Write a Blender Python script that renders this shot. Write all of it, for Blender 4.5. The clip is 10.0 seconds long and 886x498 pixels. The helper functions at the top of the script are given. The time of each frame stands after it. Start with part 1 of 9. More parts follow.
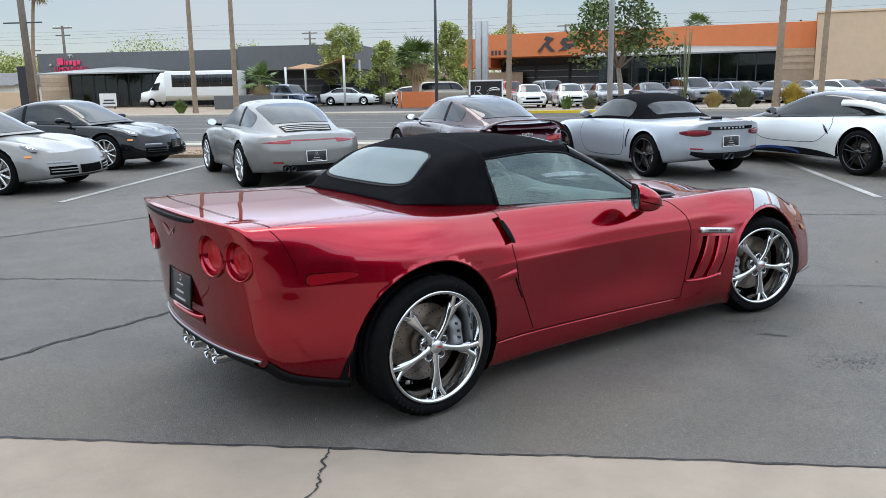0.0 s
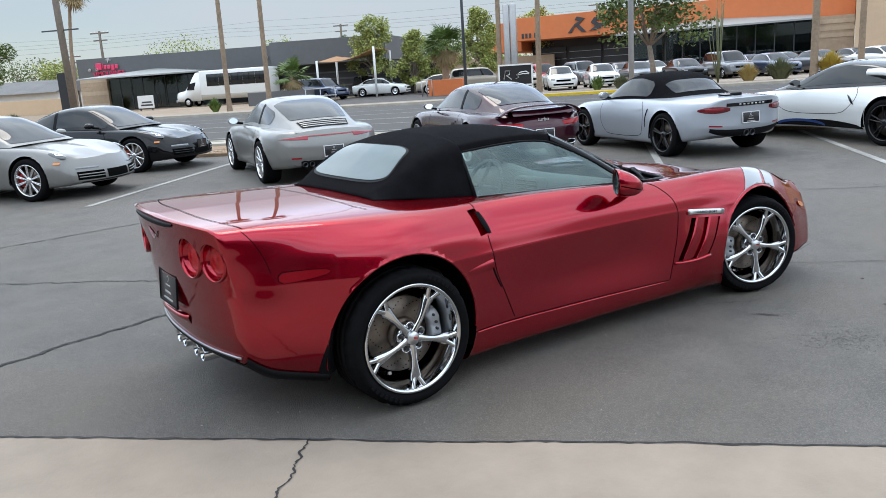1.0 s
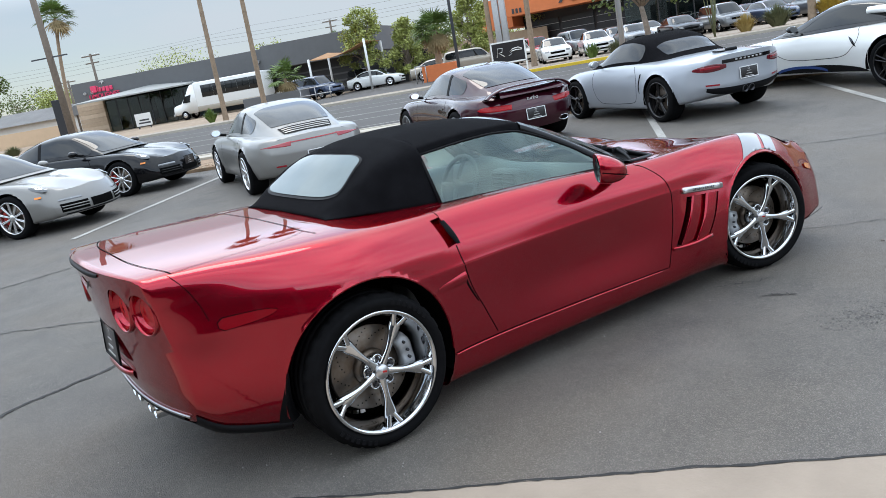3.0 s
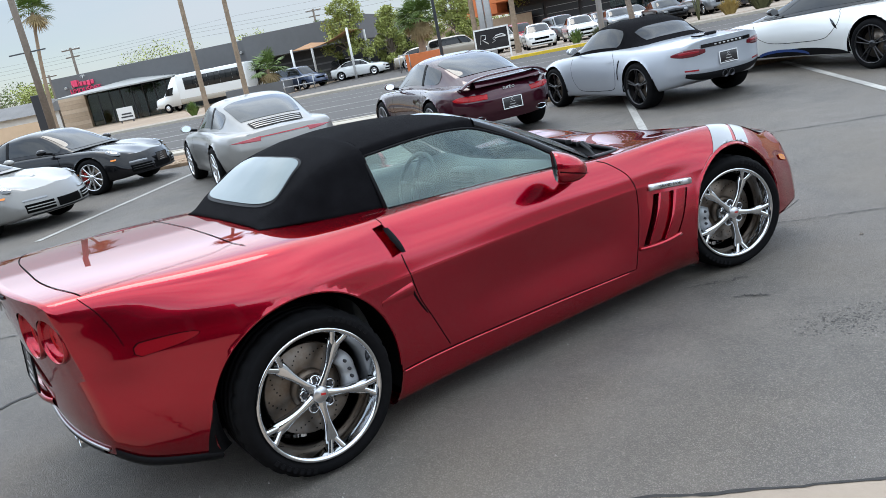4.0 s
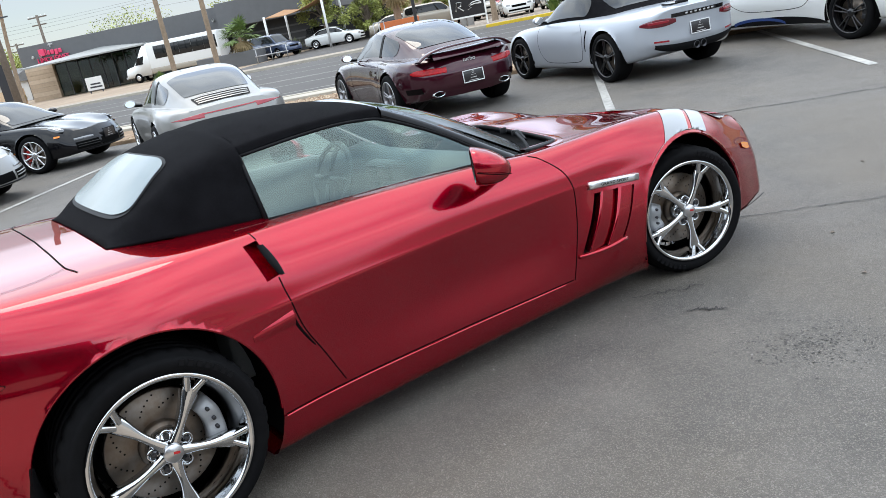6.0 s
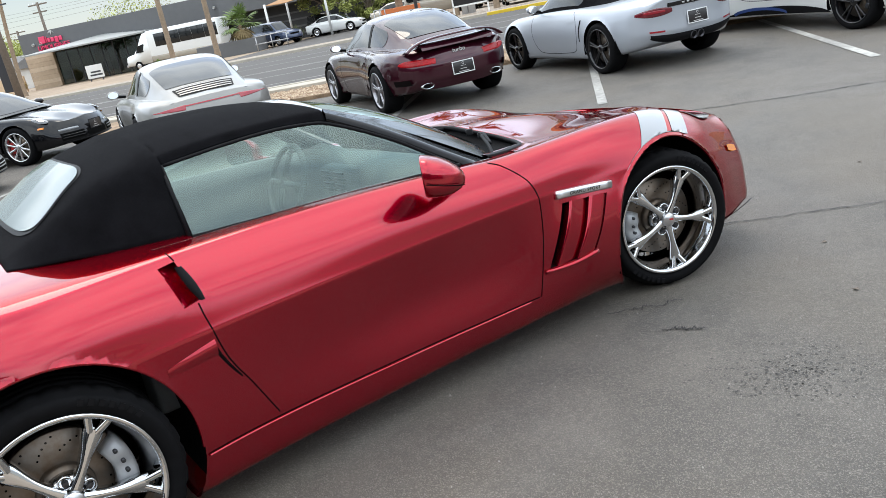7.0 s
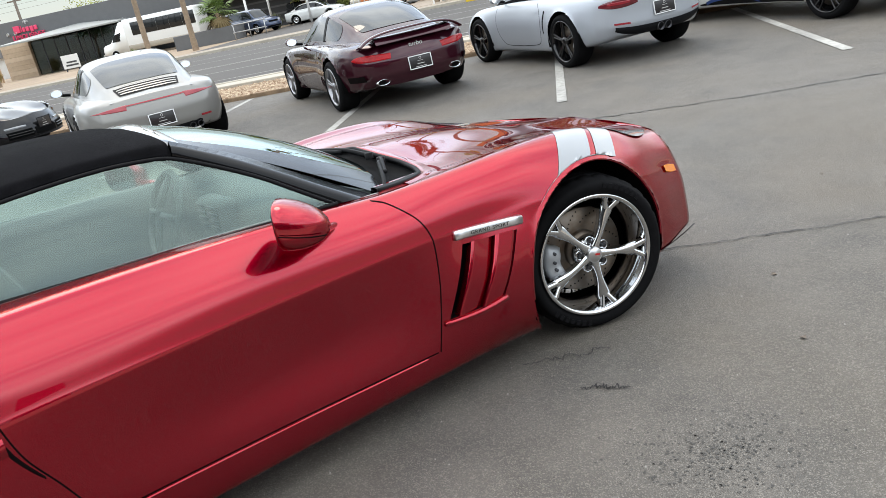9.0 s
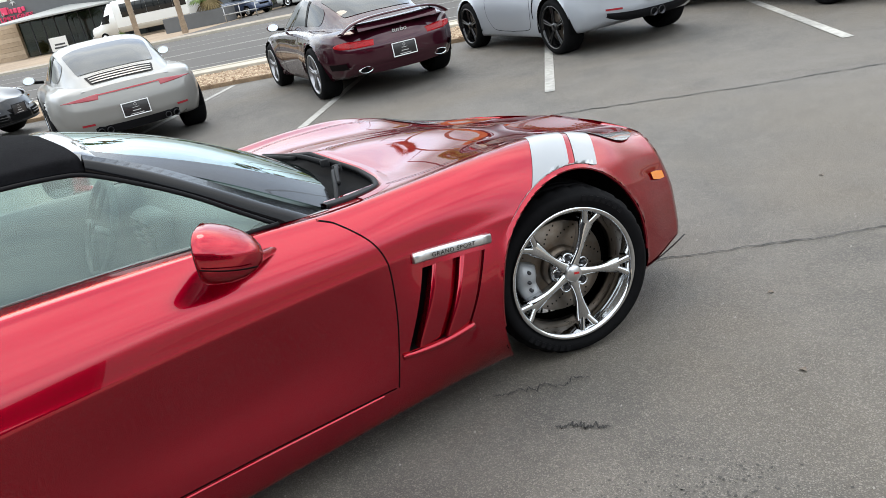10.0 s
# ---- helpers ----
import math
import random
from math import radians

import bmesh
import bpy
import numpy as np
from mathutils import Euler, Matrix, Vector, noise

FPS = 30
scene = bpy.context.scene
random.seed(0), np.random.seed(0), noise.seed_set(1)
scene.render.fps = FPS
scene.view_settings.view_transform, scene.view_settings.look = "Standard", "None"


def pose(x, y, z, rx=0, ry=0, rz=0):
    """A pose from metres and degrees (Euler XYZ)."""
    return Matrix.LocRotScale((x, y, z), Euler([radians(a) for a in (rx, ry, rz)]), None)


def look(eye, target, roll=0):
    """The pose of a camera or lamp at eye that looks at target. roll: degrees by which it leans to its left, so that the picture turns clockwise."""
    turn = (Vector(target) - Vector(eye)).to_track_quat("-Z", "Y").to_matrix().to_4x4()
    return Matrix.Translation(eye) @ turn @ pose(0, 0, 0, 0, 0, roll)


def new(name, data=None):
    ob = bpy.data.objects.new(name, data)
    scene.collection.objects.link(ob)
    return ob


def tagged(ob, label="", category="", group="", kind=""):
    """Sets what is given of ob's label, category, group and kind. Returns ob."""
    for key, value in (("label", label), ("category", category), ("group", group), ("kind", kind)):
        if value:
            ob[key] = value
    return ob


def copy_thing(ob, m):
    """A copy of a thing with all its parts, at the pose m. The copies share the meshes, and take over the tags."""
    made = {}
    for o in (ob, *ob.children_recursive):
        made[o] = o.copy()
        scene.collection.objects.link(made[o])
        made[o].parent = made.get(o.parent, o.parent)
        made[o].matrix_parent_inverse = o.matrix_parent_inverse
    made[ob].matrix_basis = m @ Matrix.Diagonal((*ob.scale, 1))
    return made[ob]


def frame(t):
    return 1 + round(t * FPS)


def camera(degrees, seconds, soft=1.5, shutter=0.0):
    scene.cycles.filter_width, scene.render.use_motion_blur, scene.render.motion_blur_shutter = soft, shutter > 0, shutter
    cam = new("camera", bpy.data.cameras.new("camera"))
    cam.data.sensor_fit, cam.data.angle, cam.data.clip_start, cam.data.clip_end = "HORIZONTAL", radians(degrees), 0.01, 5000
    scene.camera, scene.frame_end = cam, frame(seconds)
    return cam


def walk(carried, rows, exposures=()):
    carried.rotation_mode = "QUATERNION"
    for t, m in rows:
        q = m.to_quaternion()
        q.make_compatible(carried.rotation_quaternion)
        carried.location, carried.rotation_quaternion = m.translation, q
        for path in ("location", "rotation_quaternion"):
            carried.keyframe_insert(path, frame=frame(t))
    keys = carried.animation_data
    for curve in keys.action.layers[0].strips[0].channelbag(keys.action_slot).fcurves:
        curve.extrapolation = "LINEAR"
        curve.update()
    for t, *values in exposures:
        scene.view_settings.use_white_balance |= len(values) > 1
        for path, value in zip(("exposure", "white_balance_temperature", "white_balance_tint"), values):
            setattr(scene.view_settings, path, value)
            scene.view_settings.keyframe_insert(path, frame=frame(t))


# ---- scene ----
from mathutils import bvhtree

cam = camera(58.5, 10.0, 0.8)
PATH = [
    (0, (-2.045, -3.778, 1.522), (-0.887, -2.197, 1.12), -0.9),
    (0.5, (-1.978, -3.946, 1.535), (-0.871, -2.333, 1.12), -2.1),
    (1, (-1.819, -4.02, 1.553), (-0.752, -2.385, 1.123), -3.7),
    (1.5, (-1.647, -4.021, 1.56), (-0.61, -2.368, 1.119), -5.8),
    (2, (-1.548, -3.937, 1.555), (-0.524, -2.278, 1.11), -7.6),
    (2.5, (-1.485, -3.853, 1.571), (-0.461, -2.194, 1.121), -9.1),
    (4, (-1.054, -3.672, 1.559), (-0.017, -2.035, 1.063), -11.1),
    (4.5, (-0.911, -3.615, 1.548), (0.13, -1.987, 1.033), -11.4),
    (5, (-0.747, -3.504, 1.538), (0.302, -1.888, 1.002), -11.5),
    (5.5, (-0.606, -3.427, 1.536), (0.449, -1.822, 0.977), -11.4),
    (7, (-0.093, -3.26, 1.509), (0.937, -1.656, 0.905), -11.3),
    (7.5, (0.045, -3.155, 1.514), (1.075, -1.554, 0.902), -11.5),
    (8, (0.214, -3.111, 1.514), (1.25, -1.516, 0.895), -11.6),
    (8.5, (0.391, -3.118, 1.513), (1.43, -1.527, 0.887), -11.7),
    (9, (0.526, -3.082, 1.507), (1.566, -1.499, 0.865), -11.8),
    (9.5, (0.681, -2.971, 1.501), (1.72, -1.394, 0.842), -11.9),
    (10, (0.827, -2.885, 1.504), (1.862, -1.316, 0.82), -11.8),
]
walk(cam, [(t, look(eye, target, roll)) for t, eye, target, roll in PATH], [(0, -0.38, 6900, 10), (2.5, -0.34, 6850, 10), (5, -0.16, 6950, 10.5), (8, -0.06, 7600, 11), (10, -0.06, 7700, 11)])

# ---- light ----
SUN_EL, SUN_AZ = 62.0, 20.0
world = bpy.data.worlds.new("sky")
scene.world = world
world.use_nodes = True
wn, wl = world.node_tree.nodes, world.node_tree.links
wn.clear()
w_out = wn.new("ShaderNodeOutputWorld")
w_bg = wn.new("ShaderNodeBackground")
w_sky = wn.new("ShaderNodeTexSky")
w_sky.sky_type = "NISHITA"
w_sky.sun_disc = False
w_sky.sun_elevation = radians(SUN_EL)
w_sky.sun_rotation = radians(SUN_AZ)
w_sky.dust_density = 0.1
w_sky.ozone_density = 3.0
w_co = wn.new("ShaderNodeTexCoord")
w_map = wn.new("ShaderNodeMapping")
w_map.inputs["Scale"].default_value = (1.0, 1.0, 3.2)
w_noise = wn.new("ShaderNodeTexNoise")
w_noise.inputs["Scale"].default_value = 2.1
w_noise.inputs["Detail"].default_value = 7.0
w_noise.inputs["Roughness"].default_value = 0.55
w_ramp = wn.new("ShaderNodeValToRGB")
w_ramp.color_ramp.elements[0].position = 0.36
w_ramp.color_ramp.elements[0].color = (0.40, 0.40, 0.40, 1)
w_ramp.color_ramp.elements[1].position = 0.60
w_ramp.color_ramp.elements[1].color = (0.95, 0.95, 0.95, 1)
w_mix = wn.new("ShaderNodeMixRGB")
w_mix.inputs["Color2"].default_value = (6.2, 7.2, 8.4, 1)
wl.new(w_co.outputs["Generated"], w_map.inputs["Vector"])
wl.new(w_map.outputs["Vector"], w_noise.inputs["Vector"])
wl.new(w_noise.outputs["Fac"], w_ramp.inputs["Fac"])
wl.new(w_ramp.outputs["Color"], w_mix.inputs["Fac"])
wl.new(w_sky.outputs["Color"], w_mix.inputs["Color1"])
# hazy sky: brighter towards the veiled sun
w_nrm = wn.new("ShaderNodeVectorMath")
w_nrm.operation = "NORMALIZE"
w_dot = wn.new("ShaderNodeVectorMath")
w_dot.operation = "DOT_PRODUCT"
w_dot.inputs[1].default_value = (math.sin(radians(SUN_AZ)) * math.cos(radians(SUN_EL)), math.cos(radians(SUN_AZ)) * math.cos(radians(SUN_EL)), math.sin(radians(SUN_EL)))
w_up = wn.new("ShaderNodeMapRange")
w_up.interpolation_type = "SMOOTHSTEP"
w_up.inputs["From Min"].default_value = -0.15
w_up.inputs["From Max"].default_value = 0.9
w_up.inputs["To Min"].default_value = 0.0
w_up.inputs["To Max"].default_value = 0.35
w_mul = wn.new("ShaderNodeVectorMath")
w_mul.operation = "SCALE"
wl.new(w_co.outputs["Generated"], w_nrm.inputs[0])
wl.new(w_nrm.outputs["Vector"], w_dot.inputs[0])
wl.new(w_dot.outputs["Value"], w_up.inputs["Value"])
wl.new(w_mix.outputs["Color"], w_mul.inputs[0])
w_sep = wn.new("ShaderNodeSeparateXYZ")
w_el = wn.new("ShaderNodeMapRange")
w_el.interpolation_type = "SMOOTHSTEP"
w_el.inputs["From Min"].default_value = 0.12
w_el.inputs["From Max"].default_value = 0.24
w_el.inputs["To Min"].default_value = 0.78
w_el.inputs["To Max"].default_value = 3.7
w_sum = wn.new("ShaderNodeMath")
w_sum.operation = "ADD"
wl.new(w_nrm.outputs["Vector"], w_sep.inputs["Vector"])
wl.new(w_sep.outputs["Z"], w_el.inputs["Value"])
wl.new(w_el.outputs["Result"], w_sum.inputs[0])
wl.new(w_up.outputs["Result"], w_sum.inputs[1])
wl.new(w_sum.outputs["Value"], w_mul.inputs["Scale"])
wl.new(w_mul.outputs["Vector"], w_bg.inputs["Color"])
w_bg.inputs["Strength"].default_value = 0.115
wl.new(w_bg.outputs["Background"], w_out.inputs["Surface"])
sun = new("sun", bpy.data.lights.new("sun", "SUN"))
sun.data.energy = 1.0
sun.data.angle = radians(24)
sun.data.color = (1.0, 0.96, 0.9)
# Nishita's sun_rotation turns clockwise from +y
_az = radians(SUN_AZ)
_d = Vector((math.sin(_az) * math.cos(radians(SUN_EL)), math.cos(_az) * math.cos(radians(SUN_EL)), math.sin(radians(SUN_EL))))
sun.matrix_world = look(_d * 50, (0, 0, 0))


# ---- materials ----
def mat(name, base, rough=0.5, metal=0.0, var=0.0, scale=20.0, bump=0.0, bscale=200.0, coat=0.0, emit=0.0, trans=0.0, ior=1.45, spec=0.5, base2=None, scale2=None):
    m = bpy.data.materials.new(name)
    m.use_nodes = True
    n, l = m.node_tree.nodes, m.node_tree.links
    b = n["Principled BSDF"]
    b.inputs["Roughness"].default_value = rough
    b.inputs["Metallic"].default_value = metal
    b.inputs["Coat Weight"].default_value = coat
    b.inputs["Coat Roughness"].default_value = 0.015
    b.inputs["Coat IOR"].default_value = 1.47
    b.inputs["Transmission Weight"].default_value = trans
    b.inputs["IOR"].default_value = ior
    b.inputs["Specular IOR Level"].default_value = spec
    c = (*base, 1.0)
    b.inputs["Base Color"].default_value = c
    if emit:
        b.inputs["Emission Color"].default_value = c
        b.inputs["Emission Strength"].default_value = emit
    co = n.new("ShaderNodeTexCoord")
    if var > 0:
        t1 = n.new("ShaderNodeTexNoise")
        t1.inputs["Scale"].default_value = scale
        t1.inputs["Detail"].default_value = 8
        t1.inputs["Roughness"].default_value = 0.62
        t2 = n.new("ShaderNodeTexNoise")
        t2.inputs["Scale"].default_value = scale2 or scale / 12
        t2.inputs["Detail"].default_value = 4
        mx = n.new("ShaderNodeMath")
        mx.operation = "ADD"
        rmp = n.new("ShaderNodeValToRGB")
        d = base2 or tuple(v * (1 - var) for v in base)
        u = tuple(min(1, v * (1 + var)) for v in base)
        rmp.color_ramp.elements[0].position, rmp.color_ramp.elements[0].color = 0.34, (*d, 1)
        rmp.color_ramp.elements[1].position, rmp.color_ramp.elements[1].color = 0.66, (*u, 1)
        half = n.new("ShaderNodeMath")
        half.operation = "MULTIPLY"
        half.inputs[1].default_value = 0.5
        l.new(co.outputs["Object"], t1.inputs["Vector"])
        l.new(co.outputs["Object"], t2.inputs["Vector"])
        l.new(t1.outputs["Fac"], mx.inputs[0])
        l.new(t2.outputs["Fac"], mx.inputs[1])
        l.new(mx.outputs[0], half.inputs[0])
        l.new(half.outputs[0], rmp.inputs["Fac"])
        l.new(rmp.outputs["Color"], b.inputs["Base Color"])
    if bump > 0:
        t3 = n.new("ShaderNodeTexNoise")
        t3.inputs["Scale"].default_value = bscale
        t3.inputs["Detail"].default_value = 6
        bp = n.new("ShaderNodeBump")
        bp.inputs["Strength"].default_value = bump
        bp.inputs["Distance"].default_value = 0.01
        l.new(co.outputs["Object"], t3.inputs["Vector"])
        l.new(t3.outputs["Fac"], bp.inputs["Height"])
        l.new(bp.outputs["Normal"], b.inputs["Normal"])
    return m


def glass_mat(name, tint, gloss_col=(1, 1, 1), ior=1.6):
    """Thin pane: tinted see-through with a Fresnel gloss."""
    m = bpy.data.materials.new(name)
    m.use_nodes = True
    n, l = m.node_tree.nodes, m.node_tree.links
    n.clear()
    out = n.new("ShaderNodeOutputMaterial")
    tr = n.new("ShaderNodeBsdfTransparent")
    tr.inputs["Color"].default_value = (*tint, 1)
    gl = n.new("ShaderNodeBsdfGlossy")
    gl.inputs["Roughness"].default_value = 0.01
    gl.inputs["Color"].default_value = (*gloss_col, 1)
    lw = n.new("ShaderNodeLayerWeight")
    lw.inputs["Blend"].default_value = 0.5
    pw = n.new("ShaderNodeMath")
    pw.operation = "POWER"
    pw.inputs[1].default_value = 4.0
    fr = n.new("ShaderNodeMath")
    fr.operation = "MULTIPLY_ADD"
    f0 = ((ior - 1) / (ior + 1)) ** 2
    fr.inputs[1].default_value, fr.inputs[2].default_value = 1 - f0, f0
    l.new(lw.outputs["Facing"], pw.inputs[0])
    l.new(pw.outputs[0], fr.inputs[0])
    mx = n.new("ShaderNodeMixShader")
    l.new(fr.outputs[0], mx.inputs["Fac"])
    l.new(tr.outputs["BSDF"], mx.inputs[1])
    l.new(gl.outputs["BSDF"], mx.inputs[2])
    l.new(mx.outputs["Shader"], out.inputs["Surface"])
    return m


RED = mat("red_metallic_paint", (0.35, 0.0008, 0.015), 0.25, 0.88, coat=1.0, spec=0.05)
MAROON = mat("dark_maroon_metallic_paint", (0.040, 0.005, 0.012), 0.35, 0.5, coat=1.0, spec=0.25)
for _m, _c in ((RED, (0.42, 0.005, 0.024)), (MAROON, (0.20, 0.03, 0.06))):
    _b = _m.node_tree.nodes["Principled BSDF"]
    _b.inputs["Coat IOR"].default_value = 1.52
    _b.inputs["Specular Tint"].default_value = (*_c, 1)
WHITE_STRIPE = mat("white_stripe_vinyl", (0.33, 0.345, 0.36), 0.3, coat=0.6)
CLOTH = mat("black_canvas", (0.006, 0.006, 0.007), 0.95, var=0.35, scale=160, bump=0.35, bscale=1400, spec=0.06)
BLACK_TRIM = mat("black_trim", (0.007, 0.007, 0.008), 0.5, var=0.2, scale=60, bump=0.05, spec=0.1)
PILLAR_BLACK = mat("satin_black_pillar", (0.005, 0.005, 0.006), 0.22, coat=0.3, spec=0.1)
BLACK_GLOSS = mat("gloss_black", (0.006, 0.006, 0.007), 0.12, coat=1.0, spec=0.1)
PLATE_FRAME = mat("white_plate_frame", (0.70, 0.70, 0.70), 0.4)
SEAM = mat("panel_gap", (0.004, 0.002, 0.002), 0.9, spec=0.1)
CHROME = mat("chrome", (0.60, 0.61, 0.62), 0.045, 1.0, bump=0.01, bscale=80)
BRUSHED = mat("brushed_badge_metal", (0.62, 0.62, 0.63), 0.3, 1.0)
TYRE = mat("tyre_rubber", (0.006, 0.006, 0.0065), 0.78, var=0.25, scale=40, bump=0.12, bscale=300, spec=0.07)
WELL = mat("wheel_well_liner", (0.004, 0.004, 0.004), 0.95, spec=0.05)
DISC = mat("brake_disc_iron", (0.16, 0.145, 0.13), 0.42, 0.9, var=0.3, scale=30, base2=(0.14, 0.10, 0.07))
CALIPER = mat("silver_caliper", (0.36, 0.37, 0.38), 0.42, 0.3, var=0.1, scale=30)
RED_CALIPER = mat("red_caliper", (0.5, 0.02, 0.015), 0.4)
DARK_METAL = mat("dark_metal", (0.06, 0.06, 0.065), 0.35, 0.8)
MARKER_LENS = mat("dark_red_marker_lens", (0.21, 0.003, 0.008), 0.15, coat=1.0)
RED_LENS = mat("red_lens", (0.27, 0.010, 0.020), 0.12, coat=1.0, spec=0.3)
DARK_LENS = mat("dark_red_lens", (0.12, 0.010, 0.016), 0.12, coat=1.0, spec=0.3, var=0.5, scale=18)
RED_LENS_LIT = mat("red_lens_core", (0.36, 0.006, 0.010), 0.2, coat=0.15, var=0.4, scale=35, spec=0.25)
AMBER = mat("amber_lens", (0.80, 0.22, 0.01), 0.15, coat=1.0)
HEAD_LENS = mat("headlamp_glass", (0.10, 0.105, 0.11), 0.1, 0.2, coat=1.0)
CLEAR_LENS = mat("clear_lamp", (0.26, 0.27, 0.28), 0.15, 0.1, coat=1.0, var=0.3, scale=25)
GLASS = glass_mat("cabin_glass", (0.74, 0.90, 0.86), (0.82, 1.0, 0.94), 1.85)
# opaque grey-teal base: reflected and see-through brightness painted into the rear pane
REAR_GLASS = mat("grey_teal_rear_glass", (0.13, 0.165, 0.165), 0.08, spec=0.16, var=0.08, scale=5)
DARK_GLASS = mat("tinted_glass", (0.010, 0.012, 0.013), 0.03, spec=0.55)
LEATHER = mat("grey_leather", (0.20, 0.205, 0.205), 0.55, var=0.12, scale=40)
SCREEN_GLASS = glass_mat("windscreen_glass", (0.48, 0.60, 0.58), (0.86, 1.0, 0.97), 2.3)
DASH = mat("grey_dashboard", (0.11, 0.115, 0.115), 0.6, var=0.15, scale=40)
SILVER = mat("silver_metallic_paint", (0.20, 0.195, 0.182), 0.42, 0.25, coat=0.6)
GT_SILVER = mat("blue_silver_metallic_paint", (0.36, 0.385, 0.42), 0.42, 0.22, coat=0.8)
BLACK_PAINT = mat("black_paint", (0.004, 0.004, 0.005), 0.3, coat=0.7, spec=0.05)
WHITE_PAINT = mat("white_paint", (0.72, 0.73, 0.71), 0.35, coat=1.0)
BLUE_TRIM = mat("blue_trim", (0.012, 0.05, 0.20), 0.35, coat=0.6)
GREY_PAINT = mat("grey_paint", (0.12, 0.125, 0.13), 0.35, 0.4, coat=1.0)
TAN_PAINT = mat("tan_paint", (0.36, 0.32, 0.26), 0.4, 0.3, coat=0.6)
BLUE_PAINT = mat("dark_blue_paint", (0.03, 0.05, 0.10), 0.35, 0.3, coat=1.0)
ALLOY = mat("silver_alloy", (0.60, 0.60, 0.60), 0.25, 0.9)
GREY_ALLOY = mat("grey_alloy", (0.33, 0.33, 0.34), 0.3, 0.9)
PLATE_BLACK = mat("plate_black", (0.012, 0.010, 0.011), 0.35, coat=0.3)
PLATE_TEXT = mat("plate_print", (0.42, 0.41, 0.40), 0.5)
RED_PRINT = mat("red_print", (0.45, 0.02, 0.02), 0.5)



def asphalt_mat(name, dark, light, stone, big=0.22, mid=2.6, fine=270.0, bump=0.9, stain=(0.115, 0.094, 0.070)):
    """Worn asphalt: broad stains, patches, and the speckle of its stones."""
    m = bpy.data.materials.new(name)
    m.use_nodes = True
    n, l = m.node_tree.nodes, m.node_tree.links
    b = n["Principled BSDF"]
    b.inputs["Roughness"].default_value = 0.7
    b.inputs["Specular IOR Level"].default_value = 0.4
    co = n.new("ShaderNodeTexCoord")
    fac = []
    for sc, det, w in ((big, 6, 0.50), (mid, 6, 0.34), (30.0, 4, 0.16)):
        t = n.new("ShaderNodeTexNoise")
        t.inputs["Scale"].default_value, t.inputs["Detail"].default_value = sc, det
        t.inputs["Roughness"].default_value = 0.62
        l.new(co.outputs["Object"], t.inputs["Vector"])
        k = n.new("ShaderNodeMath")
        k.operation = "MULTIPLY"
        k.inputs[1].default_value = w
        l.new(t.outputs["Fac"], k.inputs[0])
        fac.append(k)
    add = n.new("ShaderNodeMath")
    add.operation = "ADD"
    l.new(fac[0].outputs[0], add.inputs[0])
    l.new(fac[1].outputs[0], add.inputs[1])
    add3 = n.new("ShaderNodeMath")
    add3.operation = "ADD"
    l.new(add.outputs[0], add3.inputs[0])
    l.new(fac[2].outputs[0], add3.inputs[1])
    r = n.new("ShaderNodeValToRGB")
    r.color_ramp.elements[0].position, r.color_ramp.elements[0].color = 0.36, (*dark, 1)
    r.color_ramp.elements[1].position, r.color_ramp.elements[1].color = 0.62, (*light, 1)
    l.new(add3.outputs[0], r.inputs["Fac"])
    v = n.new("ShaderNodeTexVoronoi")
    v.inputs["Scale"].default_value = fine
    l.new(co.outputs["Object"], v.inputs["Vector"])
    sep = n.new("ShaderNodeSeparateColor")
    l.new(v.outputs["Color"], sep.inputs["Color"])
    r2 = n.new("ShaderNodeValToRGB")
    r2.color_ramp.elements[0].position, r2.color_ramp.elements[0].color = 0.64, (0, 0, 0, 1)
    r2.color_ramp.elements[1].position, r2.color_ramp.elements[1].color = 1.0, (0.75, 0.75, 0.75, 1)
    l.new(sep.outputs["Red"], r2.inputs["Fac"])
    mx = n.new("ShaderNodeMixRGB")
    mx.inputs["Color2"].default_value = (*stone, 1)
    # brown oil and dust stains
    st = n.new("ShaderNodeTexNoise")
    st.inputs["Scale"].default_value, st.inputs["Detail"].default_value, st.inputs["Distortion"].default_value = 0.55, 7, 0.6
    r3 = n.new("ShaderNodeValToRGB")
    r3.color_ramp.elements[0].position, r3.color_ramp.elements[0].color = 0.46, (0, 0, 0, 1)
    r3.color_ramp.elements[1].position, r3.color_ramp.elements[1].color = 0.74, (0.8, 0.8, 0.8, 1)
    l.new(co.outputs["Object"], st.inputs["Vector"])
    l.new(st.outputs["Fac"], r3.inputs["Fac"])
    ms = n.new("ShaderNodeMixRGB")
    ms.inputs["Color2"].default_value = (*stain, 1)
    l.new(r3.outputs["Color"], ms.inputs["Fac"])
    l.new(r.outputs["Color"], ms.inputs["Color1"])
    l.new(r2.outputs["Color"], mx.inputs["Fac"])
    l.new(ms.outputs["Color"], mx.inputs["Color1"])
    l.new(mx.outputs["Color"], b.inputs["Base Color"])
    bp = n.new("ShaderNodeBump")
    bp.inputs["Strength"].default_value, bp.inputs["Distance"].default_value = bump, 0.004
    l.new(v.outputs["Distance"], bp.inputs["Height"])
    l.new(bp.outputs["Normal"], b.inputs["Normal"])
    return m


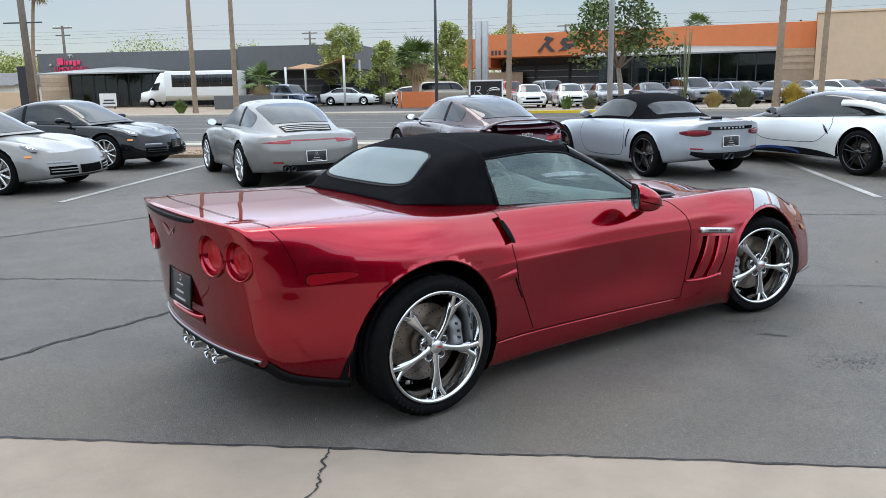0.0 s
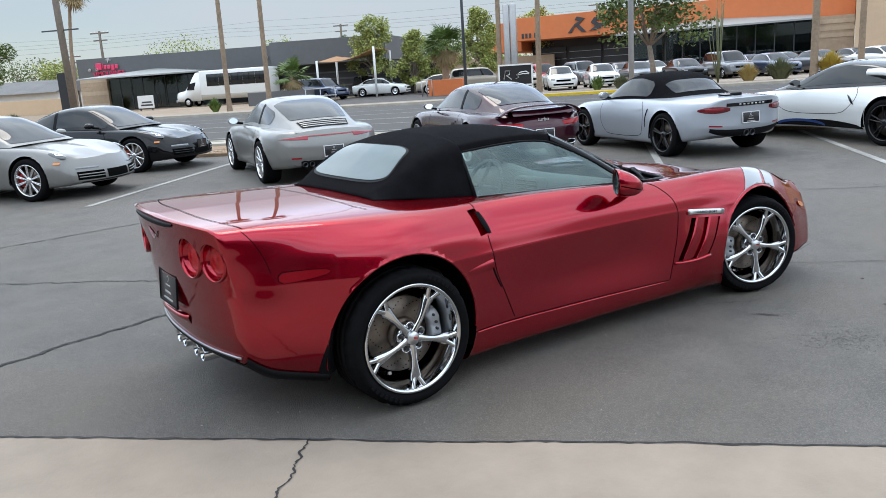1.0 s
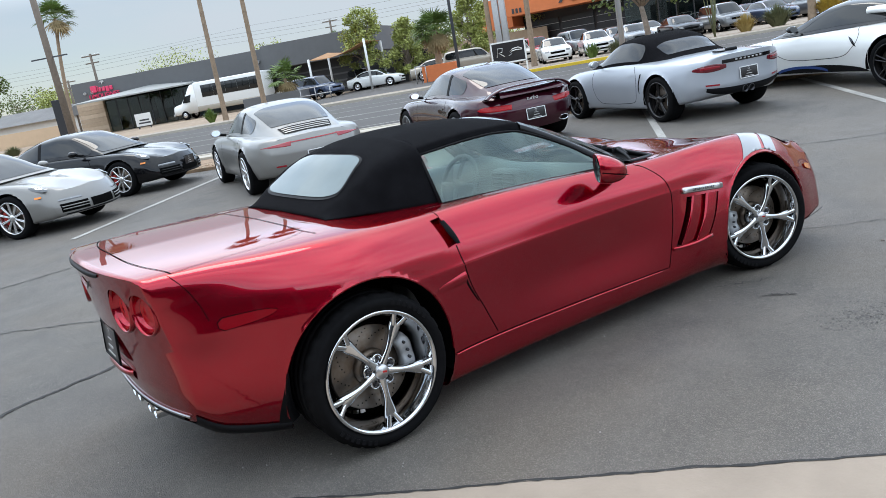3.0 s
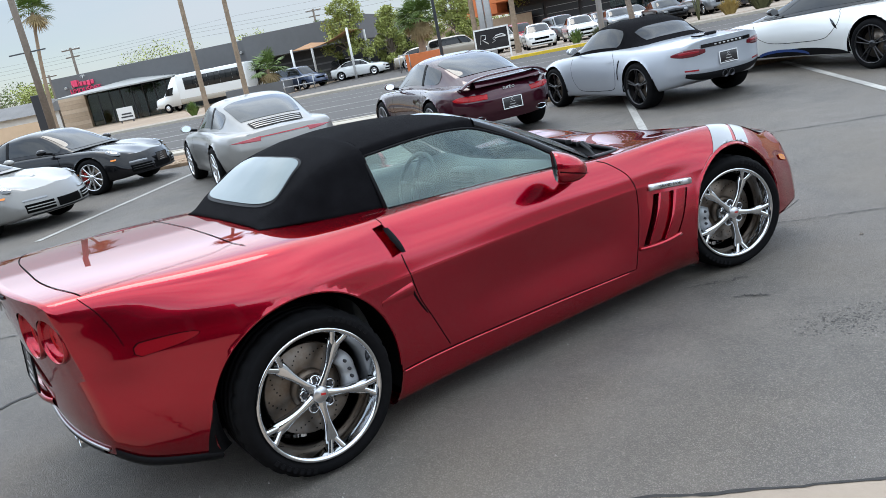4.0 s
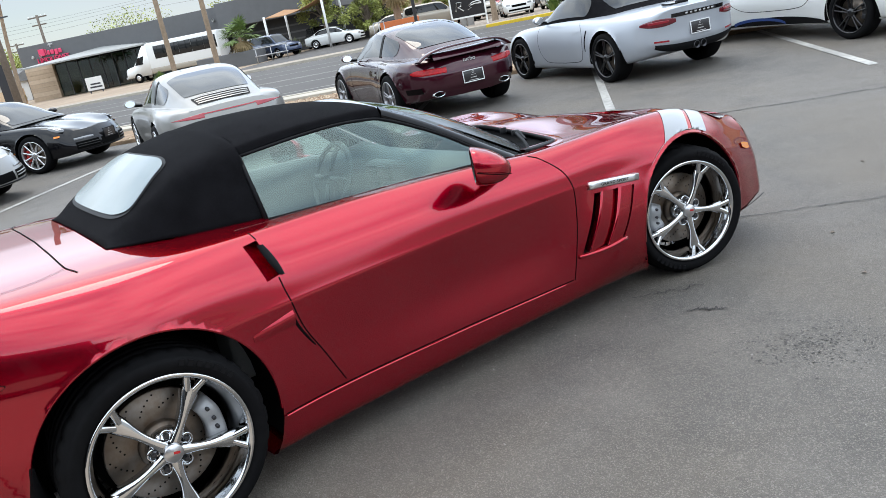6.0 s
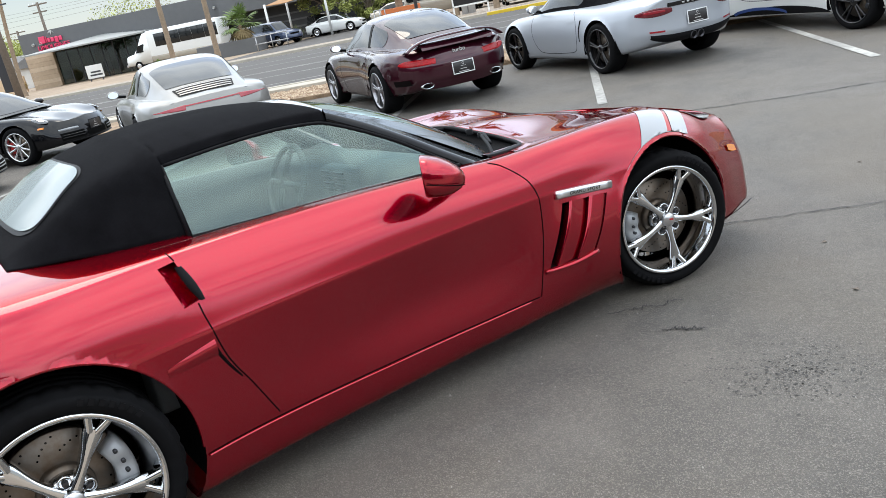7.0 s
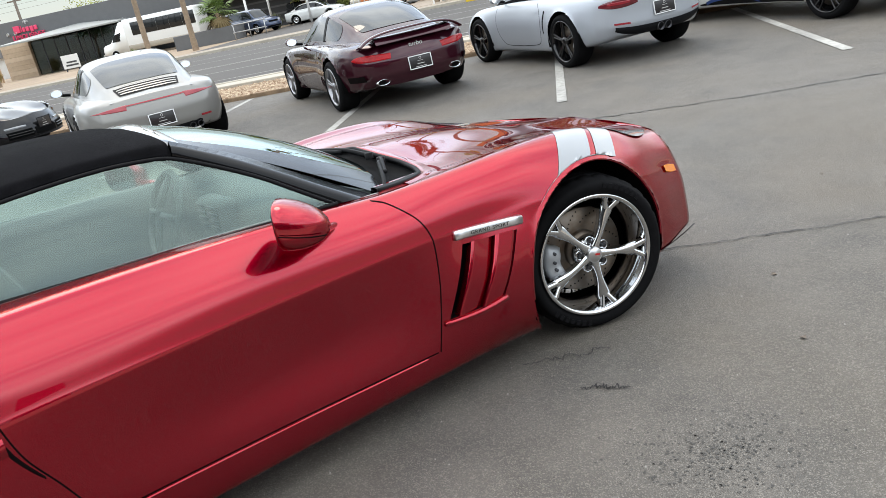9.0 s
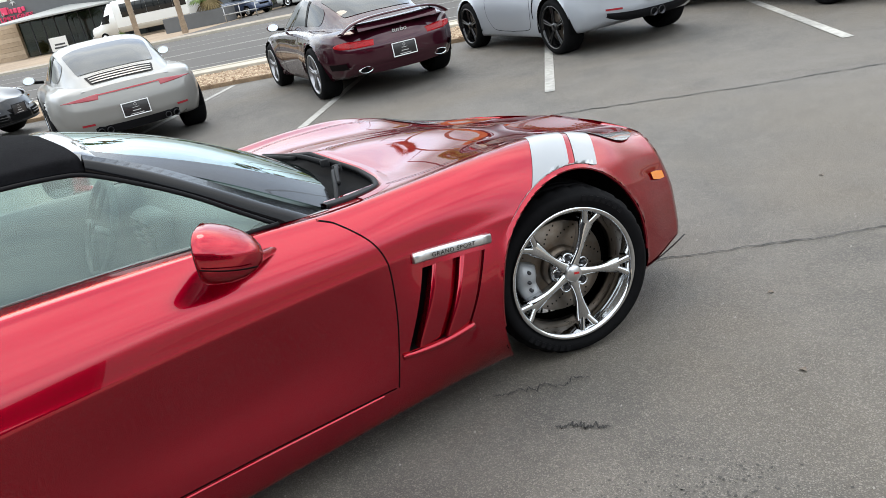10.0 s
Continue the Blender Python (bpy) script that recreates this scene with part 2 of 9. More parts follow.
ASPHALT = asphalt_mat("lot_asphalt", (0.052, 0.0485, 0.044), (0.134, 0.121, 0.106), (0.25, 0.225, 0.195))
ROAD = mat("road_asphalt", (0.060, 0.053, 0.047), 0.8, var=0.15, scale=1.2, scale2=0.1, bump=0.2, bscale=60)
CONCRETE = mat("concrete", (0.288, 0.232, 0.180), 0.82, var=0.16, scale=3.5, scale2=0.5, bump=0.25, bscale=70)
KERB = mat("kerb_concrete", (0.38, 0.34, 0.28), 0.85, var=0.15, scale=4, bump=0.2, bscale=60)
YELLOW_KERB = mat("yellow_kerb_paint", (0.62, 0.42, 0.03), 0.7, var=0.2, scale=9)
LINE = mat("worn_line_paint", (0.36, 0.35, 0.32), 0.75, var=0.2, scale=14, base2=(0.17, 0.165, 0.155), bump=0.2, bscale=120)
CRACK = mat("crack_filler", (0.030, 0.029, 0.028), 0.85, var=0.3, scale=20)
DIRT = mat("desert_dirt", (0.29, 0.215, 0.150), 0.95, var=0.25, scale=1.5, scale2=0.2, bump=0.4, bscale=30)
GRAVEL = mat("tan_gravel", (0.26, 0.175, 0.11), 0.95, var=0.4, scale=35, scale2=3, bump=0.9, bscale=55)
PEBBLE = mat("tan_pebbles", (0.36, 0.25, 0.16), 0.9, bump=0.3, bscale=120)
_nt = PEBBLE.node_tree
_geo = _nt.nodes.new("ShaderNodeNewGeometry")
_rmp = _nt.nodes.new("ShaderNodeValToRGB")
_rmp.color_ramp.elements[0].color = (0.19, 0.11, 0.065, 1)
_rmp.color_ramp.elements[1].color = (0.52, 0.41, 0.29, 1)
_nt.links.new(_geo.outputs["Random Per Island"], _rmp.inputs[0])
_nt.links.new(_rmp.outputs[0], [n for n in _nt.nodes if n.type == "BSDF_PRINCIPLED"][0].inputs["Base Color"])
STUCCO_GREY = mat("grey_stucco", (0.125, 0.127, 0.13), 0.9, var=0.08, scale=2, bump=0.2, bscale=60)
STUCCO_DARK = mat("dark_stucco", (0.055, 0.055, 0.058), 0.85, var=0.12, scale=2)
BLOCK_TAN = mat("tan_block", (0.40, 0.30, 0.21), 0.9, var=0.18, scale=3, bump=0.2, bscale=30)
STUCCO_ORANGE = mat("orange_stucco", (0.62, 0.185, 0.07), 0.88, var=0.08, scale=1.5, bump=0.15, bscale=50)
STUCCO_TAN = mat("tan_stucco", (0.58, 0.42, 0.28), 0.9, var=0.08, scale=1.5, bump=0.15, bscale=50)
STUCCO_WHITE = mat("white_stucco", (0.62, 0.60, 0.56), 0.9, var=0.08, scale=1.5)
METAL_GREY = mat("galvanised_metal", (0.40, 0.40, 0.40), 0.45, 0.7, var=0.12, scale=8)
DARK_POLE = mat("dark_painted_steel", (0.06, 0.065, 0.075), 0.45, 0.3)
BARK_PALM = mat("palm_bark", (0.27, 0.20, 0.14), 0.95, var=0.3, scale=6, bump=0.6, bscale=14)
BARK = mat("tree_bark", (0.25, 0.20, 0.16), 0.95, var=0.3, scale=9, bump=0.5, bscale=25)
WOOD_POLE = mat("weathered_pole_wood", (0.16, 0.13, 0.105), 0.95, var=0.25, scale=6, bump=0.3, bscale=20)
LEAF_A = mat("light_green_leaves", (0.33, 0.36, 0.11), 0.7, var=0.45, scale=1.6, spec=0.3)
LEAF_B = mat("olive_leaves", (0.11, 0.15, 0.045), 0.7, var=0.45, scale=3, spec=0.3)
FROND = mat("palm_fronds", (0.11, 0.17, 0.04), 0.6, var=0.4, scale=3, spec=0.4)
FROND_DRY = mat("dry_palm_fronds", (0.30, 0.22, 0.11), 0.8, var=0.3, scale=3)
DRY_GRASS = mat("dry_grass", (0.38, 0.28, 0.10), 0.85, var=0.3, scale=6)
SHRUB = mat("grey_green_shrub", (0.13, 0.14, 0.07), 0.85, var=0.4, scale=7)
FLOWER = mat("yellow_flower_shrub", (0.42, 0.30, 0.05), 0.8, var=0.4, scale=9)
SIGN_RED = mat("red_sign_letters", (0.72, 0.05, 0.13), 0.4, coat=0.3)
SIGN_WHITE = mat("white_sign_panel", (0.70, 0.70, 0.68), 0.5)
TAN_AWNING = mat("tan_shade_cloth", (0.36, 0.19, 0.09), 0.9, var=0.1, scale=4)
ROOF_GREY = mat("grey_shingles", (0.16, 0.155, 0.15), 0.9, var=0.2, scale=6)
ORANGE_BLOCK = mat("orange_planter_paint", (0.60, 0.17, 0.06), 0.85, var=0.1, scale=4)


# ---- mesh helpers ----
def part(name, bm, material, parent=None, label="", smooth=True, out=None):
    """Links bm as one mesh object; out: the way in which an open sheet's faces look."""
    me = bpy.data.meshes.new(name)
    bmesh.ops.recalc_face_normals(bm, faces=bm.faces)
    if out is not None:
        tot = Vector((0, 0, 0))
        for fc in bm.faces:
            tot += fc.normal * fc.calc_area()
        if tot.dot(Vector(out)) < 0:
            bmesh.ops.reverse_faces(bm, faces=bm.faces)
    for fc in bm.faces:
        fc.smooth = smooth
    bm.to_mesh(me)
    bm.free()
    me.materials.append(material)
    ob = new(name, me)
    if parent is not None:
        ob.parent = parent
    if label:
        tagged(ob, label)
    return ob


def thing(name, label, category, m=None, group="", kind=""):
    ob = new(name)
    ob.empty_display_size = 0.2
    if m is not None:
        ob.matrix_world = m
    return tagged(ob, label, category, group, kind)


def grid(bm, rows, loop=False, flip=False):
    """A sheet through rows of points; loop joins the last point of each row to the first."""
    vs = [[bm.verts.new(p) for p in r] for r in rows]
    n = len(vs[0])
    for a, b in zip(vs, vs[1:]):
        for j in range(n if loop else n - 1):
            k = (j + 1) % n
            bm.faces.new((a[j], a[k], b[k], b[j]))
    return vs


def box(bm, x, y, z, sx, sy, sz, bevel=0.0, m=None, seg=2):
    r = bmesh.ops.create_cube(bm, size=1.0, matrix=(m or Matrix()) @ Matrix.Translation((x, y, z)) @ Matrix.Diagonal((sx, sy, sz, 1)))
    if bevel:
        es = list({e for v in r["verts"] for e in v.link_edges})
        bmesh.ops.bevel(bm, geom=es, offset=bevel, segments=seg, affect="EDGES", profile=0.5)
    return r


def lathe(bm, prof, n=48, c=(0, 0, 0), a0=0.0):
    """Revolves (radius, y) pairs round the y axis through c."""
    rows = []
    for r, y in prof:
        rows.append([(c[0] + r * math.cos(a0 + 2 * math.pi * i / n), c[1] + y, c[2] + r * math.sin(a0 + 2 * math.pi * i / n)) for i in range(n)])
    return grid(bm, rows, loop=True)


def tube(bm, pts, r, n=8, r2=None, cap=True):
    """A round bar along points, tapering from r to r2."""
    pts = [Vector(p) for p in pts]
    rows = []
    for i, p in enumerate(pts):
        d = (pts[min(i + 1, len(pts) - 1)] - pts[max(i - 1, 0)]).normalized()
        s = d.cross(Vector((0, 0, 1)) if abs(d.z) < 0.95 else Vector((1, 0, 0))).normalized()
        q = d.cross(s)
        rr = r + ((r if r2 is None else r2) - r) * i / max(1, len(pts) - 1)
        rows.append([p + s * rr * math.cos(2 * math.pi * k / n) + q * rr * math.sin(2 * math.pi * k / n) for k in range(n)])
    vs = grid(bm, rows, loop=True)
    if cap:
        bm.faces.new(vs[0])
        bm.faces.new(list(reversed(vs[-1])))
    return vs


def prism(bm, poly, m, depth):
    """A flat outline in x, y, thickened along z by depth, laid out by m."""
    a = [bm.verts.new(m @ Vector((x, y, 0))) for x, y in poly]
    b = [bm.verts.new(m @ Vector((x, y, depth))) for x, y in poly]
    bm.faces.new(a)
    bm.faces.new(list(reversed(b)))
    for i in range(len(a)):
        j = (i + 1) % len(a)
        bm.faces.new((a[i], a[j], b[j], b[i]))


def pchip(xs, ys, q):
    """Monotone cubic through (xs, ys) at q."""
    xs, ys = np.asarray(xs, float), np.asarray(ys, float)
    h, d = np.diff(xs), np.diff(ys) / np.diff(xs)
    m = np.zeros(len(xs))
    m[0], m[-1] = d[0], d[-1]
    for i in range(1, len(xs) - 1):
        if d[i - 1] * d[i] > 0:
            w1, w2 = 2 * h[i] + h[i - 1], h[i] + 2 * h[i - 1]
            m[i] = (w1 + w2) / (w1 / d[i - 1] + w2 / d[i])
    q = min(max(q, xs[0]), xs[-1])
    i = int(min(max(np.searchsorted(xs, q) - 1, 0), len(xs) - 2))
    t = (q - xs[i]) / h[i]
    return float((2 * t**3 - 3 * t**2 + 1) * ys[i] + (t**3 - 2 * t**2 + t) * h[i] * m[i] + (-2 * t**3 + 3 * t**2) * ys[i + 1] + (t**3 - t**2) * h[i] * m[i + 1])


def spline(pts, per, tension=0.5):
    """Catmull-Rom through 2D or 3D points, per samples in each span (a number or a list)."""
    P = [np.array(p, float) for p in pts]
    out = []
    for i in range(len(P) - 1):
        p0 = P[i - 1] if i else 2 * P[0] - P[1]
        p1, p2 = P[i], P[i + 1]
        p3 = P[i + 2] if i + 2 < len(P) else 2 * P[-1] - P[-2]
        k = per[i] if isinstance(per, (list, tuple)) else per
        l1, l2 = np.linalg.norm(p2 - p1) + 1e-9, 1.0
        m1 = tension * (p2 - p0) * min(1.0, 2 * l1 / (np.linalg.norm(p2 - p0) + 1e-9))
        m2 = tension * (p3 - p1) * min(1.0, 2 * l1 / (np.linalg.norm(p3 - p1) + 1e-9))
        for j in range(k):
            t = j / k
            out.append((2 * t**3 - 3 * t**2 + 1) * p1 + (t**3 - 2 * t**2 + t) * m1 + (-2 * t**3 + 3 * t**2) * p2 + (t**3 - t**2) * m2)
    out.append(P[-1])
    return out


# ---- lay of the land: u leads from the building across the lot to the street, v along it ----
YAW = radians(45.5)


def lot(u, v, z=0.0):
    return Vector((u * math.cos(YAW) + v * math.sin(YAW), u * math.sin(YAW) - v * math.cos(YAW), z))


def rise(u):
    """The lot climbs gently from the gutter towards the street."""
    return min(max(u - 3.0, 0.0) * 0.012, 0.12)


def at_lot(u, v, dz=0.0):
    return lot(u, v, rise(u) + dz)


def lot_pose(u, v, turn=0.0, dz=0.0):
    """x along v (to the right when looking to the street), y along u, z up; turned by degrees."""
    p = at_lot(u, v, dz)
    return pose(p.x, p.y, p.z, 0, 0, 45.5 - 90 + turn)

# ---- ground, kerbs, road ----
def sheet(name, us, v0, v1, dz, material, label, parent=None, vn=2):
    bm = bmesh.new()
    grid(bm, [[at_lot(u, v0 + (v1 - v0) * j / (vn - 1), dz) for j in range(vn)] for u in us])
    ob = part(name, bm, material, parent, smooth=False)
    return tagged(ob, label, name.replace("_", " "), kind="structure")


def slab(name, u0, u1, v0, v1, top, material, label, bevel=0.015, base=0.0):
    bm = bmesh.new()
    zc = rise((u0 + u1) / 2)
    box(bm, 0, 0, (top + base) / 2, v1 - v0, u1 - u0, top - base + 0.1, bevel)
    ob = part(name, bm, material, smooth=False)
    p = lot((u0 + u1) / 2, (v0 + v1) / 2, zc - 0.05)
    ob.matrix_world = pose(p.x, p.y, p.z, 0, 0, 45.5 - 90)
    return tagged(ob, label, name.replace("_", " "), kind="structure")


sheet("ground", [-900, -1.05, 0, 3, 6, 9, 12, 13, 16, 60, 1500], -1200, 1200, 0.0, ASPHALT, "dark grey worn asphalt of the car park", vn=3)
sheet("road", [14.95, 20, 30, 36.6], -400, 400, 0.012, ROAD, "wide grey asphalt street beyond the car park", vn=2)
sheet("far_ground", [36.9, 45, 600], -500, 500, 0.02, DIRT, "dusty tan desert ground beyond the street")


def apron_edge(v):
    """The asphalt's edge runs slightly askew to the lot."""
    return -1.082 + 0.037 * v


bm = bmesh.new()
grid(bm, [[at_lot(-9.4 + (apron_edge(v) + 9.4) * k, v, 0.006) for k in (0, 0.5, 0.8, 1)] for v in (-40, -10, -4, 0, 4, 10, 30)])
tagged(part("pavement", bm, CONCRETE, smooth=False), "pale tan concrete apron along the asphalt edge", "pavement", kind="structure")

# ragged edge of the asphalt where it meets the concrete
rng = random.Random(4)


def ribbon(name, pts, w, material, label, dz=0.004, jit=0.0, cat="crack", wob=None):
    bm = bmesh.new()
    rows = []
    for i, (u, v) in enumerate(pts):
        a, b = pts[max(i - 1, 0)], pts[min(i + 1, len(pts) - 1)]
        du, dv = b[0] - a[0], b[1] - a[1]
        n = math.hypot(du, dv) or 1
        ww = w * (0.5 + rng.random()) / 2 if jit else w / 2
        if i in (0, len(pts) - 1) and jit:
            ww *= 0.3
        ou, ov = -dv / n * ww, du / n * ww
        rows.append([at_lot(u + ou, v + ov, dz), at_lot(u - ou, v - ov, dz)])
    grid(bm, rows)
    return tagged(part(name, bm, material, smooth=False), label, cat, kind="structure")


def wander(a, b, n, amp):
    out, o = [], 0.0
    for i in range(n + 1):
        t = i / n
        o = o * 0.8 + rng.uniform(-amp, amp)
        e = math.sin(math.pi * t) ** 0.5 if 0 < t < 1 else 0
        du, dv = b[0] - a[0], b[1] - a[1]
        L = math.hypot(du, dv)
        out.append((a[0] + du * t - dv / L * o * e, a[1] + dv * t + du / L * o * e))
    return out


ribbon("asphalt_edge", wander((apron_edge(-9), -9), (apron_edge(7), 7), 420, 0.006), 0.014, CRACK, "ragged dark seam between asphalt and concrete", 0.009, jit=1, cat="edge")
ribbon("crack", wander((-1.06, 0.24), (-1.60, 0.28), 40, 0.012), 0.009, CRACK, "thin jagged crack across the concrete", 0.009, jit=1)
ribbon("crack", wander((-1.6, 0.28), (-3.2, 0.10), 60, 0.014), 0.008, CRACK, "thin jagged crack across the concrete", 0.009, jit=1)
for a, b, w in [((-0.3, -2.1), (1.4, -1.25), 0.026), ((-1.0, -5.5), (-0.3, -2.1), 0.026), ((2.3, -5.6), (4.9, -3.65), 0.02), ((1.73, -3.9), (1.78, -1.2), 0.014), ((2.02, 2.6), (2.14, 6.5), 0.0075),
                ((5.55, 1.2), (5.3, 4.2), 0.016), ((5.3, 4.2), (5.36, 8.5), 0.016), ((4.9, -3.65), (5.5, 1.2), 0.012), ((0.98, 2.2), (1.045, 2.55), 0.004), ((0.755, 2.42), (0.728, 2.6), 0.004)]:
    ribbon("crack", wander(a, b, 110, 0.016), w, CRACK, "dark wandering crack in the asphalt", 0.005, jit=1)
for v, u0, u1 in [(-5.6, 5.85, 11.8), (-3.05, 6.7, 11.9), (-0.3, 6.7, 11.9), (2.44, 6.5, 11.9), (5.28, 6.65, 11.9), (8.1, 6.6, 11.9), (-8.4, 6.6, 11.9)]:
    ribbon("parking_line", [(u0 + (u1 - u0) * i / 20, v) for i in range(21)], 0.105, LINE, "worn off-white parking bay line on asphalt", 0.006, cat="parking line")
for u, w in [(17.4, 0.11), (20.7, 0.11), (23.6, 0.12), (23.9, 0.12), (27.6, 0.11), (31.0, 0.11), (35.6, 0.1)]:
    ribbon("lane_line", [(u, -200), (u, 200)], w, LINE, "faded lane line along the street", 0.02, cat="lane line")
slab("gravel_strip", 12.02, 14.1, -60, 60, 0.06, GRAVEL, "tan gravel planting strip between bays and street")


def pebbles():
    """Loose tan stones on the gravel strip, each a squashed eight-sided lump."""
    rg = random.Random(77)
    verts, faces = [], []
    for _ in range(6500):
        u, v = rg.uniform(12.03, 14.08), rg.uniform(-7.0, 10.5)
        r = rg.uniform(0.018, 0.042)
        a = rg.uniform(0, math.pi)
        z = rise(13.06) + 0.06
        n = len(verts)
        for k in range(4):
            q = a + k * math.pi / 2 + rg.uniform(-0.3, 0.3)
            e = r * rg.uniform(0.7, 1.2)
            verts.append(tuple(lot(u + e * math.cos(q), v + e * math.sin(q), z + rg.uniform(-0.004, 0.008))))
        verts.append(tuple(lot(u, v, z + r * rg.uniform(0.5, 0.8))))
        verts.append(tuple(lot(u, v, z - 0.012)))
        for k in range(4):
            faces += [(n + k, n + (k + 1) % 4, n + 4), (n + (k + 1) % 4, n + k, n + 5)]
    me = bpy.data.meshes.new("pebbles")
    me.from_pydata(verts, [], faces)
    me.materials.append(PEBBLE)
    tagged(new("pebbles", me), "loose tan and rust stones on the gravel strip", "gravel", kind="stuff")


pebbles()
slab("sidewalk", 14.1, 14.78, -60, 60, 0.12, KERB, "narrow concrete footway beside the street")
slab("kerb", 14.78, 14.95, -60, 60, 0.14, KERB, "concrete street kerb")
slab("kerb", 36.6, 36.85, -300, -1.6, 0.14, KERB, "far concrete street kerb")
slab("kerb", 36.6, 36.85, -1.6, 4.0, 0.15, YELLOW_KERB, "far street kerb painted yellow")
slab("kerb", 36.6, 36.85, 4.0, 300, 0.14, KERB, "far concrete street kerb")
slab("far_sidewalk", 36.85, 39.2, -300, 300, 0.13, CONCRETE, "concrete footway across the street")
slab("driveway", 39.2, 62, -18, -7, 0.06, ROAD, "grey asphalt driveway opening to the street", base=0)
slab("dealer_lot", 42, 66, -6.5, 40, 0.06, CONCRETE, "pale paved forecourt of the orange building", base=0)

# the building behind the camera: stepped parapet, dark glass between piers
for k, (v0, v1, h) in enumerate(((-34, -3, 4.3), (-3, 7.5, 4.6), (7.5, 14, 3.1))):
    bm = bmesh.new()
    box(bm, 0, -0.2, h / 2, v1 - v0, 0.4, h, 0.02)
    own = part("wall_south_" + str(k + 1), bm, STUCCO_DARK, smooth=False)
    own.matrix_world = lot_pose(-9.6, (v0 + v1) / 2)
    tagged(own, "dark grey stucco showroom wall with windows", "wall", kind="structure")
for k in range(-9, 5):
    bm = bmesh.new()
    box(bm, 0, 0, 1.6, 2.6, 0.06, 2.6, 0.01)
    w = part("window_" + str(k + 10), bm, DARK_GLASS, smooth=False)
    w.matrix_world = lot_pose(-9.36, k * 3.4 - 1.5)
    tagged(w, "dark showroom window in the wall", "window", kind="structure")

# ---- car bodies ----
class Shell:
    """A car's lower body: half sections along x, each through the same named points, mirrored."""

    def __init__(self, xs, curves, per, top_curves=None):
        # curves: list of (ys, zs) per section point, from the underside's edge up to the centre line
        self.xs, self.curves, self.per = xs, curves, per

    def keys(self, x):
        return [(pchip(self.xs, ys, x), pchip(self.xs, zs, x)) for ys, zs in self.curves]

    def section(self, x):
        return spline(self.keys(x), self.per)

    def side(self, x, z):
        """Half width of the outer side at height z (searching the outer flank)."""
        s = self.section(x)
        lo = self.per[0] if isinstance(self.per, list) else 0
        best = None
        for a, b in zip(s[lo:], s[lo + 1:]):
            if (a[1] - z) * (b[1] - z) <= 0 and abs(b[1] - a[1]) > 1e-9:
                t = (z - a[1]) / (b[1] - a[1])
                y = a[0] + (b[0] - a[0]) * t
                if best is None or y > best:
                    best = y
        return best if best is not None else max(p[0] for p in s)

    def at(self, x, t):
        """Point at share t along the section (0: underside edge, 1: centre line)."""
        s = self.section(x)
        f = t * (len(s) - 1)
        i = min(int(f), len(s) - 2)
        p = s[i] + (s[i + 1] - s[i]) * (f - i)
        return p


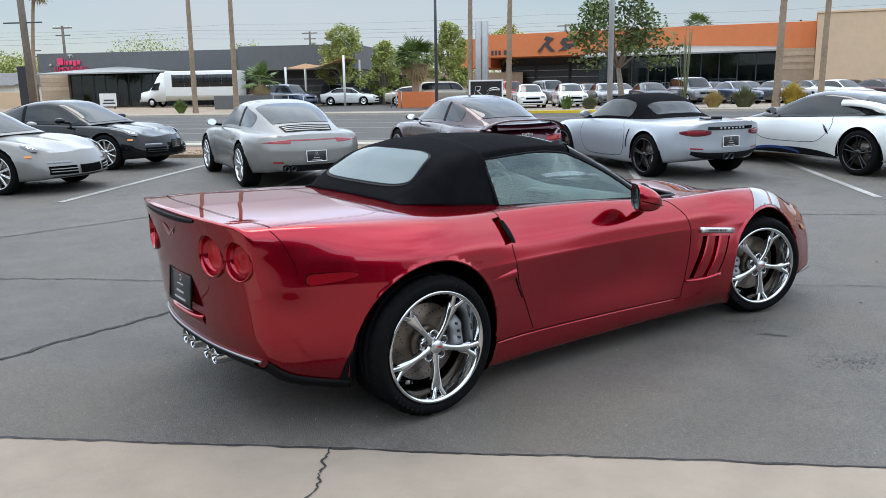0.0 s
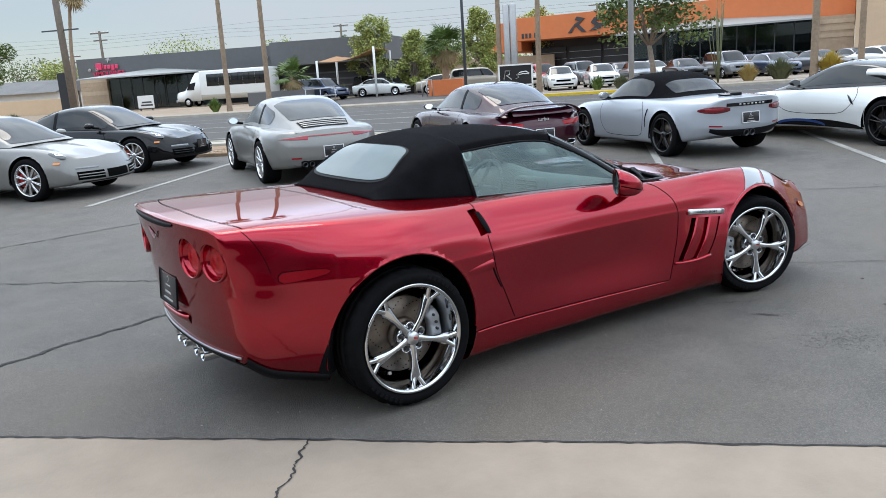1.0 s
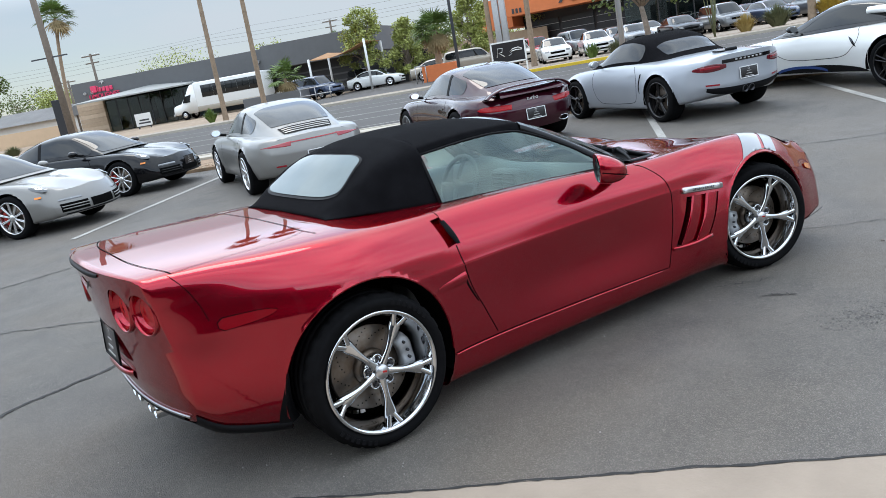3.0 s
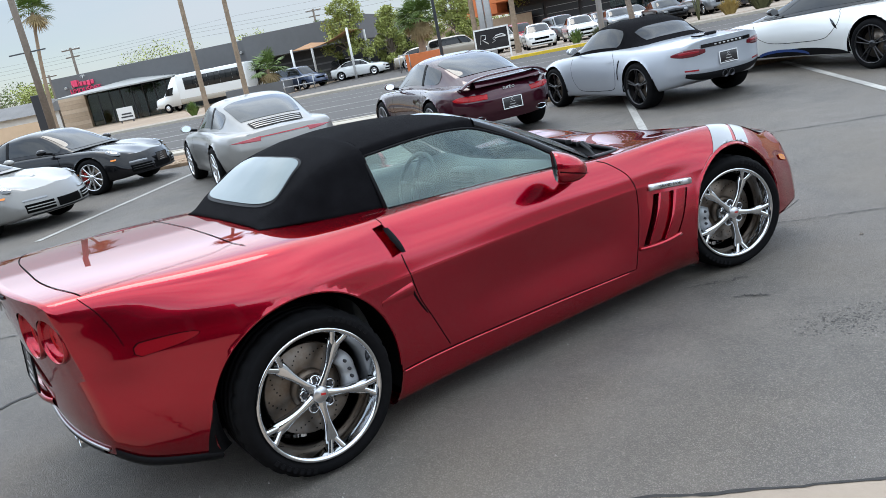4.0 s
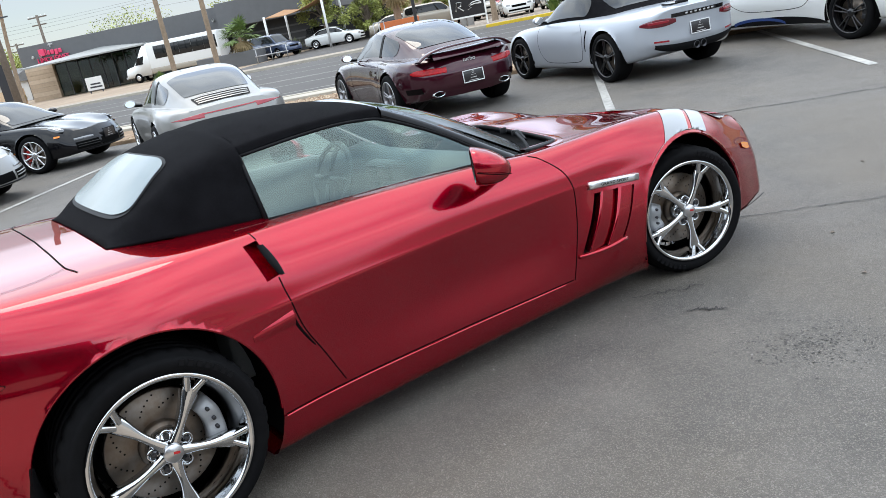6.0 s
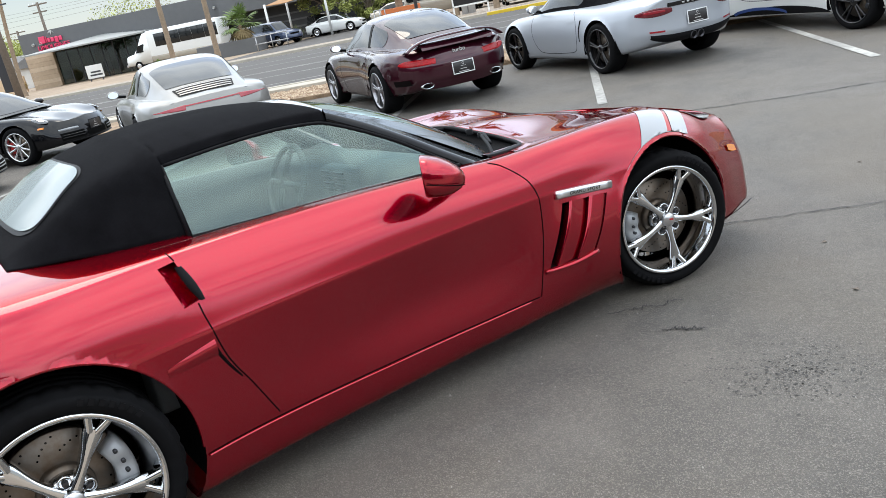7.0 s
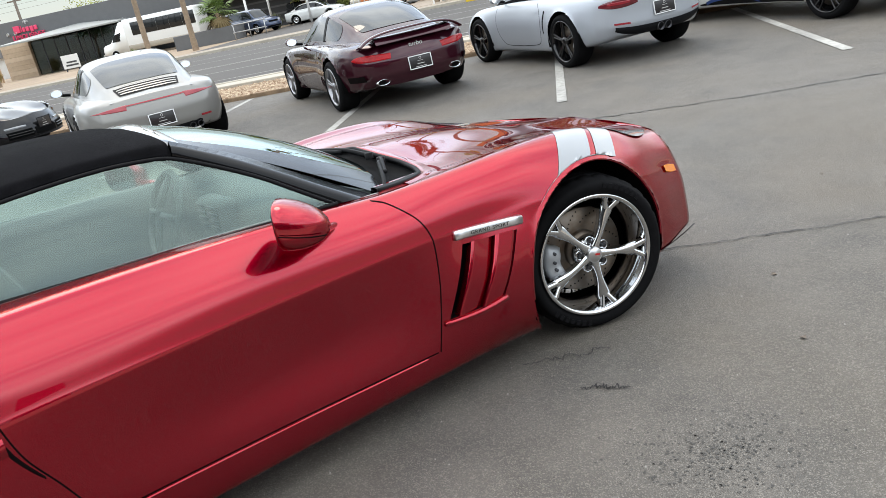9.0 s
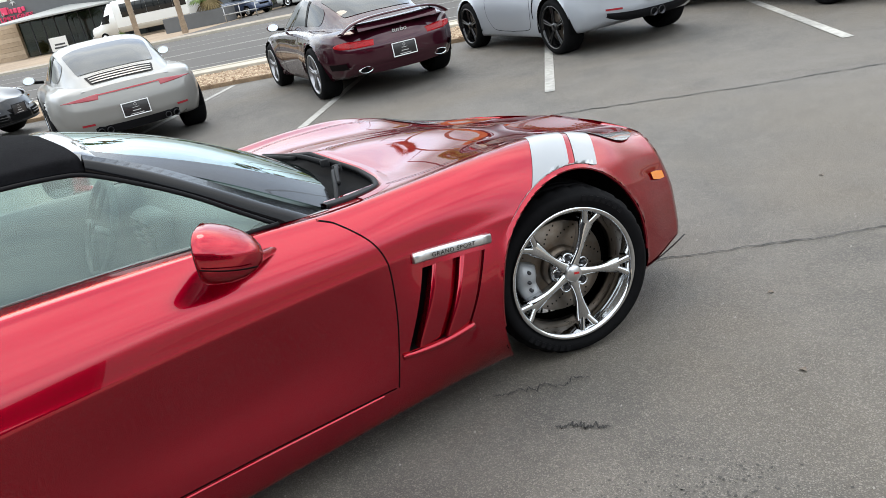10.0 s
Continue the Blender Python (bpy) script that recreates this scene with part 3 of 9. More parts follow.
def body_mesh(sh, stations, tail, nose, wheels, arch_r, hole=None, tail_blend=0.25, nose_blend=0.35):
    """Skins both sides of the shell, closes both ends, opens the wheel arches and the cabin.
    tail(y, z), nose(y, z): x of the end faces. wheels: x, z of the arches. hole: (x0, x1, share) cabin opening."""
    bm = bmesh.new()
    secs = []
    x0, x1 = stations[0], stations[-1]
    for x in stations:
        s = sh.section(x)
        row = []
        for p in s:
            xx = x
            wt = max(0.0, 1 - (x - x0) / tail_blend) ** 2
            wn_ = max(0.0, 1 - (x1 - x) / nose_blend) ** 2
            xx += wt * (tail(p[0], p[1]) - x0) + wn_ * (nose(p[0], p[1]) - x1)
            row.append((xx, p[0], p[1]))
        secs.append(row)
    n = len(secs[0])
    loops = []
    for row in secs:
        loops.append([bm.verts.new((x, -y, z)) for x, y, z in row] + [bm.verts.new((x, y, z)) for x, y, z in reversed(row[:-1])])
    m = len(loops[0])
    for i in range(len(loops) - 1):
        for j in range(m - 1):
            x = (stations[i] + stations[i + 1]) / 2
            jj = min(j, m - 2 - j)
            if hole and hole(x, (jj + 0.5) / (n - 1)):
                continue
            bm.faces.new((loops[i][j], loops[i + 1][j], loops[i + 1][j + 1], loops[i][j + 1]))
        bm.faces.new((loops[i][m - 1], loops[i + 1][m - 1], loops[i + 1][0], loops[i][0]))
    # end faces, row by row across the car
    for loop, fn in ((loops[0], tail), (loops[-1], nose)):
        k = 16
        prev = None
        for j in range(n):
            a, b = loop[j], loop[m - 1 - j]
            if a is b:
                cur = [a] * (k + 1)
            else:
                cur = [a] + [None] * (k - 1) + [b]
                for q in range(1, k):
                    t = q / k
                    y = a.co.y + (b.co.y - a.co.y) * t
                    z = a.co.z
                    cur[q] = bm.verts.new((fn(abs(y), z), y, z))
            if prev:
                for q in range(k):
                    vs = []
                    for v in (prev[q], prev[q + 1], cur[q + 1], cur[q]):
                        if v not in vs:
                            vs.append(v)
                    if len(vs) > 2:
                        try:
                            bm.faces.new(vs)
                        except ValueError:
                            pass
            prev = cur
    # wheel arches
    kill = []
    for (wx, wz), r in zip(wheels, arch_r):
        inside = lambda v: (v.co.x - wx) ** 2 + (v.co.z - wz) ** 2 < r * r and abs(v.co.y) > 0.42
        for fc in bm.faces:
            if all(inside(v) for v in fc.verts):
                kill.append(fc)
    kill = list(set(kill))
    bmesh.ops.delete(bm, geom=kill, context="FACES")
    for (wx, wz), r in zip(wheels, arch_r):
        for v in bm.verts:
            if not v.link_faces or abs(v.co.y) < 0.5:
                continue
            d = math.hypot(v.co.x - wx, v.co.z - wz)
            if d < r and v.is_boundary:
                v.co.x, v.co.z = wx + (v.co.x - wx) * r / d, wz + (v.co.z - wz) * r / d
    bmesh.ops.delete(bm, geom=[v for v in bm.verts if not v.link_faces], context="VERTS")
    bmesh.ops.remove_doubles(bm, verts=bm.verts, dist=0.0004)
    return bm


def cut_out(bm, poly, axis, near, flip=False):
    """Cuts a convex outline clean through the skin. poly: (a, b) pairs, in x, z for axis y or in y, z for axis x; near: tells the faces it may touch."""
    n = len(poly)
    cx, cz = sum(p[0] for p in poly) / n, sum(p[1] for p in poly) / n
    planes = []
    for (a0, b0), (a1, b1) in zip(poly, poly[1:] + poly[:1]):
        na, nb = b1 - b0, a0 - a1
        if na * (cx - a0) + nb * (cz - b0) > 0:
            na, nb = -na, -nb
        co, no = ((a0, 0, b0), (na, 0, nb)) if axis == "y" else ((0, a0, b0), (0, na, nb))
        planes.append((Vector(co), Vector(no).normalized()))
    for co, no in planes:
        fs = [f for f in bm.faces if near(f.calc_center_median())]
        geom = list({v for f in fs for v in f.verts}) + list({e for f in fs for e in f.edges}) + fs
        bmesh.ops.bisect_plane(bm, geom=geom, plane_co=co, plane_no=no, dist=0.0003)
    kill = [f for f in bm.faces if near(f.calc_center_median()) and all((f.calc_center_median() - co).dot(no) < 0 for co, no in planes)]
    bmesh.ops.delete(bm, geom=kill, context="FACES")


def decal(sh, poly_rows, off, mirror=1.0):
    """A patch lying on the flank: rows of (x, z); returns a bmesh."""
    bm = bmesh.new()
    grid(bm, [[(x, -(sh.side(x, z) + off) * mirror, z) for x, z in r] for r in poly_rows])
    return bm


def flank_line(sh, pts, w, off, per=10):
    """A thin ribbon on the right flank along (x, z) points."""
    q = spline(pts, per)
    bm = bmesh.new()
    rows = []
    for i, p in enumerate(q):
        a, b = q[max(i - 1, 0)], q[min(i + 1, len(q) - 1)]
        d = (b - a) / (np.linalg.norm(b - a) + 1e-9)
        nx, nz = -d[1] * w / 2, d[0] * w / 2
        rows.append([(p[0] + nx, -(sh.side(p[0], p[1] + nz) + off), p[1] + nz), (p[0] - nx, -(sh.side(p[0], p[1] - nz) + off), p[1] - nz)])
    grid(bm, rows)
    return bm


def well(bm, x, z, r, y0, y1, n=28, lo=0.12):
    """Inner liner of a wheel arch: open half drum with its inner wall."""
    a0 = math.asin(max(-0.95, (lo - z) / r))
    angs = [a0 + (math.pi - 2 * a0) * i / n for i in range(n + 1)]
    edge = y0 if callable(y0) else (lambda px, pz: y0)
    outer = [(x + r * math.cos(a), edge(x + r * math.cos(a), z + r * math.sin(a)), z + r * math.sin(a)) for a in angs]
    inner = [(x + r * math.cos(a), y1, z + r * math.sin(a)) for a in angs]
    vs = grid(bm, [outer, inner])
    bm.faces.new(vs[1])


def tyre_mesh(r, w, rim_r):
    """Tyre round the y axis with its outer face at y = 0, going in to y = w."""
    bm = bmesh.new()
    s = r - rim_r
    prof = [(rim_r - 0.012, 0.016), (rim_r + 0.004, 0.004), (rim_r + s * 0.25, -0.006), (rim_r + s * 0.5, -0.008), (rim_r + s * 0.72, -0.002), (r - 0.018, 0.010), (r - 0.006, 0.022), (r - 0.001, 0.036)]
    for k in range(1, 5):
        y = 0.036 + (w - 0.072) * k / 5
        prof += [(r, y - 0.008), (r - 0.007, y - 0.006), (r - 0.007, y + 0.004), (r, y + 0.006)]
    prof += [(r - 0.001, w - 0.036), (r - 0.014, w - 0.014), (rim_r + s * 0.5, w), (rim_r, w - 0.01)]
    lathe(bm, prof, 120)
    # shoulder grooves
    for v in bm.verts:
        d = math.hypot(v.co.x, v.co.z)
        if d > r - 0.012 and min(v.co.y, w - v.co.y) < 0.075 and round(math.atan2(v.co.z, v.co.x) / (2 * math.pi / 120)) % 4 == 0:
            v.co.x, v.co.z = v.co.x * (d - 0.007) / d, v.co.z * (d - 0.007) / d
    return bm


def flat_ring(bm, r0, r1, y, n=48, c=(0, 0, 0)):
    lathe(bm, [(r0, y), (r1, y)], n, c)


def chrome_wheel(parent, x, y, z, r, w, rim_r, steer=0.0, side=-1, spin=0.0):
    """Five-spoke chrome wheel whose spokes fork at the rim. side -1: outer face towards -y."""
    wheel = new("wheel")
    wheel.parent = parent
    wheel.matrix_local = pose(x, y, z, 0, 0, steer + (0 if side < 0 else 180)) @ pose(0, 0, 0, 0, spin, 0)
    part("tyre", tyre_mesh(r, w, rim_r), TYRE, wheel)
    # sidewall letters as short raised bars
    for base in (70, 250):
        bm = bmesh.new()
        for k in range(7):
            a = radians(base + k * 5.5)
            rr = rim_r + (r - rim_r) * 0.5
            box(bm, 0, 0, 0, 0.016, 0.003, 0.020, 0.0, m=Matrix.Translation((rr * math.cos(a), -0.008, rr * math.sin(a))) @ Matrix.Rotation(-(a - math.pi / 2), 4, "Y"))
        part("sidewall_lettering", bm, BLACK_TRIM, wheel, smooth=False)
    bm = bmesh.new()
    lathe(bm, [(rim_r - 0.012, 0.020), (rim_r + 0.002, 0.004), (rim_r + 0.004, -0.003), (rim_r - 0.003, -0.007), (rim_r - 0.011, -0.004), (rim_r - 0.016, 0.006), (rim_r - 0.021, 0.022), (rim_r - 0.028, 0.034), (rim_r - 0.045, 0.10), (rim_r - 0.050, 0.20), (rim_r - 0.02, 0.24)], 72)
    part("rim", bm, CHROME, wheel)
    bm = bmesh.new()
    ns = 10
    for k in range(5):
        a = math.pi / 2 + k * 2 * math.pi / 5
        ca, sa = math.cos(a), math.sin(a)

        def put(rad, tan, yy):
            return (rad * ca - tan * sa, yy, rad * sa + tan * ca)
        # spoke blade
        rows = []
        R1 = rim_r * 0.80
        for i in range(ns + 1):
            t = i / ns
            rad = 0.030 + (R1 - 0.030) * t
            hw = 0.022 - 0.009 * math.sin(math.pi * min(1, t * 1.15)) + 0.008 * t * t
            yy = 0.018 - 0.004 * math.sin(math.pi * t) + 0.004 * t
            rows.append([put(rad, -hw, yy + 0.035), put(rad, -hw, yy + 0.008), put(rad, -hw * 0.7, yy), put(rad, 0, yy - 0.003), put(rad, hw * 0.7, yy), put(rad, hw, yy + 0.008), put(rad, hw, yy + 0.035)])
        grid(bm, rows, loop=True)
        # two short tines of the fork
        for sg in (-1, 1):
            rows = []
            for i in range(6):
                t = i / 5
                rad = R1 - 0.018 + (rim_r - 0.006 - R1 + 0.018) * t
                tan = sg * (0.006 + 0.030 * t)
                hw = 0.012 + 0.001 * t
                yy = 0.021 - 0.017 * t
                rows.append([put(rad, tan - hw, yy + 0.03), put(rad, tan - hw, yy + 0.005), put(rad, tan - hw * 0.5, yy), put(rad, tan + hw * 0.5, yy), put(rad, tan + hw, yy + 0.005), put(rad, tan + hw, yy + 0.03)])
            vs = grid(bm, rows, loop=True)
            bm.faces.new(vs[-1])
    part("spokes", bm, CHROME, wheel)
    bm = bmesh.new()
    lathe(bm, [(0.074, 0.075), (0.074, 0.045), (0.066, 0.034), (0.040, 0.03), (0.036, 0.018)], 40)
    part("hub", bm, CHROME, wheel)
    bm = bmesh.new()
    lathe(bm, [(0.0325, 0.020), (0.0325, 0.008), (0.029, 0.004), (0.001, 0.002)], 32)
    cap = part("centre_cap", bm, BRUSHED, wheel)
    bm = bmesh.new()
    box(bm, 0.008, 0.0005, 0.004, 0.020, 0.002, 0.008, 0.0, m=Matrix.Rotation(radians(-20), 4, "Y"))
    part("emblem", bm, RED_PRINT, cap, smooth=False)
    for k in range(5):
        a = math.pi / 2 + (k + 0.5) * 2 * math.pi / 5
        cx, cz = 0.058 * math.cos(a), 0.058 * math.sin(a)
        bm = bmesh.new()
        lathe(bm, [(0.021, 0.045), (0.021, 0.026), (0.017, 0.026), (0.016, 0.042)], 20, (cx, 0, cz))
        part("lug_pocket", bm, CHROME, wheel)
        bm = bmesh.new()
        lathe(bm, [(0.011, 0.046), (0.011, 0.024), (0.008, 0.018), (0.0005, 0.017)], 6, (cx, 0, cz))
        part("lug_nut", bm, DARK_METAL, wheel, smooth=False)
    # brake disc with drilled holes, and caliper
    dr = rim_r * 0.70
    bm = bmesh.new()
    lathe(bm, [(0.075, 0.115), (dr, 0.115), (dr + 0.002, 0.118), (dr + 0.002, 0.14), (0.075, 0.14)], 56)
    lathe(bm, [(0.085, 0.115), (0.083, 0.085), (0.03, 0.08)], 40)
    disc = part("brake_disc", bm, DISC, wheel)
    bm = bmesh.new()
    for i in range(60):
        a = i * 2 * math.pi / 60
        rr = dr - 0.012 - (i % 5) * 0.012
        lathe(bm, [(0.0035, 0.1142), (0.0005, 0.1140)], 8, (rr * math.cos(a), 0, rr * math.sin(a)))
    tagged(part("drilled_holes", bm, WELL, disc, smooth=False), kind="stuff")
    bm = bmesh.new()
    ca0 = radians((6 if steer == 0 else 186) * (1 if side < 0 else 1) + spin)
    rows = []
    for i in range(13):
        q = i / 12
        a = ca0 + radians(-29 + 58 * q)
        e = 1 - 0.25 * abs(2 * q - 1) ** 6
        r0, r1, y0 = dr - 0.050, dr + 0.014 * e, 0.062 + 0.02 * (1 - e) + 0.006 * math.cos(q * 12.5)
        rows.append([(r0 * math.cos(a), 0.11, r0 * math.sin(a)), (r0 * math.cos(a), y0 + 0.006, r0 * math.sin(a)), ((r0 + 0.01) * math.cos(a), y0, (r0 + 0.01) * math.sin(a)), ((r1 - 0.012) * math.cos(a), y0, (r1 - 0.012) * math.sin(a)), (r1 * math.cos(a), y0 + 0.012, r1 * math.sin(a)), (r1 * math.cos(a), 0.15, r1 * math.sin(a))])
    vs = grid(bm, rows, loop=True)
    bm.faces.new(vs[0])
    bm.faces.new(vs[-1])
    cal = part("brake_caliper", bm, CALIPER, wheel)
    for i in (0.8, 2.0, 3.0, 4.2):
        bm = bmesh.new()
        a = ca0 + radians(-29 + 58 * i / 5)
        lathe(bm, [(0.007, 0.066), (0.007, 0.052), (0.0005, 0.052)], 10, ((dr - 0.018) * math.cos(a), 0, (dr - 0.018) * math.sin(a)))
        part("caliper_bolt", bm, DARK_METAL, cal)
    bm = bmesh.new()
    lathe(bm, [(rim_r - 0.05, 0.20), (0.02, 0.20)], 40)
    part("wheel_back", bm, WELL, wheel)
    return wheel


def show_plate(parent, m, frame_mat=PLATE_FRAME, w=0.315, h=0.165):
    """Dealer plate: dark panel, frame, and plain bars for its print."""
    pl = new("dealer_plate")
    pl.parent = parent
    pl.matrix_local = m
    bm = bmesh.new()
    box(bm, 0, 0, 0, w - 0.012, 0.006, h - 0.012, 0.002)
    part("plate_panel", bm, PLATE_BLACK, pl)
    bm = bmesh.new()
    t = 0.011
    for bx, bz, sx, sz in ((0, h / 2 - t / 2, w, t), (0, -h / 2 + t / 2, w, t), (-w / 2 + t / 2, 0, t, h - 2 * t), (w / 2 - t / 2, 0, t, h - 2 * t)):
        box(bm, bx, -0.002, bz, sx, 0.010, sz, 0.002)
    part("plate_frame", bm, frame_mat, pl)
    bm = bmesh.new()
    for bz, bw, bh in ((0.012, 0.075, 0.005), (-0.024, 0.095, 0.009), (-0.058, 0.15, 0.008)):
        box(bm, 0, -0.0045, bz, bw, 0.003, bh)
    lathe(bm, [(0.017, -0.0045), (0.012, -0.0055)], 18, (0, 0, 0.045))
    part("plate_print", bm, PLATE_TEXT, pl, smooth=False)
    return pl


# ---- the red convertible ----
RX = [-0.80, -0.60, -0.37, 0.0, 0.35, 0.55, 0.9, 1.3, 1.65, 1.9, 2.15, 2.4, 2.685, 2.95, 3.15, 3.38]
RC = [
    ([.575, .63, .70, .80, .78, .76, .75, .75, .75, .75, .76, .78, .82, .83, .81, .76], [.32, .235, .18, .14, .118, .112, .11, .11, .11, .11, .11, .11, .14, .17, .19, .21]),
    ([.635, .69, .77, .885, .865, .835, .82, .82, .825, .83, .84, .87, .91, .915, .90, .845], [.335, .25, .20, .158, .138, .132, .13, .13, .13, .13, .13, .13, .155, .185, .205, .225]),
    ([.712, .768, .838, .935, .89, .855, .838, .838, .846, .852, .90, .93, .945, .94, .91, .84], [.42, .38, .34, .30, .272, .264, .257, .25, .242, .236, .24, .26, .28, .29, .29, .29]),
    ([.735, .802, .876, .952, .90, .868, .835, .820, .828, .858, .925, .945, .955, .94, .90, .82], [.54, .52, .50, .48, .46, .45, .44, .44, .44, .44, .44, .46, .48, .46, .43, .40]),
    ([.718, .790, .884, .953, .905, .880, .866, .860, .864, .870, .872, .908, .945, .915, .868, .785], [.70, .70, .69, .67, .66, .655, .655, .657, .657, .656, .65, .65, .63, .58, .535, .505]),
    ([.712, .768, .862, .925, .874, .842, .830, .832, .838, .844, .845, .869, .885, .86, .825, .755], [.83, .83, .82, .80, .785, .775, .77, .763, .753, .747, .747, .757, .75, .69, .625, .585]),
    ([.70, .74, .80, .84, .79, .755, .742, .748, .758, .765, .772, .795, .795, .78, .75, .695], [.925, .925, .918, .905, .892, .886, .88, .866, .846, .832, .832, .838, .83, .775, .70, .645]),
    ([.64, .66, .70, .715, .70, .69, .685, .69, .70, .69, .68, .69, .685, .665, .63, .58], [.955, .955, .948, .938, .918, .905, .896, .88, .855, .826, .824, .832, .826, .778, .708, .655]),
    ([.40, .42, .44, .45, .45, .45, .45, .45, .45, .44, .42, .40, .38, .37, .36, .34], [.968, .966, .962, .955, .945, .935, .92, .90, .87, .838, .825, .815, .79, .745, .69, .648]),
    ([0.0] * 16, [.975, .972, .968, .962, .955, .945, .93, .915, .885, .875, .872, .86, .825, .775, .715, .665]),
]
PER = [3, 5, 6, 8, 8, 7, 6, 8, 8]
# a firm crease along the door: helper points just under and over it
_cy, _cz = RC[4]
_lo = ([c + (l - c) * 0.05 for c, l in zip(_cy, RC[3][0])], [c + (l - c) * 0.05 for c, l in zip(_cz, RC[3][1])])
_hi = ([c + (l - c) * 0.08 for c, l in zip(_cy, RC[5][0])], [c + (l - c) * 0.08 for c, l in zip(_cz, RC[5][1])])
RC = RC[:4] + [_lo, RC[4], _hi] + RC[5:]
PER = [3, 5, 6, 7, 1, 1, 7, 7, 6, 8, 8]


def faired(xs, curves, step=0.01, sigma=0.07):
    """The lines sampled closely along the car and smoothed, so that reflections run without kinks."""
    n = int(round((xs[-1] - xs[0]) / step)) + 1
    at_x = [xs[0] + step * i for i in range(n)]
    pad = int(3 * sigma / step)
    ker = np.exp(-0.5 * (np.arange(-pad, pad + 1) * step / sigma) ** 2)
    ker /= ker.sum()
    table = []
    for ys, zs in curves:
        pair = []
        for vals in (ys, zs):
            v = np.array([pchip(xs, vals, x) for x in at_x])
            ext = np.concatenate([2 * v[0] - v[pad:0:-1], v, 2 * v[-1] - v[-2:-pad - 2:-1]])
            pair.append(np.convolve(ext, ker, "valid"))
        table.append(pair)
    return table


class FairShell(Shell):
    """A shell that reads its lines from a faired table."""
    x0, step, table = RX[0], 0.01, faired(RX, RC)

    def keys(self, x):
        f = min(max((x - self.x0) / self.step, 0.0), len(self.table[0][0]) - 1.001)
        i = int(f)
        t = f - i
        return [(float(a[i] * (1 - t) + a[i + 1] * t), float(b[i] * (1 - t) + b[i + 1] * t)) for a, b in self.table]


red_shell = FairShell(RX, RC, PER)


def red_tail(y, z):
    lean = 0.075 * max(0.0, (z - 0.33) / 0.64) ** 1.5
    return -0.835 - lean + 0.10 * (abs(y) / 0.70) ** 2.4 + 0.02 * max(0, (0.45 - z) / 0.12)


def red_nose(y, z):
    return 3.62 - 0.24 * (abs(y) / 0.82) ** 2.2 - 0.09 * max(0.0, (z - 0.42) / 0.25) ** 1.6 - 0.02 * max(0, (0.28 - z) / 0.08)


COWL = [(1.905, 0.648), (2.03, 0.645), (2.112, 0.612), (2.154, 0.55), (2.186, 0.472), (2.212, 0.33), (2.205, 0.15), (2.20, 0.0)]


def cowl_edge(y):
    """x of the hood's rear edge at half width y."""
    if abs(y) > 0.64:
        return 0.0
    return pchip([0.0, 0.15, 0.33, 0.472, 0.55, 0.612, 0.64], [2.20, 2.205, 2.212, 2.186, 2.154, 2.112, 2.05], abs(y))


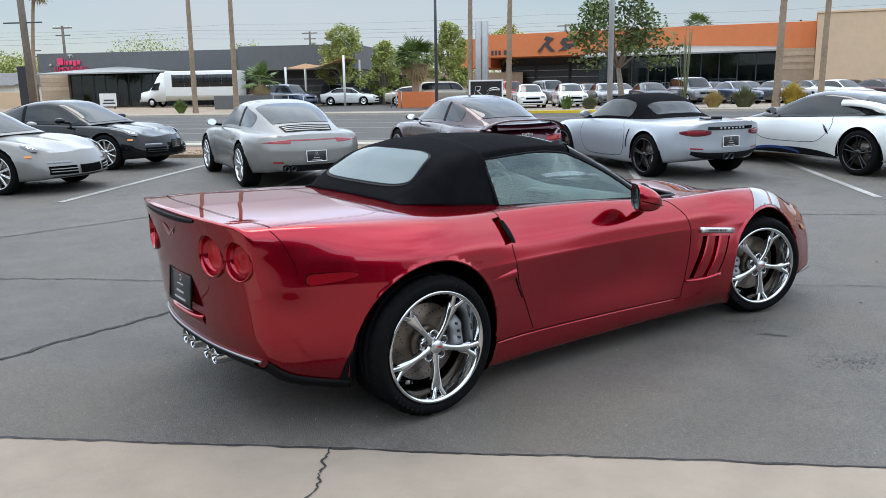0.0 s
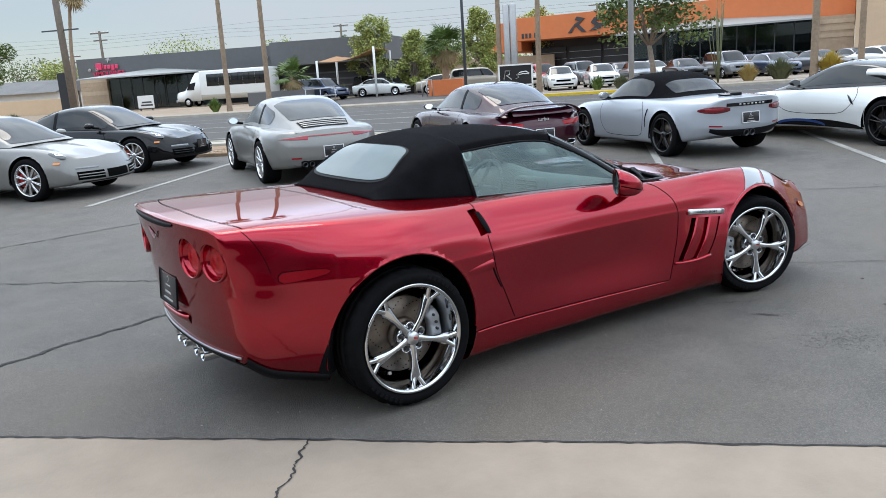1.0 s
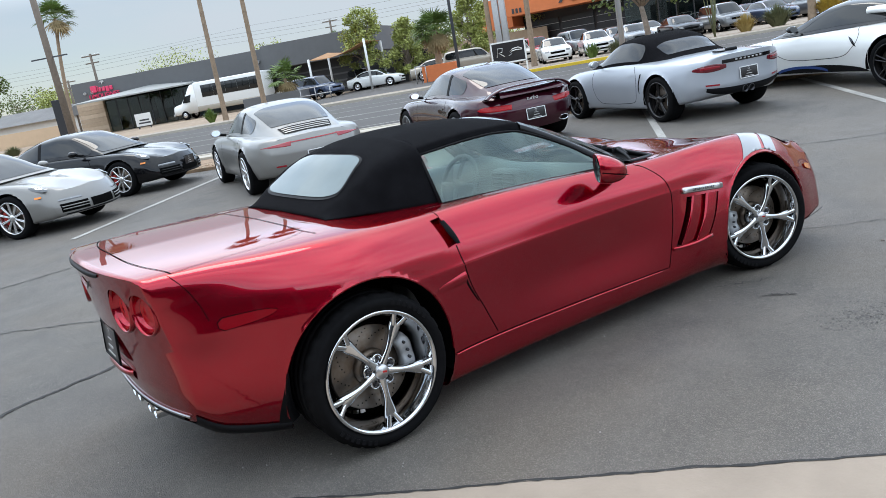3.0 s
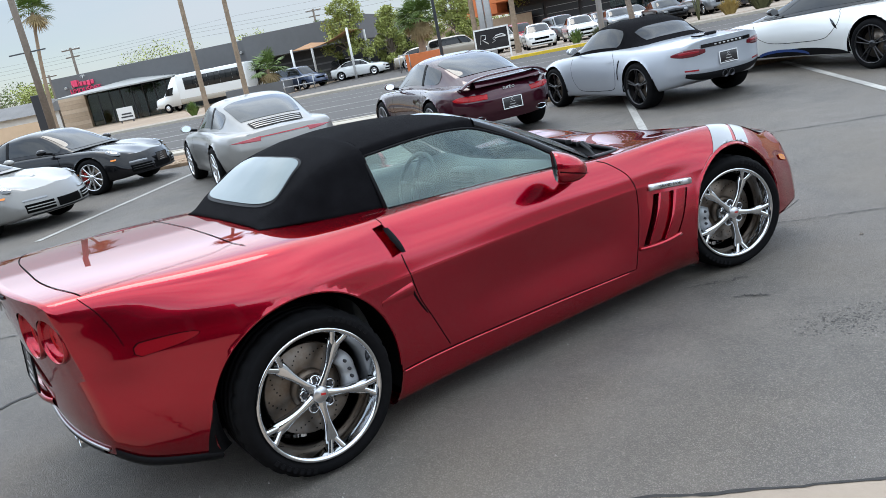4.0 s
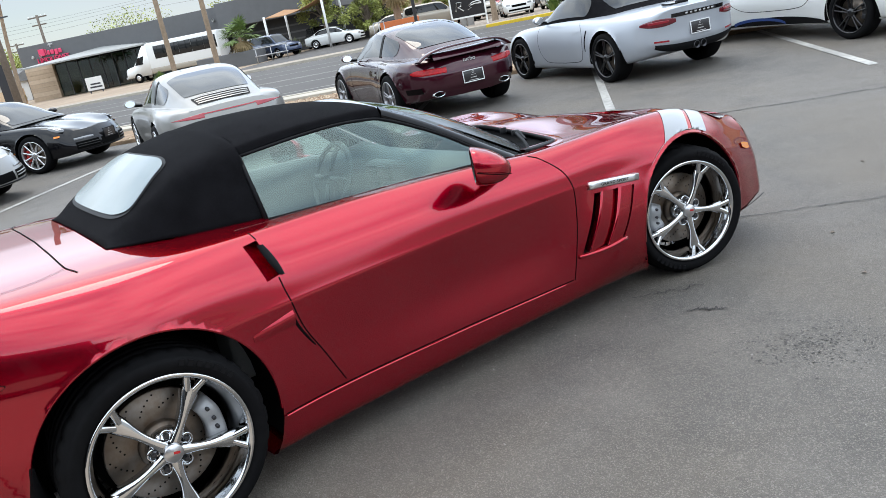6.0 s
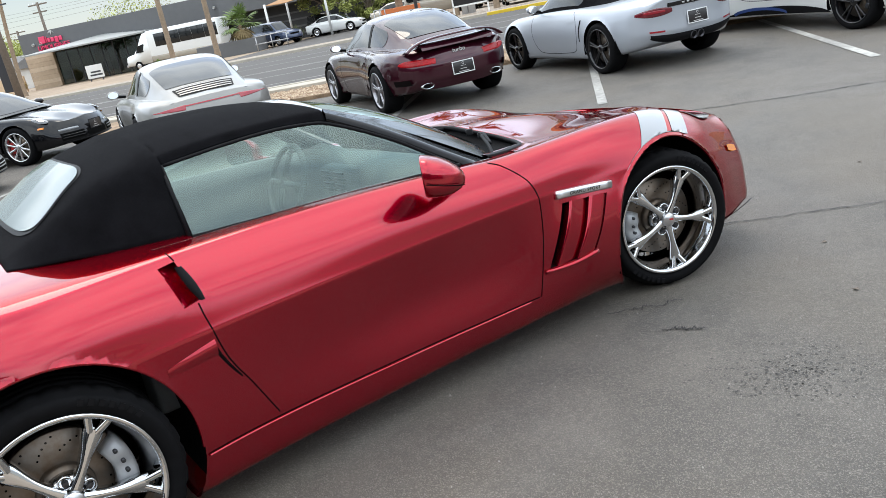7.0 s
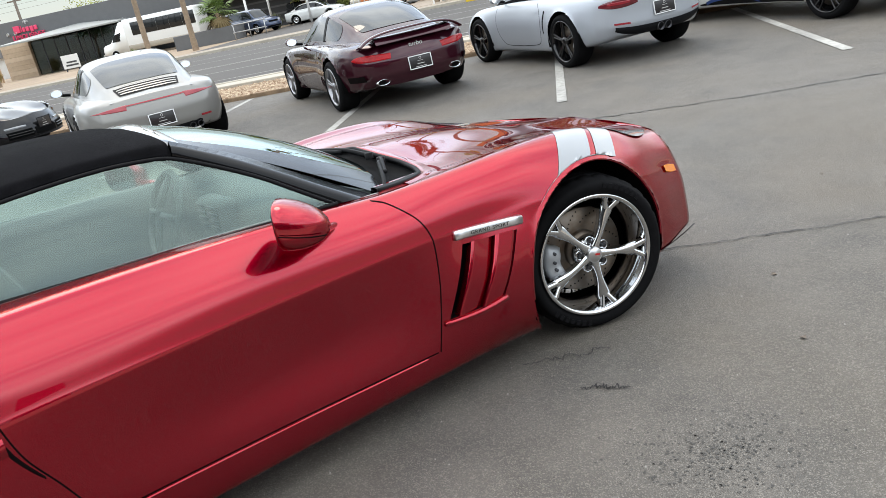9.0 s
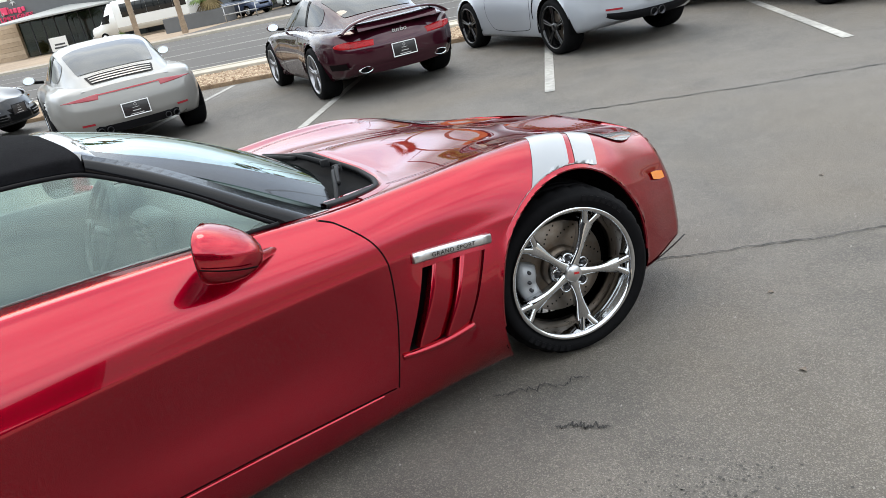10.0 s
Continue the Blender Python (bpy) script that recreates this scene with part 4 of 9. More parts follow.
def red_convertible():
    car = thing("convertible_car", "glossy dark red convertible with raised black soft top and chrome wheels", "car")
    st = [-0.80 + (3.38 + 0.80) * i / 210 for i in range(211)]
    bm = body_mesh(red_shell, st, red_tail, red_nose, [(0.0, 0.345), (2.685, 0.335)], [0.405, 0.385], hole=lambda x, k: (0.46 < x < 1.90 and k > (0.744 if x > 0.61 else 0.80)) or (1.90 <= x < 2.25 and k > 0.80 and x < cowl_edge(red_shell.at(x, k)[0]) + 0.014), tail_blend=0.22, nose_blend=0.35)
    sh = red_shell
    # fair the hood
    vs = [v for v in bm.verts if 2.28 < v.co.x < 3.22 and abs(v.co.y) < 0.62 and v.co.z > 0.55 and not v.is_boundary]
    for _ in range(10):
        bmesh.ops.smooth_vert(bm, verts=vs, factor=0.5, use_axis_x=False, use_axis_y=False, use_axis_z=True)
    # openings in the skin: handle pocket, fender vent, tail lamp wells
    HANDLE = [(0.447, 0.874), (0.505, 0.877), (0.534, 0.756), (0.472, 0.748)]
    VENT = [(2.058, 0.600), (2.292, 0.580), (2.165, 0.352), (1.948, 0.344)]
    LAMPS = [(s * yy, 0.808, rr) for s in (-1, 1) for yy, rr in ((0.415, 1.0), (0.614, 0.92))]
    cut_out(bm, HANDLE, "y", lambda c: c.y < -0.6 and 0.40 < c.x < 0.58 and 0.70 < c.z < 0.92)
    cut_out(bm, VENT, "y", lambda c: c.y < -0.6 and 1.90 < c.x < 2.34 and 0.29 < c.z < 0.66)
    for yy, zz, rr in LAMPS:
        cut_out(bm, [(yy + 0.093 * rr * math.cos(2 * math.pi * k / 20), zz + 0.093 * rr * math.sin(2 * math.pi * k / 20)) for k in range(20)], "x", lambda c: c.x < -0.72 and math.hypot(c.y - yy, c.z - zz) < 0.17)
    body = part("body", bm, RED, car, "dark metallic red bodywork")

    def sunk(corners, depths, n=6):
        """Walls and floor of a pocket behind a four-cornered opening; depths: how deep each corner of its floor lies."""
        bm = bmesh.new()
        rim, floor = [], []
        for i in range(4):
            (xa, za), (xb, zb) = corners[i], corners[(i + 1) % 4]
            for k in range(n):
                t = k / n
                x, z = xa + (xb - xa) * t, za + (zb - za) * t
                d = depths[i] + (depths[(i + 1) % 4] - depths[i]) * t
                y = -sh.side(x, z)
                rim.append((x, y, z))
                floor.append((x, y + d, z))
        vs = grid(bm, [rim, floor], loop=True)
        m = [sum(f[k] for f in floor) / len(floor) for k in range(3)]
        c = bm.verts.new(m)
        for k in range(len(floor)):
            bm.faces.new((vs[1][k], vs[1][(k + 1) % len(floor)], c))
        return bm
    # wheel arch liners and dark arch lips
    for s in (-1, 1):
        for wx, wz, wr, wy in ((0.0, 0.345, 0.42, 0.945), (2.685, 0.335, 0.40, 0.93)):
            bm = bmesh.new()
            well(bm, wx, wz, wr - 0.006, (lambda px, pz: s * (sh.side(px, max(pz, 0.26)) - 0.014)), s * 0.50, lo=0.19)
            part("wheel_liner", bm, WELL, car)
    for (wx, wz), r in (((0.0, 0.345), 0.405), ((2.685, 0.335), 0.385)):
        bm = bmesh.new()
        rows = []
        for i in range(60):
            a = radians(-22 + 224 * i / 59)
            x, z = wx + r * math.cos(a), wz + r * math.sin(a)
            if z < 0.275:
                continue
            y = -sh.side(x, max(z, 0.2))
            x2, z2 = wx + (r - 0.006) * math.cos(a), wz + (r - 0.006) * math.sin(a)
            rows.append([(x, y - 0.001, z), (x2, y - 0.002, z2), (x2, y + 0.010, z2)])
        grid(bm, rows)
        part("arch_lip", bm, RED, car)
    # floor pan
    bm = bmesh.new()
    box(bm, 1.33, 0, 0.19, 1.7, 1.45, 0.05, 0.01)
    part("floor_pan", bm, WELL, car)
    # rear splash guard: dark strip along the arch's trailing edge
    bm = bmesh.new()
    rows = []
    for i in range(14):
        a = radians(163 + 35 * i / 13)
        w = 0.012 + 0.034 * (i / 13) ** 0.7
        x, z = 0.404 * math.cos(a), 0.345 + 0.404 * math.sin(a)
        y = -(sh.side(x, max(z, 0.26)) - 0.004 - 0.045 * max(0.0, (0.26 - z) / 0.12))
        ro = 0.406 + 0.050 * max(0.0, (i - 3) / 10) ** 1.4
        xo, zo = ro * math.cos(a), 0.345 + ro * math.sin(a)
        rows.append([(xo, -(sh.side(xo, max(zo, 0.26)) + 0.003 - 0.045 * max(0.0, (0.26 - zo) / 0.12)), zo), (x + 0.002, y - 0.007, z), (x + w * -math.cos(a), y + 0.004, z - w * math.sin(a)), (x + w * -math.cos(a), y + 0.20, z - w * math.sin(a))])
    grid(bm, rows)
    part("splash_guard", bm, BLACK_TRIM, car)
    # panel gaps on the flank
    for pts in ([(0.497, 0.902), (0.502, 0.890), (0.506, 0.879)], [(0.519, 0.748), (0.524, 0.70), (0.556, 0.55), (0.616, 0.42), (0.678, 0.278)],
                [(1.80, 0.838), (1.845, 0.815), (1.915, 0.74), (1.945, 0.66), (1.94, 0.52), (1.92, 0.38), (1.89, 0.235)],
                ):
        part("panel_gap", flank_line(sh, pts, 0.0045, 0.0012), SEAM, car)
    part("sill_line", flank_line(sh, [(0.41, 0.2665), (0.655, 0.2625), (0.9, 0.258), (1.3, 0.251), (1.88, 0.2365)], 0.004, 0.0012), SEAM, car)
    bm = bmesh.new()
    grid(bm, [[(x, -(sh.side(x, z) - 0.001), z), (x, -(sh.side(x, z) + 0.0075), z - 0.0015), (x, -(sh.side(x, z) + 0.004), z - 0.008)] for x, z in [(0.41 + 1.42 * i / 24, 0.2625 - 0.0275 * i / 24) for i in range(25)]])
    part("sill_ledge", bm, RED, car, out=(0, -0.3, 1))
    # rear bumper seam: over the flank behind the wheel
    part("panel_gap", flank_line(sh, [(-0.70, 0.945), (-0.662, 0.89), (-0.630, 0.82), (-0.612, 0.75)], 0.003, 0.0012), SEAM, car)
    # side marker lamp
    def lozenge(x0, x1, zc, h, tilt, grow=0.0):
        rows = []
        for i in range(13):
            t = i / 12
            x = x0 - grow + (x1 - x0 + 2 * grow) * t
            hh = (h / 2 + grow) * (1 - abs(2 * t - 0.75) ** 3.5 * 0.30) * (0.9 - 0.35 * t)
            if i in (0, 12):
                hh *= 0.45
            rows.append([(x, zc + tilt * t - hh), (x, zc + tilt * t), (x, zc + tilt * t + hh)])
        return rows
    part("marker_bezel", decal(sh, lozenge(-0.585, -0.372, 0.722, 0.056, 0.012, 0.0032), 0.001), SEAM, car)
    part("side_marker_lamp", decal(sh, lozenge(-0.585, -0.372, 0.722, 0.056, 0.012), 0.004), MARKER_LENS, car, "red side marker lens")
    # door handle pocket and pad
    part("handle_pocket", sunk(HANDLE, (0.012, 0.045, 0.045, 0.012)), RED, car, smooth=False, out=(0, -1, 0))
    bm = bmesh.new()
    rows = []
    for t in (0, 0.2, 0.4, 0.6, 0.8, 1):
        x, z = 0.508 + 0.027 * t, 0.862 - 0.108 * t
        y = -sh.side(x, z)
        w = 0.006 + 0.009 * math.sin(math.pi * (0.15 + 0.75 * t))
        rows.append([(x - w, y + 0.006, z), (x - w * 0.4, y - 0.006, z), (x + w * 0.6, y - 0.010, z), (x + w, y - 0.002, z)])
    grid(bm, rows)
    part("door_handle", bm, BLACK_TRIM, car)
    # brake duct blade ahead of the rear wheel
    bm = bmesh.new()
    rows = []
    for t in (0, 0.25, 0.5, 0.75, 1):
        x, z = 0.525 + 0.060 * t ** 1.3, 0.595 - 0.13 * t
        y = -sh.side(x, z)
        w = 0.007 * (1 - t) ** 0.5 + 0.004
        rows.append([(x - w, y + 0.002, z), (x, y - 0.004, z - 0.004), (x + w * 0.5, y - 0.001, z + 0.002)])
    grid(bm, rows)
    part("brake_duct", bm, SEAM, car)
    bm = bmesh.new()
    rows = []
    for t in (0, 0.2, 0.4, 0.6, 0.8, 1):
        x = 0.36 + 0.168 * t
        zc = 0.585 + 0.018 * t
        hh = 0.003 + 0.011 * t
        o = 0.002 + 0.009 * t
        rows.append([(x, -sh.side(x, zc + hh) - 0.001, zc + hh + 0.008), (x, -sh.side(x, zc) - o, zc + hh * 0.7), (x, -sh.side(x, zc) - o * 0.7, zc - hh), (x, -sh.side(x, zc - hh) + 0.001, zc - hh - 0.02)])
    grid(bm, rows)
    part("duct_scoop", bm, RED, car)
    # fender vent: recess, two gills, badge
    part("vent_recess", sunk(VENT, (0.05, 0.05, 0.05, 0.05)), WELL, car, smooth=False, out=(0, -1, 0))
    for k0, k1 in ((0.15, 0.56), (0.59, 1.0)):
        bm = bmesh.new()
        rows = []
        for t in range(9):
            tt = t / 8
            x0, x1 = 2.058 - 0.110 * tt, 2.292 - 0.127 * tt
            r = []
            for i in range(6):
                k = k0 + (k1 - k0) * i / 5
                x = x0 + (x1 - x0) * k
                zz = 0.602 - 0.020 * k - (0.257 - 0.028 * k) * tt
                y = -(sh.side(x, zz) + 0.005 - (0.012 if k0 < 0.5 else 0.006) * (i / 5))
                r.append((x, y, zz))
            rows.append([(r[0][0] + 0.006, r[0][1] + 0.035, r[0][2]), (r[0][0] + 0.001, r[0][1] + 0.004, r[0][2])] + r + [(r[-1][0] + 0.001, r[-1][1] + 0.03, r[-1][2])])
        grid(bm, rows)
        part("gill", bm, RED, car)
    # lower lip of the vent
    bm = bmesh.new()
    tube(bm, [(1.925 + (2.18 - 1.925) * i / 10, -(sh.side(1.925 + 0.255 * i / 10, 0.335 + 0.012 * (i / 10)) + 0.003), 0.335 - 0.006 * math.sin(math.pi * i / 10) + 0.020 * (i / 10) ** 2) for i in range(11)], 0.010, 8, 0.013)
    part("vent_lip", bm, RED, car)
    bm = bmesh.new()
    rows = []
    for i in range(9):
        t = i / 8
        x = 2.033 + 0.285 * t
        z = 0.640 - 0.030 * t
        y = -sh.side(x, z)
        rows.append([(x - 0.006, y + 0.012, z - 0.016), (x - 0.004, y - 0.014, z - 0.015), (x, y - 0.016, z - 0.010), (x + 0.003, y - 0.015, z + 0.010), (x + 0.003, y - 0.011, z + 0.016), (x + 0.002, y + 0.010, z + 0.019)])
    vs = grid(bm, rows, loop=True)
    bm.faces.new(vs[0])
    bm.faces.new(vs[-1])
    badge = part("vent_badge", bm, BRUSHED, car, "brushed metal badge bar")
    txt = bpy.data.curves.new("badge_word", "FONT")
    txt.body = "GRAND SPORT"
    txt.size, txt.extrude, txt.align_x, txt.align_y, txt.space_character = 0.021, 0.0006, "CENTER", "CENTER", 1.2
    tmp = new("badge_word", txt)
    dg = bpy.context.evaluated_depsgraph_get()
    me = bpy.data.meshes.new_from_object(tmp.evaluated_get(dg))
    bpy.data.objects.remove(tmp)
    word = new("badge_word", me)
    me.materials.clear()
    me.materials.append(SEAM)
    word.parent = badge
    ya, yb_ = -sh.side(2.05, 0.638), -sh.side(2.30, 0.612)
    word.matrix_local = pose(2.175, (ya + yb_) / 2 - 0.0175, 0.6245, 90, 6.0, math.degrees(math.atan2(yb_ - ya, 0.25)))
    # white fender hash marks
    for xa, xb, sl in ((2.412, 2.60, 0.31), (2.645, 2.765, 0.265)):
        bm = bmesh.new()
        rows = []
        for i in range(13):
            r = []
            for j in range(22):
                f = j / 21
                t = 0.27 + 0.45 * f
                x = xa + (xb - xa) * i / 12 + sl * f - (0.023 * (i / 12) * f if sl > 0.3 else 0.0)
                p = sh.at(x, t)
                # stay clear of the arch
                d = math.hypot(x - 2.685, p[1] - 0.335)
                if d < 0.398:
                    tt = t
                    while math.hypot(x - 2.685, sh.at(x, tt)[1] - 0.335) < 0.398 and tt < 0.85:
                        tt += 0.004
                    p = sh.at(x, max(t, tt))
                q, q2 = sh.at(x, t - 0.01), sh.at(x, t + 0.01)
                n = np.array([q2[1] - q[1], -(q2[0] - q[0])])
                n = n / (np.linalg.norm(n) + 1e-9)
                r.append((x, -(p[0] + n[0] * 0.002), p[1] + n[1] * 0.002))
            rows.append(r)
        grid(bm, rows)
        part("hash_mark", bm, WHITE_STRIPE, car, "white fender stripe")
    # front corner lamps
    part("amber_lamp", decal(sh, [[(3.235 + 0.11 * t, 0.525 - 0.03 * t + h * (1 - 0.5 * abs(t - 0.5))) for h in (-0.018, 0, 0.018)] for t in (0, 0.25, 0.5, 0.75, 1)], 0.003), AMBER, car, "amber front side marker")
    for s in (-1, 1):
        bm = bmesh.new()
        rows = []
        for i in range(9):
            x = 2.98 + 0.36 * i / 8
            hw = 0.055 * math.sin(math.pi * (0.12 + 0.8 * i / 8))
            r = []
            for k in range(6):
                p = sh.at(min(x, 3.38), 0.70 + (k - 2.5) * hw * 0.75)
                r.append((x, s * (p[0] + 0.002), p[1] + 0.004))
            rows.append(r)
        grid(bm, rows)
        part("headlamp", bm, CLEAR_LENS, car, "clear headlamp lens", out=(0.3, 0, 1))
    bm = bmesh.new()
    grid(bm, [[(3.06 + 0.34 * t, -(sh.side(3.06 + 0.32 * t, 0.23) - 0.012) - 0.012 * k, 0.208 + 0.004 * k) for k in (0, 0.5, 1)] for t in (0, 0.2, 0.4, 0.6, 0.8, 1)])
    part("chin_splitter", bm, BLACK_TRIM, car)
    # tail: lamps, emblem, plate, lip, exhausts
    for s in (-1, 1):
        for yy, rr in ((0.415, 1.0), (0.614, 0.92)):
            zc = 0.808
            x = red_tail(yy, zc)
            yaw_t = s * math.degrees(math.atan2(red_tail(yy + 0.05, zc) - red_tail(yy - 0.05, zc), 0.1))
            m = pose(x, s * yy, zc, 0, 8, -90 - yaw_t) @ Matrix.Diagonal((rr, 1, rr, 1))
            bm = bmesh.new()
            lathe(bm, [(0.101, 0.012), (0.100, -0.001), (0.096, -0.005), (0.092, -0.003), (0.089, 0.008), (0.084, 0.040), (0.070, 0.044)], 40)
            bm.transform(m)
            lamp = part("tail_lamp", bm, RED, car)
            bm = bmesh.new()
            lathe(bm, [(0.084, 0.038), (0.074, 0.036), (0.068, 0.026), (0.058, 0.022), (0.054, 0.028), (0.030, 0.020), (0.001, 0.017)], 36)
            bm.transform(m)
            part("lamp_lens", bm, RED_LENS_LIT, lamp, "round red tail lamp lens")
    bm = bmesh.new()
    for s in (-1, 1):
        prism(bm, [(0, -0.018), (0.012 * s, -0.006), (0.085 * s, 0.034), (0.055 * s, 0.012), (0.03 * s, -0.004)] if s > 0 else [(0, -0.018), (-0.03, -0.004), (-0.055, 0.012), (-0.085, 0.034), (-0.012, -0.006)], pose(red_tail(0, 0.865) - 0.004, 0, 0.865, 90, 0, -90), 0.006)
    part("emblem", bm, CHROME, car, "chrome crossed-flag emblem", smooth=False)
    show_plate(car, pose(-0.864, 0, 0.590, 0, 0, -90) @ pose(0, 0, 0, -5, 0, 0), BLACK_TRIM, 0.315, 0.17)
    bm = bmesh.new()
    rows = []
    for i in range(13):
        y = -0.22 + 0.44 * i / 12
        e = 1 - (y / 0.23) ** 4
        x = red_tail(y, 0.47)
        rows.append([(x + 0.004, y, 0.492), (x - 0.022 * e, y, 0.486), (x - 0.034 * e - 0.002, y, 0.476), (x - 0.030 * e - 0.002, y, 0.464), (red_tail(y, 0.43) + 0.002, y, 0.43)])
    grid(bm, rows)
    part("plate_ledge", bm, RED, car)
    bm = bmesh.new()
    rows = []
    for i in range(33):
        y = -0.60 + 1.2 * i / 32
        z0 = 0.335 + 0.06 * math.exp(-(y / 0.32) ** 4) * 0 + 0.0
        x = red_tail(y, 0.335)
        rows.append([(x - 0.004, y, z0 + 0.016), (x - 0.012, y, z0 + 0.004), (x - 0.010, y, z0 - 0.006), (x + 0.05, y, z0 - 0.055), (x + 0.20, y, z0 - 0.10)])
    grid(bm, rows)
    part("rear_valance", bm, BLACK_TRIM, car)
    # black lower edge of the bumper round to the splash guards
    for s in (-1, 1):
        bm = bmesh.new()
        rows = []
        for i in range(15):
            x = -0.80 + 0.415 * i / 14
            zb = pchip(RX, RC[1][1], x) + 0.012
            y = sh.side(x, zb + 0.02)
            xx = x + max(0.0, 1 - (x + 0.80) / 0.22) ** 2 * (red_tail(y, zb) + 0.80)
            rows.append([(xx, s * (y - 0.012), zb + 0.014), (xx, s * (y + 0.003), zb + 0.008), (xx, s * (y - 0.004), zb - 0.014), (xx, s * (y - 0.050), zb - 0.040), (xx, s * (y - 0.22), zb - 0.045)])
        grid(bm, rows)
        part("lower_valance", bm, BLACK_TRIM, car)
    # added alloy strip, pale to stand in for the highlight along the bumper's bottom
    bm = bmesh.new()
    tube(bm, [(red_tail(-0.64 + 1.28 * i / 32, 0.345) - 0.006, -0.64 + 1.28 * i / 32, 0.350) for i in range(33)], 0.007, 8)
    part("valance_highlight", bm, GREY_ALLOY, car)
    for yy in (-0.165, -0.078, 0.088, 0.175):
        bm = bmesh.new()
        lathe(bm, [(0.039, 0.22), (0.041, 0.0), (0.038, -0.004), (0.035, 0.0), (0.034, 0.15)], 28)
        bm.transform(pose(-0.795, yy * 1.2, 0.270, 0, 0, -90))
        ex = part("exhaust_tip", bm, CHROME, car, "round polished exhaust tip")
        bm = bmesh.new()
        lathe(bm, [(0.035, 0.05), (0.001, 0.05)], 20)
        bm.transform(pose(-0.795, yy * 1.2, 0.270, 0, 0, -90))
        part("exhaust_bore", bm, WELL, ex)
    # decklid gap, spoiler lip, high brake lamp
    def deck(x, y):
        s = sh.section(x)
        for a, b in zip(s[30:], s[31:]):
            if (a[0] - abs(y)) * (b[0] - abs(y)) <= 0 and a[1] > 0.60:
                t = (abs(y) - a[0]) / (b[0] - a[0] + 1e-12)
                return float(a[1] + (b[1] - a[1]) * t)
        return float(s[-1][1])
    def deck_ribbon(pts, w, off=0.002):
        q = spline(pts, 12)
        bm = bmesh.new()
        rows = []
        for i, p in enumerate(q):
            a, b = q[max(i - 1, 0)], q[min(i + 1, len(q) - 1)]
            d = (b - a) / (np.linalg.norm(b - a) + 1e-9)
            n = (-d[1] * w / 2, d[0] * w / 2)
            rows.append([(p[0] + n[0], p[1] + n[1], deck(p[0] + n[0], p[1] + n[1]) + off), (p[0] - n[0], p[1] - n[1], deck(p[0] - n[0], p[1] - n[1]) + off)])
        grid(bm, rows)
        return bm
    for s in (-1, 1):
        part("panel_gap", deck_ribbon([(-0.06, s * 0.68), (-0.08, s * 0.58), (-0.078, s * 0.3), (-0.075, 0)], 0.005), SEAM, car)
        part("panel_gap", deck_ribbon([(-0.685, s * 0.685), (-0.735, s * 0.5), (-0.761, s * 0.3), (-0.766, 0)], 0.005), SEAM, car)
        part("panel_gap", deck_ribbon([(-0.685, s * 0.685), (-0.45, s * 0.675), (-0.20, s * 0.655), (-0.085, s * 0.60)], 0.0025), SEAM, car)
        part("panel_gap", deck_ribbon([(2.10, s * 0.60), (2.30, s * 0.66), (2.6, s * 0.655), (2.95, s * 0.62), (3.2, s * 0.54)], 0.005), SEAM, car)
    bm = bmesh.new()
    rows = []
    for i in range(31):
        y = -0.33 + 0.66 * i / 30
        e = (1 - (y / 0.33) ** 2) ** 0.5 if abs(y) < 0.33 else 0
        rows.append([(red_tail(y, 0.956) + 0.004, y, 0.960), (red_tail(y, 0.956) - 0.004 - 0.008 * e, y, 0.960 + 0.003 * e), (red_tail(y, 0.95) - 0.005 - 0.009 * e, y, 0.950), (red_tail(y, 0.94) - 0.003, y, 0.948 - 0.016 * e)])
    grid(bm, rows)
    part("high_brake_lamp", bm, BLACK_TRIM, car, "dark smoked high-mounted brake lamp")
    # hood's rear edge, cowl panel and wipers
    edge = spline([(x, -y) for x, y in COWL] + [(x, y) for x, y in reversed(COWL[:-1])], 5)
    ne = len(edge)
    bm = bmesh.new()
    rows = []
    for i, p in enumerate(edge):
        a, b = edge[max(i - 1, 0)], edge[min(i + 1, ne - 1)]
        d = (b - a) / (np.linalg.norm(b - a) + 1e-9)
        nx_, ny_ = d[1], -d[0]
        q = [(p[0] + nx_ * o, p[1] + ny_ * o) for o in (0.0, 0.004, 0.02, 0.045)]
        if p[0] < 2.0:
            continue
        zz = [deck(*q[0]) - 0.003, deck(*q[1]) + 0.004, deck(*q[2]) + 0.003, deck(*q[3]) + 0.0005]
        rows.append([(x, y, z) for (x, y), z in zip(q, zz)])
    grid(bm, rows)
    part("hood_lip", bm, RED, car, out=(0, 0, 1))
    bm = bmesh.new()
    rows = []
    for i, p in enumerate(edge):
        t = i / (ne - 1)
        y = -0.625 + 1.25 * t
        k = 1 - (y / 0.63) ** 2
        w0 = np.array([1.910 + 0.165 * k, y, 0.793 + 0.063 * k])
        e0 = np.array([p[0] - 0.004, p[1], deck(p[0], p[1]) - 0.020])
        e1 = (p[0] + 0.002, p[1], deck(p[0], p[1]) + 0.001)
        rows.append([tuple(w0 + (e0 - w0) * f + np.array([0, 0, -0.022 * math.sin(math.pi * f)])) for f in (0, 0.2, 0.4, 0.6, 0.8, 1)] + [e1])
    grid(bm, rows)
    part("cowl_panel", bm, TYRE, car, "black cowl panel under the wipers")
    rim = []
    for i, p in enumerate(edge):
        a, b = edge[max(i - 1, 0)], edge[min(i + 1, ne - 1)]
        d = (b - a) / (np.linalg.norm(b - a) + 1e-9)
        q = (p[0] - d[1] * 0.006, p[1] + d[0] * 0.006)
        rim.append((q[0], q[1], deck(*p) - 0.002))
